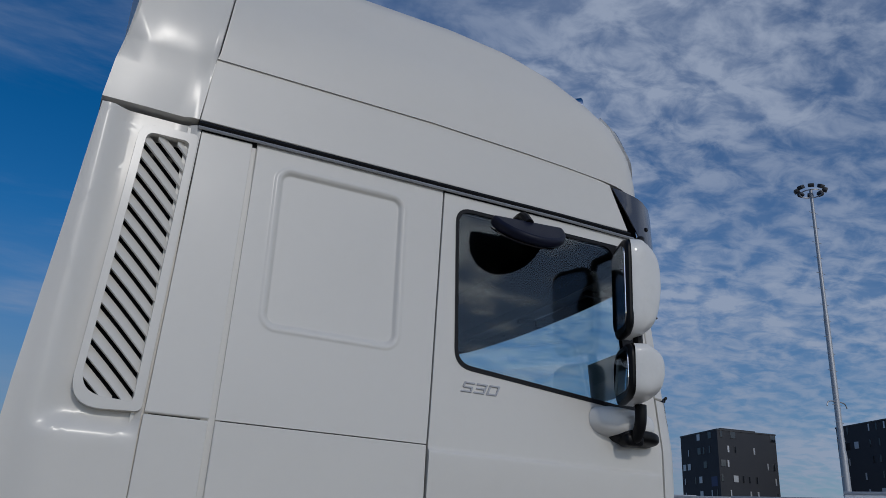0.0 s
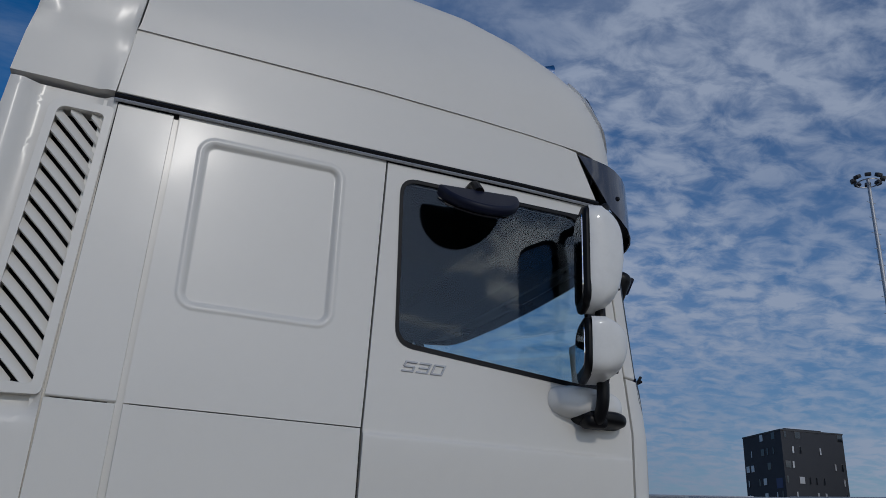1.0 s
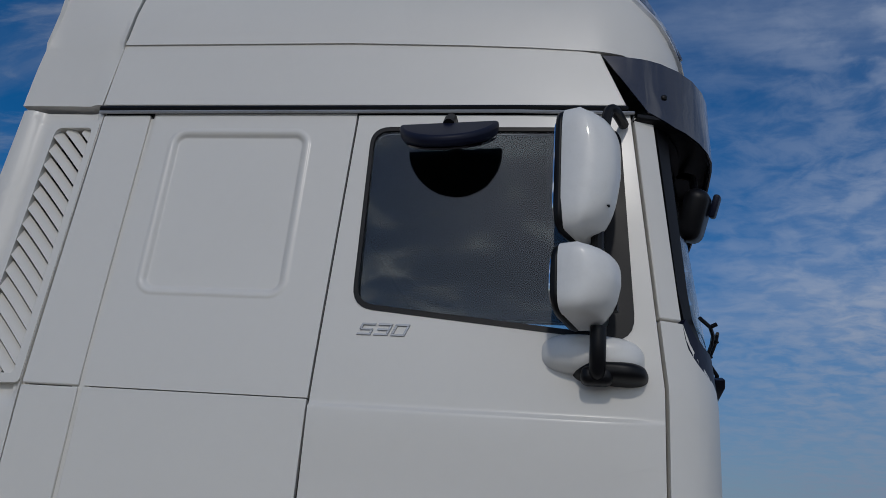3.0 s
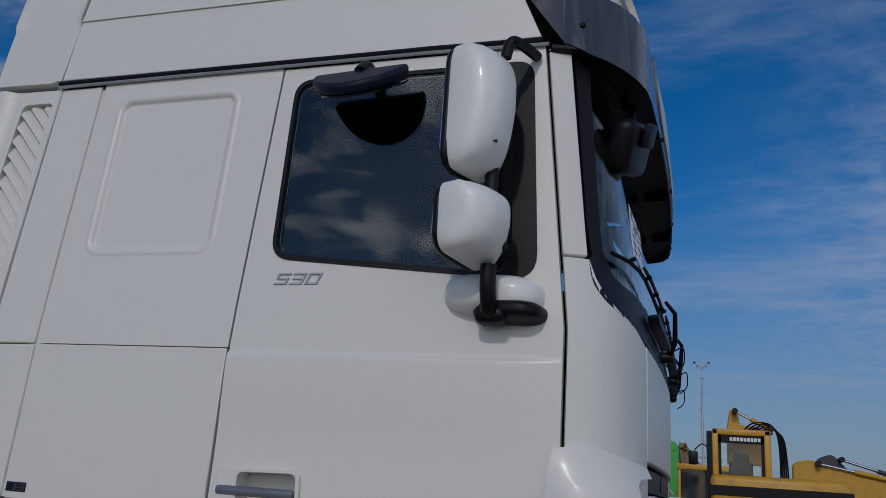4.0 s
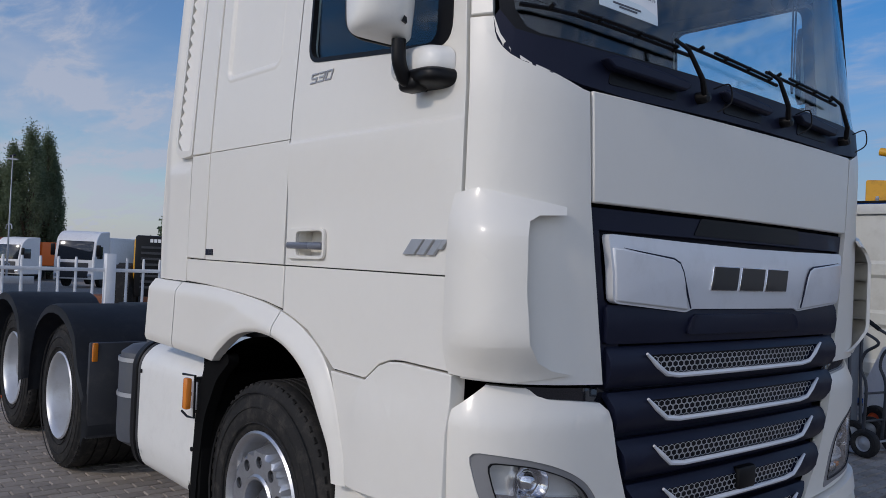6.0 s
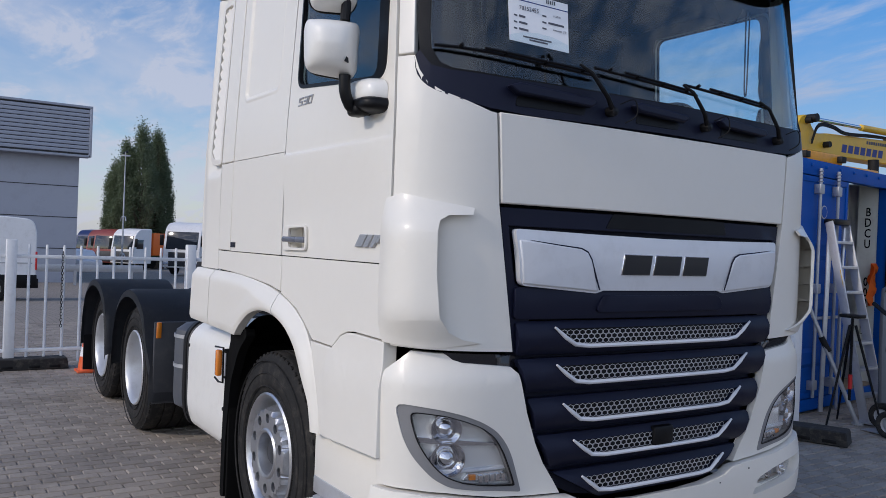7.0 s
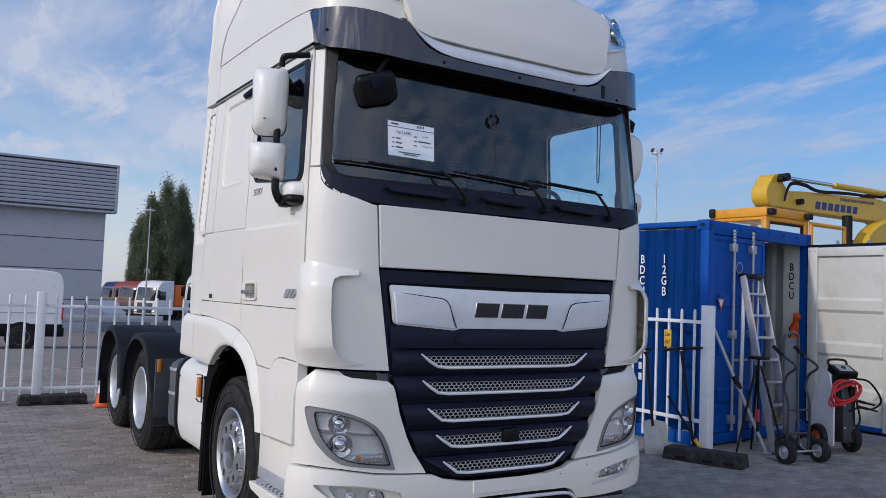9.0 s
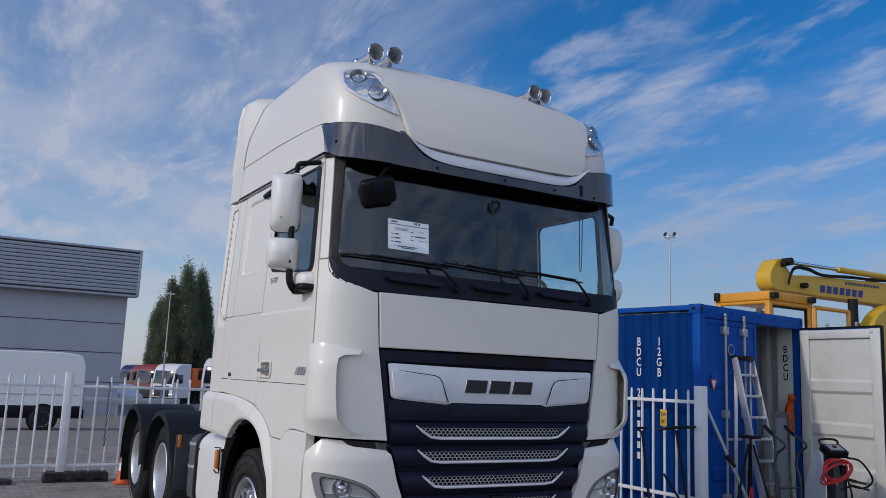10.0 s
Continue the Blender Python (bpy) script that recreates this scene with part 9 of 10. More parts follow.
part("tail_stripe", boxes(((-0.41, -1.912, 2.20), (2.36, -1.88, 2.42))), BLACK, C)
part("tail_lower", boxes(((-0.42, -1.7, 1.35), (2.2, -0.2, 1.75)), r=0.1), YELLOW, C)
for k in range(3):
    part("tail_lamp", boxes(((0.55 + 0.28 * k, -1.92, 1.92), (0.75 + 0.28 * k, -1.89, 2.06))), RED, C)
part("boom", prism(soft([(0.0, 3.0), (0.0, 3.85), (0.07, 4.30), (0.16, 4.36), (0.24, 4.30), (0.30, 3.95), (0.74, 3.90), (0.80, 3.0)], 0.04), -0.3, 0.1), YELLOW, C, bevel=0.03)
for k in range(5):
    part("boom_hose", tube(bend([(0.30 + 0.05 * k, -0.42, 3.70), (0.55 + 0.08 * k, -0.48, 3.98 - 0.03 * k), (0.95 + 0.03 * k, -0.5, 3.95 - 0.04 * k), (1.10 + 0.03 * k, -0.5, 3.55), (1.12 + 0.04 * k, -0.45, 2.7)], 5), 0.020, 6), BLACK, C)
ram(C, (0.95, -0.45, 3.86), (0.18, -0.45, 4.26), YELLOW, 0.055)
part("red_valve", boxes(((0.78, -0.6, 3.72), (0.98, -0.4, 3.82)), r=0.02), DARKRED, C)
part("mirror_arm", tube(bend([(-0.35, -1.3, 3.2), (-0.55, -1.4, 3.35), (-0.72, -1.45, 3.2)], 4), 0.015, 6), BLACK, C)
part("side_mirror", moved(box(bmesh.new(), (-0.10, -0.04, -0.16), (0.10, 0.04, 0.16), 0.04), Matrix.Translation((-0.75, -1.45, 3.02))), BLACK, C)
part("undercarriage", boxes(((-0.6, -1.6, 0.5), (2.2, 0.4, 1.35)), r=0.1), CHASSIS, C)
for x in (-0.4, 1.9):
    part("wheel", moved(lathe([(0.2, -0.25), (0.45, -0.27), (0.58, -0.15), (0.58, 0.2), (0.2, 0.25)], 24, "x", cap=True), Matrix.Translation((x, -1.5, 0.58))), RUBBER, C)
for k, (x0, z0, y) in enumerate(((3.0, 2.85, 3.2), (2.3, 2.7, 2.2))):
    arm = thing("loader_arm", pose(x0, 18 + y, 0), "dark grey digger arm lowered behind the yellow machine" if k == 0 else "yellow digger arm lowered in the yard", "digger arm")
    mt = DARKGREY if k == 0 else YELLOW
    part("arm", prism(soft([(-0.1, 0.0), (0.3, 0.0), (0.6, 2.2), (3.4, 1.9), (3.4, 2.5), (0.9, 3.0 + 0.1 * k), (0.5, 3.45 - 0.25 * k), (0.1, 3.3 - 0.2 * k), (0.1, 2.4)], 0.15), -0.15, 0.15), mt, arm, bevel=0.03)
    ram(arm, (2.6, -0.2, 2.75), (0.7, -0.2, 3.3 - 0.2 * k), mt, 0.06)

# green machine, red trailer, pale box body
G = excavator(pose(-3.2, 26.6, 0, 0, 0, 0), GREEN, "green excavator with a cranked boom far off in the yard", [(0.1, 1.3), (0.2, 2.6), (1.0, 3.35), (2.1, 4.0), (2.5, 4.02), (2.62, 3.75), (2.2, 3.55), (1.2, 2.95), (0.6, 2.3), (0.5, 1.3)], [(2.28, 3.85), (2.62, 3.85), (2.52, 2.0), (2.22, 2.0)])
mound = thing("sand_heap", pose(-0.55, 31.0, 0), "heap of brown sand behind the machines", "sand heap")
bm = lathe([(0.001, 4.2), (0.25, 4.0), (0.6, 3.4), (1.1, 2.4), (1.7, 1.2), (2.3, 0.0)], 40, "z")
lump = random.Random(5)
for v in bm.verts:
    v.co += Vector((lump.uniform(-0.16, 0.16), lump.uniform(-0.16, 0.16), lump.uniform(-0.12, 0.12) if v.co.z > 0.1 else 0))
part("sand", bm, SAND, mound)
tr = thing("flatbed_trailer", pose(-1.75, 22.4, 0, 0, 0, 0), "red low trailer with black wheels", "trailer")
part("deck", boxes(((-2.6, -1.2, 0.58), (0.75, 1.2, 0.98)), r=0.04), RED, tr)
for x in (-1.9, 1.0):
    for y in (-1.0, 1.0):
        part("wheel", moved(lathe([(0.15, -0.15), (0.4, -0.16), (0.46, -0.1), (0.46, 0.1), (0.15, 0.15)], 22, cap=True), Matrix.Translation((x, y, 0.46))), RUBBER, tr)
bx = thing("box_trailer", pose(-0.55, 22.3, 0, 0, 0, 0) @ Matrix.Diagonal((0.6, 1, 1, 1)), "small white box body on dark wheels", "trailer")
part("box", boxes(((-0.75, -0.8, 1.40), (0.75, 0.8, 2.05)), r=0.04), FENCE, bx)
part("dark_skirt", boxes(((-0.72, -0.78, 0.85), (0.72, 0.78, 1.40)), r=0.03), CHASSIS, bx)
part("frame_rail", boxes(((-0.9, -0.6, 0.6), (0.9, 0.6, 0.9))), CHASSIS, bx)
for x in (-0.55, 0.55):
    part("wheel", moved(lathe([(0.12, -0.12), (0.36, -0.14), (0.42, -0.08), (0.42, 0.1), (0.12, 0.12)], 22, cap=True), Matrix.Translation((x, -0.65, 0.42))), RUBBER, bx)

# loader behind the yard fence
L = thing("wheel_loader", pose(-12.6, 2.75, 0, 0, 0, -22), "old yellow wheel loader with a black louvred tail", "loader")
part("engine_hood", boxes(((-2.6, -0.55, 0.8), (-0.1, 0.55, 1.75)), r=0.08, seg=3), YELLOW, L)
part("tail_grille", boxes(((-0.12, -0.52, 0.7), (0.06, 0.52, 1.78)), r=0.04), BLACK, L)
for k in range(8):
    part("tail_slat", boxes(((0.055, -0.42, 0.85 + 0.1 * k), (0.085, 0.42, 0.89 + 0.1 * k))), DARKGREY, L)
for k in range(9):
    part("maker_mark", boxes(((0.062, -0.28 + 0.065 * k, 1.66), (0.068, -0.23 + 0.065 * k, 1.72))), FENCE, L)
part("side_plate", boxes(((-1.6, 0.52, 0.5), (0.0, 0.75, 1.6)), r=0.04), STEEL, L)
part("exhaust", tube(bend([(-1.0, 0.1, 1.7), (-1.0, 0.1, 2.4), (-0.95, 0.1, 2.58), (-0.82, 0.1, 2.66)], 5), 0.07, 10), CHASSIS, L)
part("exhaust_heat_shield", tube([(-1.0, 0.1, 1.72), (-1.0, 0.1, 1.92)], 0.10, 10), RUST, L)
for x in (-0.5, -2.3):
    for y in (-0.75, 0.75):
        part("wheel", moved(lathe([(0.2, -0.22), (0.5, -0.25), (0.62, -0.15), (0.62, 0.15), (0.5, 0.25), (0.2, 0.22)], 24, cap=True), Matrix.Translation((x, y, 0.62))), RUBBER, L)

# ---- parked van, hall, far trucks ----
VZ = ground_z(-23) + 0.01
van = thing("delivery_van", pose(-23.0, 0.22, VZ, 0, 0, 0), "white panel van with black lower trim parked by the hall", "van")
prof = soft([(0.0, 0.42), (0.0, 1.9), (-0.10, 2.22), (-0.7, 2.28), (-4.2, 2.25), (-4.8, 1.6), (-5.7, 1.25), (-5.85, 0.42)], [0.05, 0.3, 0.25, 0.3, 0.3, 0.2, 0.2, 0.1], 5)
part("van_body", prism([(y, z) for y, z in prof], -0.95, 0.95, "yz"), FENCE, van, bevel=0.06, segments=3)
part("lower_trim", boxes(((0.93, -5.8, 0.36), (0.97, 0.02, 0.72)), ((-0.97, -0.0, 0.36), (0.97, 0.06, 0.62)), r=0.02), BLACK, van)
part("rear_lamp", boxes(((0.82, -0.03, 0.85), (0.97, 0.02, 1.35)), r=0.02), RED, van)
part("side_rub", boxes(((0.95, -4.6, 1.02), (0.965, -0.1, 1.05))), STEEL, van)
for y in (-1.05, -4.75):
    w = part("wheel", moved(lathe([(0.2, -0.1), (0.28, -0.11), (0.34, -0.08), (0.34, 0.1), (0.2, 0.1)], 24, "x", cap=True), Matrix.Translation((0.9, y, 0.34)) @ pose(0, 0, 0, 0, 0, 180)), RUBBER, van)
    part("wheel_rim", moved(lathe([(0.001, 0.09), (0.08, 0.1), (0.2, 0.08), (0.22, 0.11)], 20, "x"), Matrix.Translation((0.9, y, 0.34))), ALU, w)
    part("wheel_arch", prism(disc_outline(0.42, 22, y, 0.36), 0.945, 0.958, "yz"), BLACK, van)

HZ = -0.37
hall = thing("hall", pose(-36.7, 4.0, HZ), "grey clad industrial hall with a ribbed fascia", "building", kind="structure")
part("hall_wall", boxes(((-30, -40, -1.2), (-0.6, -0.33, 5.6))), HALLGREY, hall)
for z in (1.15, 2.55, 3.95, 5.3):
    part("wall_joint", boxes(((-0.604, -39, z - 0.02), (-0.592, -0.34, z + 0.02))), DARKGREY, hall)
for k in range(11):
    z = 5.42 + 0.178 * k
    part("fascia_plank", boxes(((-0.05, -40.2, z), (0.06, -0.06, z + 0.150)), r=0.02), HALLGREY, hall)
part("fascia_back", boxes(((-0.55, -40.2, 5.30), (-0.04, -0.02, 7.45))), DARKGREY, hall)
part("fascia_end", boxes(((-0.5, -0.06, 5.26), (0.08, 0.06, 7.5)), ((-0.5, -40.2, 7.42), (0.1, 0.06, 7.52)), ((-0.55, -40.2, 5.24), (0.08, 0.0, 5.34)), r=0.01), HALLGREY, hall)
rail = thing("guard_rail", pose(-33.5, 5.2, ground_z(-33)), "grey steel guard rail along the hall", "guard rail")
part("beam", boxes(((-0.05, -9, 0.55), (0.05, 0.5, 0.85)), r=0.03), STEEL, rail)
for k in range(5):
    part("rail_post", boxes(((-0.06, -8.8 + 2.2 * k, 0), (0.06, -8.7 + 2.2 * k, 0.6))), STEEL, rail)
beam = thing("steel_beam", pose(-22.3, 5.0, ground_z(-22.3), 0, 0, 8), "rusty steel plates stacked on the yard", "steel plates")
part("plate", boxes(((-0.6, -0.8, 0.0), (0.6, 3.0, 0.28)), ((-0.5, -0.5, 0.28), (0.55, 2.6, 0.5)), r=0.01), RUST, beam)


def far_truck(m, paint, label, body=None):
    t = thing("parked_truck", m, label, "truck", "far trucks")
    cabp = soft([(0, 0.5), (0, 1.6), (-0.25, 2.9), (-0.7, 3.35), (-2.1, 3.45), (-2.1, 0.5)], [0.1, 0.1, 0.2, 0.3, 0.1, 0.05], 4)
    part("cab", prism(cabp, -1.22, 1.22), paint, t, bevel=0.08, segments=3)
    part("windscreen", moved(box(bmesh.new(), (-0.01, -1.05, 0), (0.03, 1.05, 1.15), 0.02), Matrix.Translation((-0.02, 0, 1.68)) @ pose(0, 0, 0, 0, -11, 0)), DARKGLASS, t)
    part("front_grille", boxes(((-0.02, -0.85, 0.6), (0.03, 0.85, 1.5)), r=0.02), DARKGREY, t)
    for sgn in (-1, 1):
        part("side_window", boxes(((-1.15, min(sgn * 1.2, sgn * 1.235), 1.75), (-0.35, max(sgn * 1.2, sgn * 1.235), 2.5)), r=0.01), DARKGLASS, t)
        part("mirror", boxes(((-0.2, min(sgn * 1.25, sgn * 1.5), 1.9), (-0.08, max(sgn * 1.25, sgn * 1.5), 2.6)), r=0.04), BLACK, t)
        part("headlamp", boxes(((-0.02, sgn * 1.0 - 0.18, 0.65), (0.035, sgn * 1.0 + 0.18, 0.85)), r=0.02), LENS_IN, t)
        for x in (-1.35, -4.6):
            part("wheel", moved(lathe([(0.15, -0.15), (0.42, -0.16), (0.5, -0.1), (0.5, 0.15), (0.15, 0.15)], 22, cap=True), Matrix.Translation((x, sgn * 1.05, 0.5))), RUBBER, t)
    part("chassis", boxes(((-6.0, -0.45, 0.65), (-2.0, 0.45, 0.95))), CHASSIS, t)
    if body:
        part("load_body", boxes(((-6.6, -1.25, 1.2), (-2.3, 1.25, 3.1)), r=0.04), body, t)
    return t


for x, y, rot, pm_, lb, bd in ((-77.3, 10.9, -52, CABBLUE, "dark blue truck parked in a row", None), (-75.2, 11.5, -52, BRICKRED, "dull red truck parked in a row", None), (-72.1, 11.5, -52, BRICKRED, "dull red truck parked in a row", None), (-68.9, 12.3, -56, FENCE, "white truck with an orange load body parked in a row", ORANGE),
                               (-50, 11.9, -40, FENCE, "white truck parked in a row", FENCE)):
    far_truck(pose(x, y, ground_z(x), 0, 0, rot), pm_, lb, bd)
car = thing("parked_car", pose(-61.4, 8.6, ground_z(-61.4), 0, 0, 10), "white hatchback parked near the hall", "car")
part("car_body", prism(soft([(0, 0.3), (0.02, 0.75), (-1.1, 0.95), (-1.7, 1.45), (-3.6, 1.5), (-4.2, 0.95), (-4.25, 0.3)], [0.1, 0.15, 0.2, 0.25, 0.3, 0.2, 0.1], 4), -0.85, 0.85), FENCE, car, bevel=0.08, segments=3)
part("car_glass", boxes(((-3.4, -0.86, 1.0), (-1.75, 0.86, 1.36)), r=0.05), DARKGLASS, car)
for x in (-0.85, -3.4):
    for y in (-0.8, 0.8):
        part("wheel", moved(lathe([(0.1, -0.1), (0.28, -0.1), (0.32, 0.0), (0.28, 0.1), (0.1, 0.1)], 18, cap=True), Matrix.Translation((x, y, 0.32))), RUBBER, car)

# ---- trees ----


def poplar(m, height, width, label, seed, dense=2600, leaf=0.32):
    """A tall poplar: trunk, steep limbs, and leaf sprays gathered in upright clumps with gaps between them."""
    r = random.Random(seed)
    t = thing("poplar_tree", m, label, "tree", "poplars")
    part("trunk", tube(bend([(0, 0, 0), (0.1, 0.05, height * 0.3), (-0.05, 0.1, height * 0.6), (0.05, 0, height * 0.93)], 4), [0.34 - 0.30 * k / 12 for k in range(13)], 8), BARK, t)
    limbs = bmesh.new()
    clumps = []
    for k in range(90):
        f = (k + r.random()) / 90
        wide = width * 0.5 * max(0.05, 1 - f ** 3.2) ** 0.8 * min(1.0, 0.62 + 1.6 * f)
        a, reach = r.uniform(0, 6.283), wide * math.sqrt(r.uniform(0.15, 1.0))
        c = Vector((reach * math.cos(a), reach * math.sin(a), height * (0.10 + 0.87 * f)))
        clumps.append((c, width * r.uniform(0.08, 0.15), height * r.uniform(0.04, 0.085)))
        if k % 2 == 0:
            p0 = Vector((0, 0, max(0.3, c.z - reach * 2.0 - 0.4)))
            join(limbs, tube([p0, p0.lerp(c, 0.5) + Vector((0.06 * math.cos(a), 0.06 * math.sin(a), -0.1)), c], [0.08, 0.05, 0.02], 5))
    part("branchwork", limbs, BARK, t)["kind"] = "stuff"
    verts, faces = [], []
    for i in range(dense):
        c, rw, rh = r.choice(clumps)
        p = c + Vector((r.gauss(0, 0.62) * rw, r.gauss(0, 0.62) * rw, r.gauss(0, 0.62) * rh))
        q = Euler((r.uniform(0, 6.28), r.uniform(-0.9, 0.9), r.uniform(0, 6.28))).to_matrix()
        s = leaf * r.uniform(0.55, 1.25)
        base = len(verts)
        for u, v, w in ((-0.5, 0, 0), (0, -0.28, 0.06), (0.55, 0, 0), (0, 0.28, 0.06)):
            verts.append(p + q @ Vector((u * s, v * s, w * s)))
        faces.append((base, base + 1, base + 2, base + 3))
    me = bpy.data.meshes.new("crown")
    me.from_pydata(verts, [], faces)
    me.materials.append(LEAF)
    cr = new("crown", me)
    cr.parent = t
    cr["kind"] = "stuff"
    return t


def polar(eye, azimuth, dist):
    return eye[0] + dist * math.cos(radians(azimuth)), eye[1] + dist * math.sin(radians(azimuth))


E2 = (4.3, -3.1)
for az_, d, h, w_, sd in ((167.06, 80, 12.6, 3.3, 1), (166.15, 82, 12.5, 2.6, 2), (168.0, 80, 11.2, 2.7, 5), (168.6, 81, 9.4, 2.4, 3), (165.75, 83, 10.4, 2.0, 4), (167.65, 84, 10.8, 2.6, 6)):
    x, y = polar(E2, az_, d)
    poplar(pose(x, y, ground_z(x)), h, w_, "tall dense dark green poplar", sd, 26000, 0.165)
E0 = (-1.3, -3.9)
for az_, d, h, w_, sd in ((63.0, 80, 13.6, 4.4, 11), (61.2, 82, 12.2, 3.4, 12), (78.0, 90, 6.3, 4.5, 13), (74.5, 95, 7.4, 4.5, 14)):
    x, y = polar(E0, az_, d)
    poplar(pose(x, y, 0), h, w_, "dark green tree at the far edge of the yard", sd, 7000, 0.42)
x, y = polar((1.27, -3.05), 157.0, 60)
poplar(pose(x, y, ground_z(x)), 5.6, 4.6, "round green tree far behind the fence", 21, 6000, 0.36)

# ---- light masts ----


def mast(x, y, height, label, lamps=10, r=0.22):
    m = thing("light_mast", pose(x, y, ground_z(x)), label, "light mast", "light masts")
    part("pole", tube([(0, 0, 0), (0, 0, height * 0.33), (0, 0, height * 0.34), (0, 0, height * 0.66), (0, 0, height * 0.67), (0, 0, height)], [r, r * 0.86, r * 0.72, r * 0.62, r * 0.5, r * 0.4], 12), STEEL, m)
    w = 1.0 if r > 0.25 else 0.5
    part("lamp_ring", lathe([(0.70 * w, height - 0.28), (0.76 * w, height - 0.28), (0.76 * w, height - 0.22), (0.70 * w, height - 0.22)], 20, "z", True), STEEL, m)
    for k in range(lamps):
        a = 2 * math.pi * k / lamps
        part("floodlight", moved(box(bmesh.new(), (-0.17 * w, -0.19 * w, -0.13 * w), (0.17 * w, 0.19 * w, 0.13 * w), 0.04), Matrix.Translation((0.95 * w * math.cos(a), 0.85 * w * math.sin(a), height)) @ pose(0, 0, 0, 0, 25, math.degrees(a))), DARKGREY, m)
    for k in range(int(height / 1.2)):
        part("rung", tube([(-0.3 * r / 0.22 - 0.05, 0, 2 + k * 1.1), (0.3 * r / 0.22 + 0.05, 0, 2 + k * 1.1)], 0.02, 5), STEEL, m)
    for z in (height * 0.14, height * 0.45):
        part("camera_arm", tube(bend([(-0.9, 0, z - 0.3), (-0.7, 0, z), (0, 0, z + 0.05), (0.7, 0, z), (0.9, 0, z - 0.3)], 4), 0.04, 6), STEEL, m)
    for x0 in (-0.75, 0.3) if r > 0.25 else ():
        part("box_unit", boxes(((x0, -0.3, 2.9), (x0 + 0.45, 0.3, 3.4)), r=0.05), FENCE, m)
    return m


EA = (-2.56, -3.881)
mast(42.3, 31.4, 26.8, "tall grey floodlight mast with a ring of lamps", 8, 0.27)
x, y = polar(E2, 133.8, 60)
mast(x, y, 13.3, "slim grey light mast in the distance", 4, 0.11)
x, y = polar((0.435, -3.313), 90.13, 60)
mast(x, y, 11.9, "slim grey light mast in the distance", 2, 0.12)
x, y = polar(E2, 168.1, 70)
mast(x, y, 9.2, "slim grey light mast before the poplars", 2, 0.08)

# ---- far office blocks ----


def office(m, w, d, h, floors, cols, label):
    o = thing("office_building", m, label, "building")
    part("wall", boxes(((-w / 2, -d / 2, 0), (w / 2, d / 2, h))), OFFICE, o)
    part("roof_plant", boxes(((-w * 0.3, -d * 0.3, h), (w * 0.3, d * 0.3, h + 0.9))), OFFICE, o)
    part("parapet", boxes(((-w / 2 - 0.1, -d / 2 - 0.1, h - 0.15), (w / 2 + 0.1, d / 2 + 0.1, h + 0.15))), DARKGREY, o)
    r = random.Random(int(w * 10))
    for side, length in ((0, w), (1, d)):
        for f in range(floors):
            for c in range(cols[side]):
                if r.random() < 0.38:
                    continue
                u = -length / 2 + length * (c + 0.5) / cols[side] + r.uniform(-0.25, 0.25)
                ww, hh = r.choice((0.45, 0.5, 0.55, 1.3)), 1.5
                z = h * (f + 0.45) / floors
                lo, hi = ((u - ww / 2, -d / 2 - 0.06, z), (u + ww / 2, -d / 2 + 0.05, z + hh)) if side == 0 else ((-w / 2 - 0.06, u - ww / 2, z), (-w / 2 + 0.05, u + ww / 2, z + hh))
                wn = part("window", boxes((lo, hi), r=0.02), DARKGREY, o)
                k = 0.08
                if side == 0:
                    part("pane", boxes(((lo[0] + k, lo[1] - 0.01, lo[2] + k), (hi[0] - k, lo[1] + 0.02, hi[2] - k))), DARKGLASS if r.random() < 0.62 else ALU, wn)
                else:
                    part("pane", boxes(((lo[0] - 0.01, lo[1] + k, lo[2] + k), (lo[0] + 0.02, hi[1] - k, hi[2] - k))), DARKGLASS if r.random() < 0.62 else ALU, wn)
    return o


bld = office(pose(127 + 8.4, 128.3 + 5.7, 0, 0, 0, -10), 14.5, 14.2, 30.2, 10, (9, 7), "dark brick office block with scattered windows")
part("blue_sign", boxes(((-7.22, -4.0, 18.6), (-7.28, -6.2, 20.6))), CABBLUE, bld)
x, y = polar(EA, 35.0, 190)
office(pose(x, y, 0, 0, 0, -10), 18.0, 14.0, 30.8, 10, (10, 7), "dark brick office block with scattered windows and a sign")

# white trailers and vans along the yard's far side
for k, (az_, d, w_, h, rot) in enumerate(((31.5, 34, 8.0, 4.6, 125), (39.5, 33, 6.0, 4.3, 130), (46.5, 34, 5.0, 4.35, 135), (52.5, 35, 6.5, 4.45, 140), (60.5, 36, 7.5, 4.0, 148), (66.0, 37, 5.5, 3.9, 152))):
    x, y = polar(EA, az_, d)
    b = thing("box_trailer", pose(x, y, 0, 0, 0, rot + 180), "white box trailer parked at the yard's far side", "trailer", "far trailers")
    part("box", boxes(((-w_ / 2, -1.25, 1.1), (w_ / 2, 1.25, h - 0.15)), r=0.05), FENCE, b)
    part("roof_edge", boxes(((-w_ / 2 - 0.02, -1.27, h - 0.2), (w_ / 2 + 0.02, 1.27, h - 0.08)), r=0.02), STEEL, b)
    part("underframe", boxes(((-w_ / 2 + 0.2, -0.6, 0.7), (w_ / 2 - 0.2, 0.6, 1.1))), CHASSIS, b)
    for sx in (-w_ * 0.3, -w_ * 0.1):
        for sy in (-1.0, 1.0):
            part("wheel", moved(lathe([(0.15, -0.15), (0.42, -0.16), (0.5, -0.1), (0.5, 0.15), (0.15, 0.15)], 20, cap=True), Matrix.Translation((sx, sy, 0.5))), RUBBER, b)

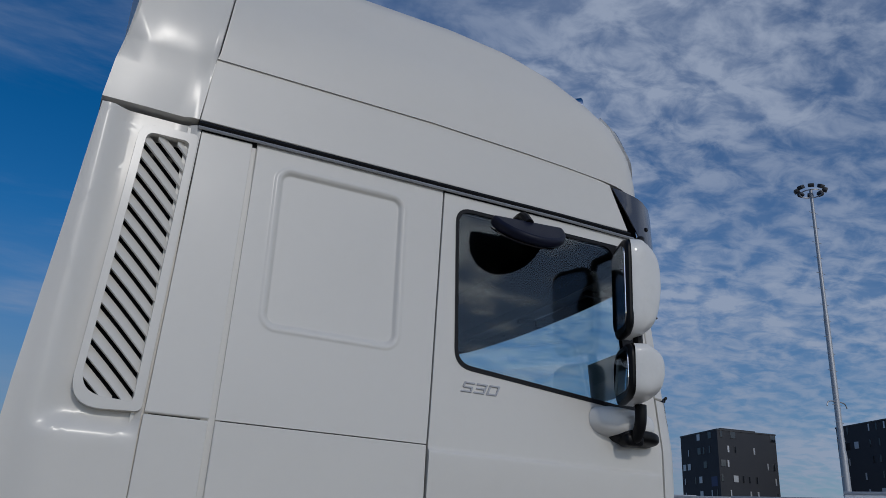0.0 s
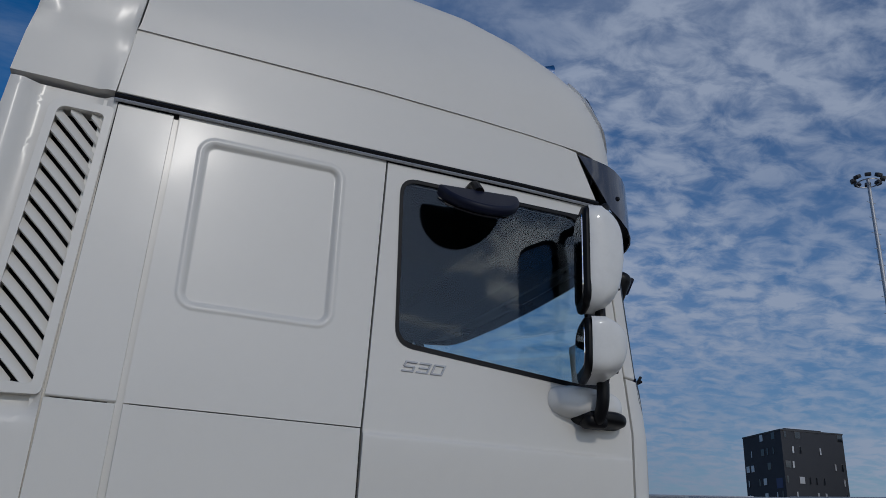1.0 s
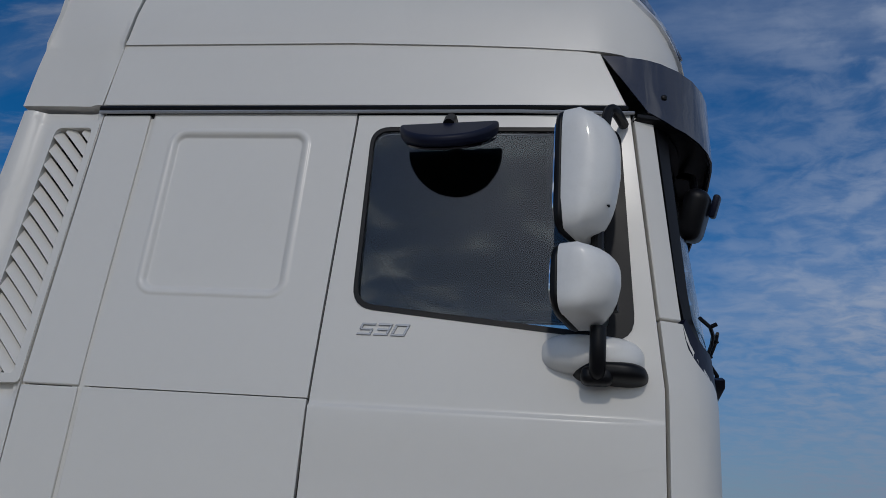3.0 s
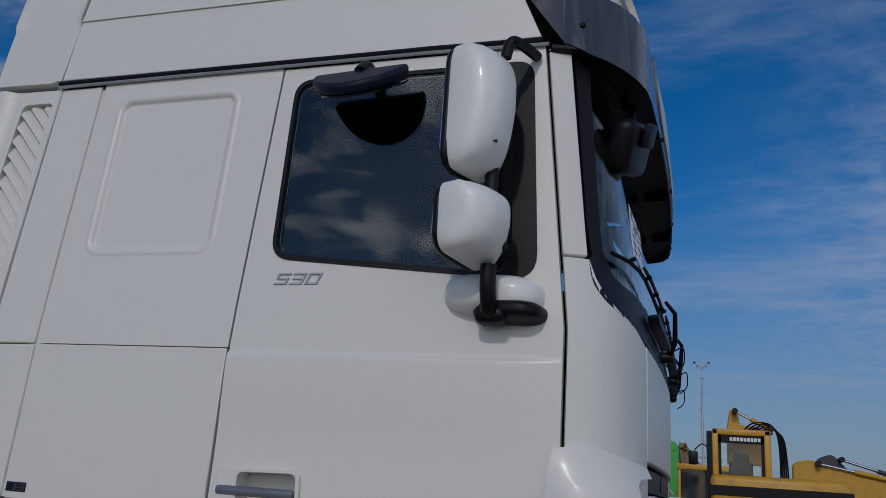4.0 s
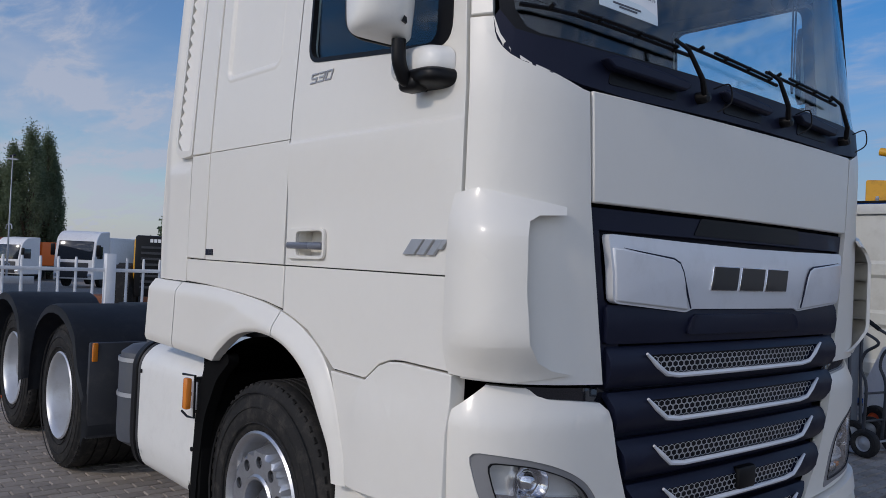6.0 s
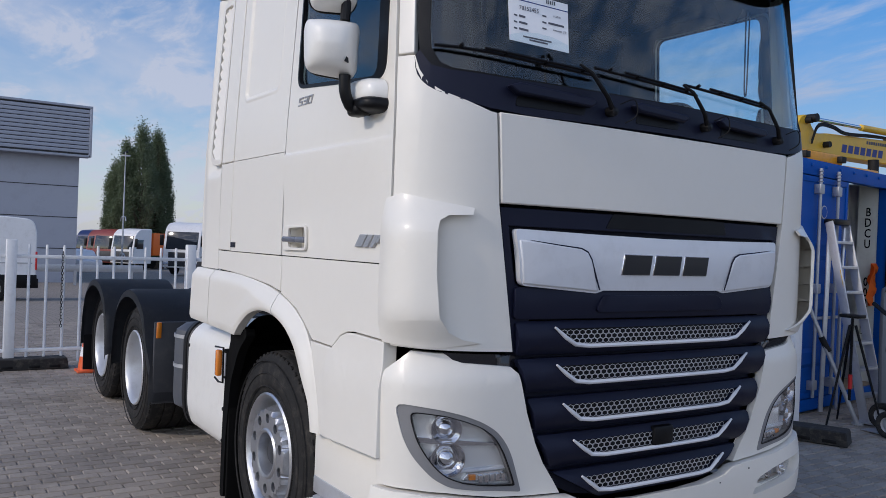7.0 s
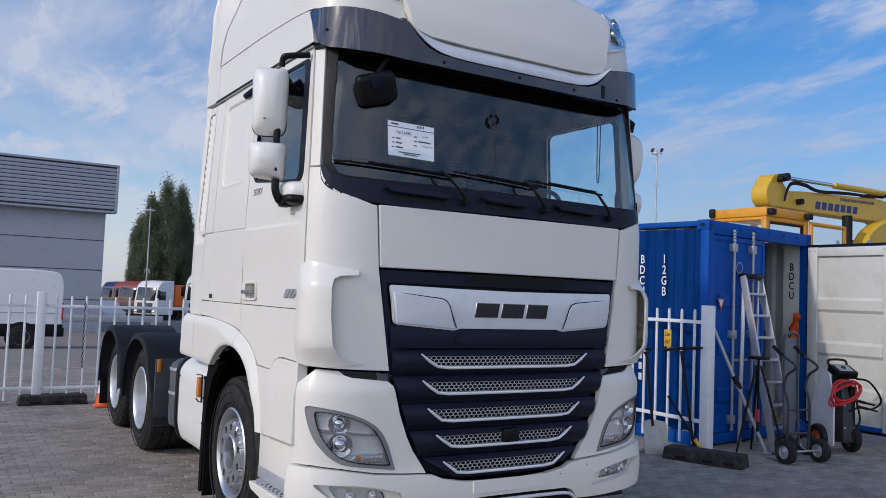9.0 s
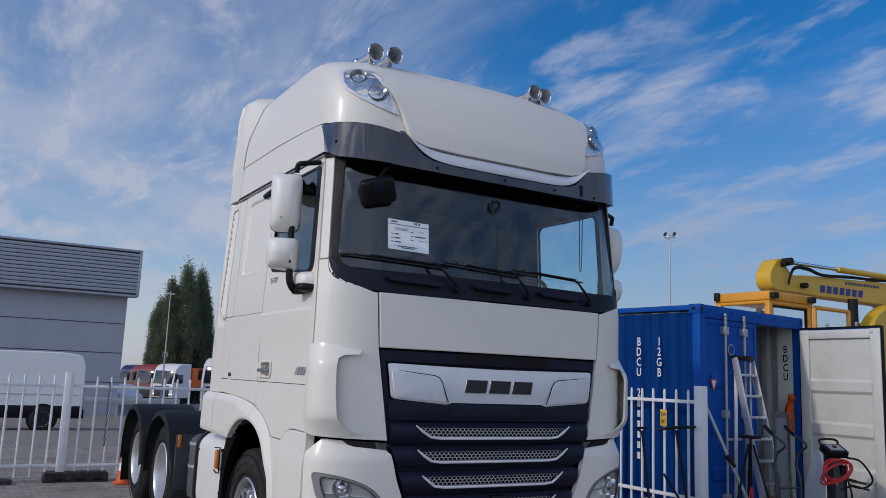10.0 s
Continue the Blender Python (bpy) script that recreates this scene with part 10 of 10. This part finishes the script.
# ---- pavers, each with its own edges ----
def paver_mesh(name, lx, ly, h=0.012):
    bm = bmesh.new()
    g, c = 0.0042, 0.005
    lo = [bm.verts.new((x, y, -h)) for x, y in ((g, g), (lx - g, g), (lx - g, ly - g), (g, ly - g))]
    hi = [bm.verts.new((x, y, 0)) for x, y in ((g + c, g + c), (lx - g - c, g + c), (lx - g - c, ly - g - c), (g + c, ly - g - c))]
    for k in range(4):
        bm.faces.new((lo[k], lo[(k + 1) % 4], hi[(k + 1) % 4], hi[k]))
    bm.faces.new(hi)
    me = bpy.data.meshes.new(name)
    bm.to_mesh(me)
    bm.free()
    me.materials.append(PAVER)
    return me


rng = random.Random(3)
one = paver_mesh("paver", STEP_X, STEP_Y)
verts, faces, count = [], [], 0
nx, ny = int((GX[1] - GX[0]) / STEP_Y), int((GY[1] - GY[0]) / STEP_X)
for i in range(nx):
    x = GX[0] + i * STEP_Y
    for j in range(ny):
        y = GY[0] + j * STEP_X + (STEP_X / 2 if i % 2 else 0)
        dz = rng.uniform(-0.003, 0.001)
        near = -3.05 < x < -0.55 and -2.75 < y < -1.35
        if near and count < 300:
            count += 1
            ob = new("paver", one)
            ob.parent = ground
            ob.matrix_basis = pose(x + STEP_Y, y, dz, rng.uniform(-0.6, 0.6), rng.uniform(-0.6, 0.6), 90 + rng.uniform(-0.5, 0.5))
            continue
        base = len(verts)
        tx, ty = rng.uniform(-0.02, 0.02), rng.uniform(-0.01, 0.01)
        g, c = 0.0042, 0.005
        for px, py, pz in ((g, g, -0.012), (STEP_Y - g, g, -0.012), (STEP_Y - g, STEP_X - g, -0.012), (g, STEP_X - g, -0.012),
                           (g + c, g + c, 0), (STEP_Y - g - c, g + c, 0), (STEP_Y - g - c, STEP_X - g - c, 0), (g + c, STEP_X - g - c, 0)):
            verts.append((x + px, y + py, pz + dz + (tx * (px - STEP_Y / 2) + ty * (py - STEP_X / 2) if pz == 0 else 0)))
        for k in range(4):
            faces.append((base + k, base + (k + 1) % 4, base + 4 + (k + 1) % 4, base + 4 + k))
        faces.append((base + 4, base + 5, base + 6, base + 7))
me = bpy.data.meshes.new("paving")
me.from_pydata(verts, [], faces)
me.materials.append(PAVER)
pav = new("paving", me)
pav.parent = ground
tagged(pav, "brown-grey paving bricks in running bond", kind="stuff")
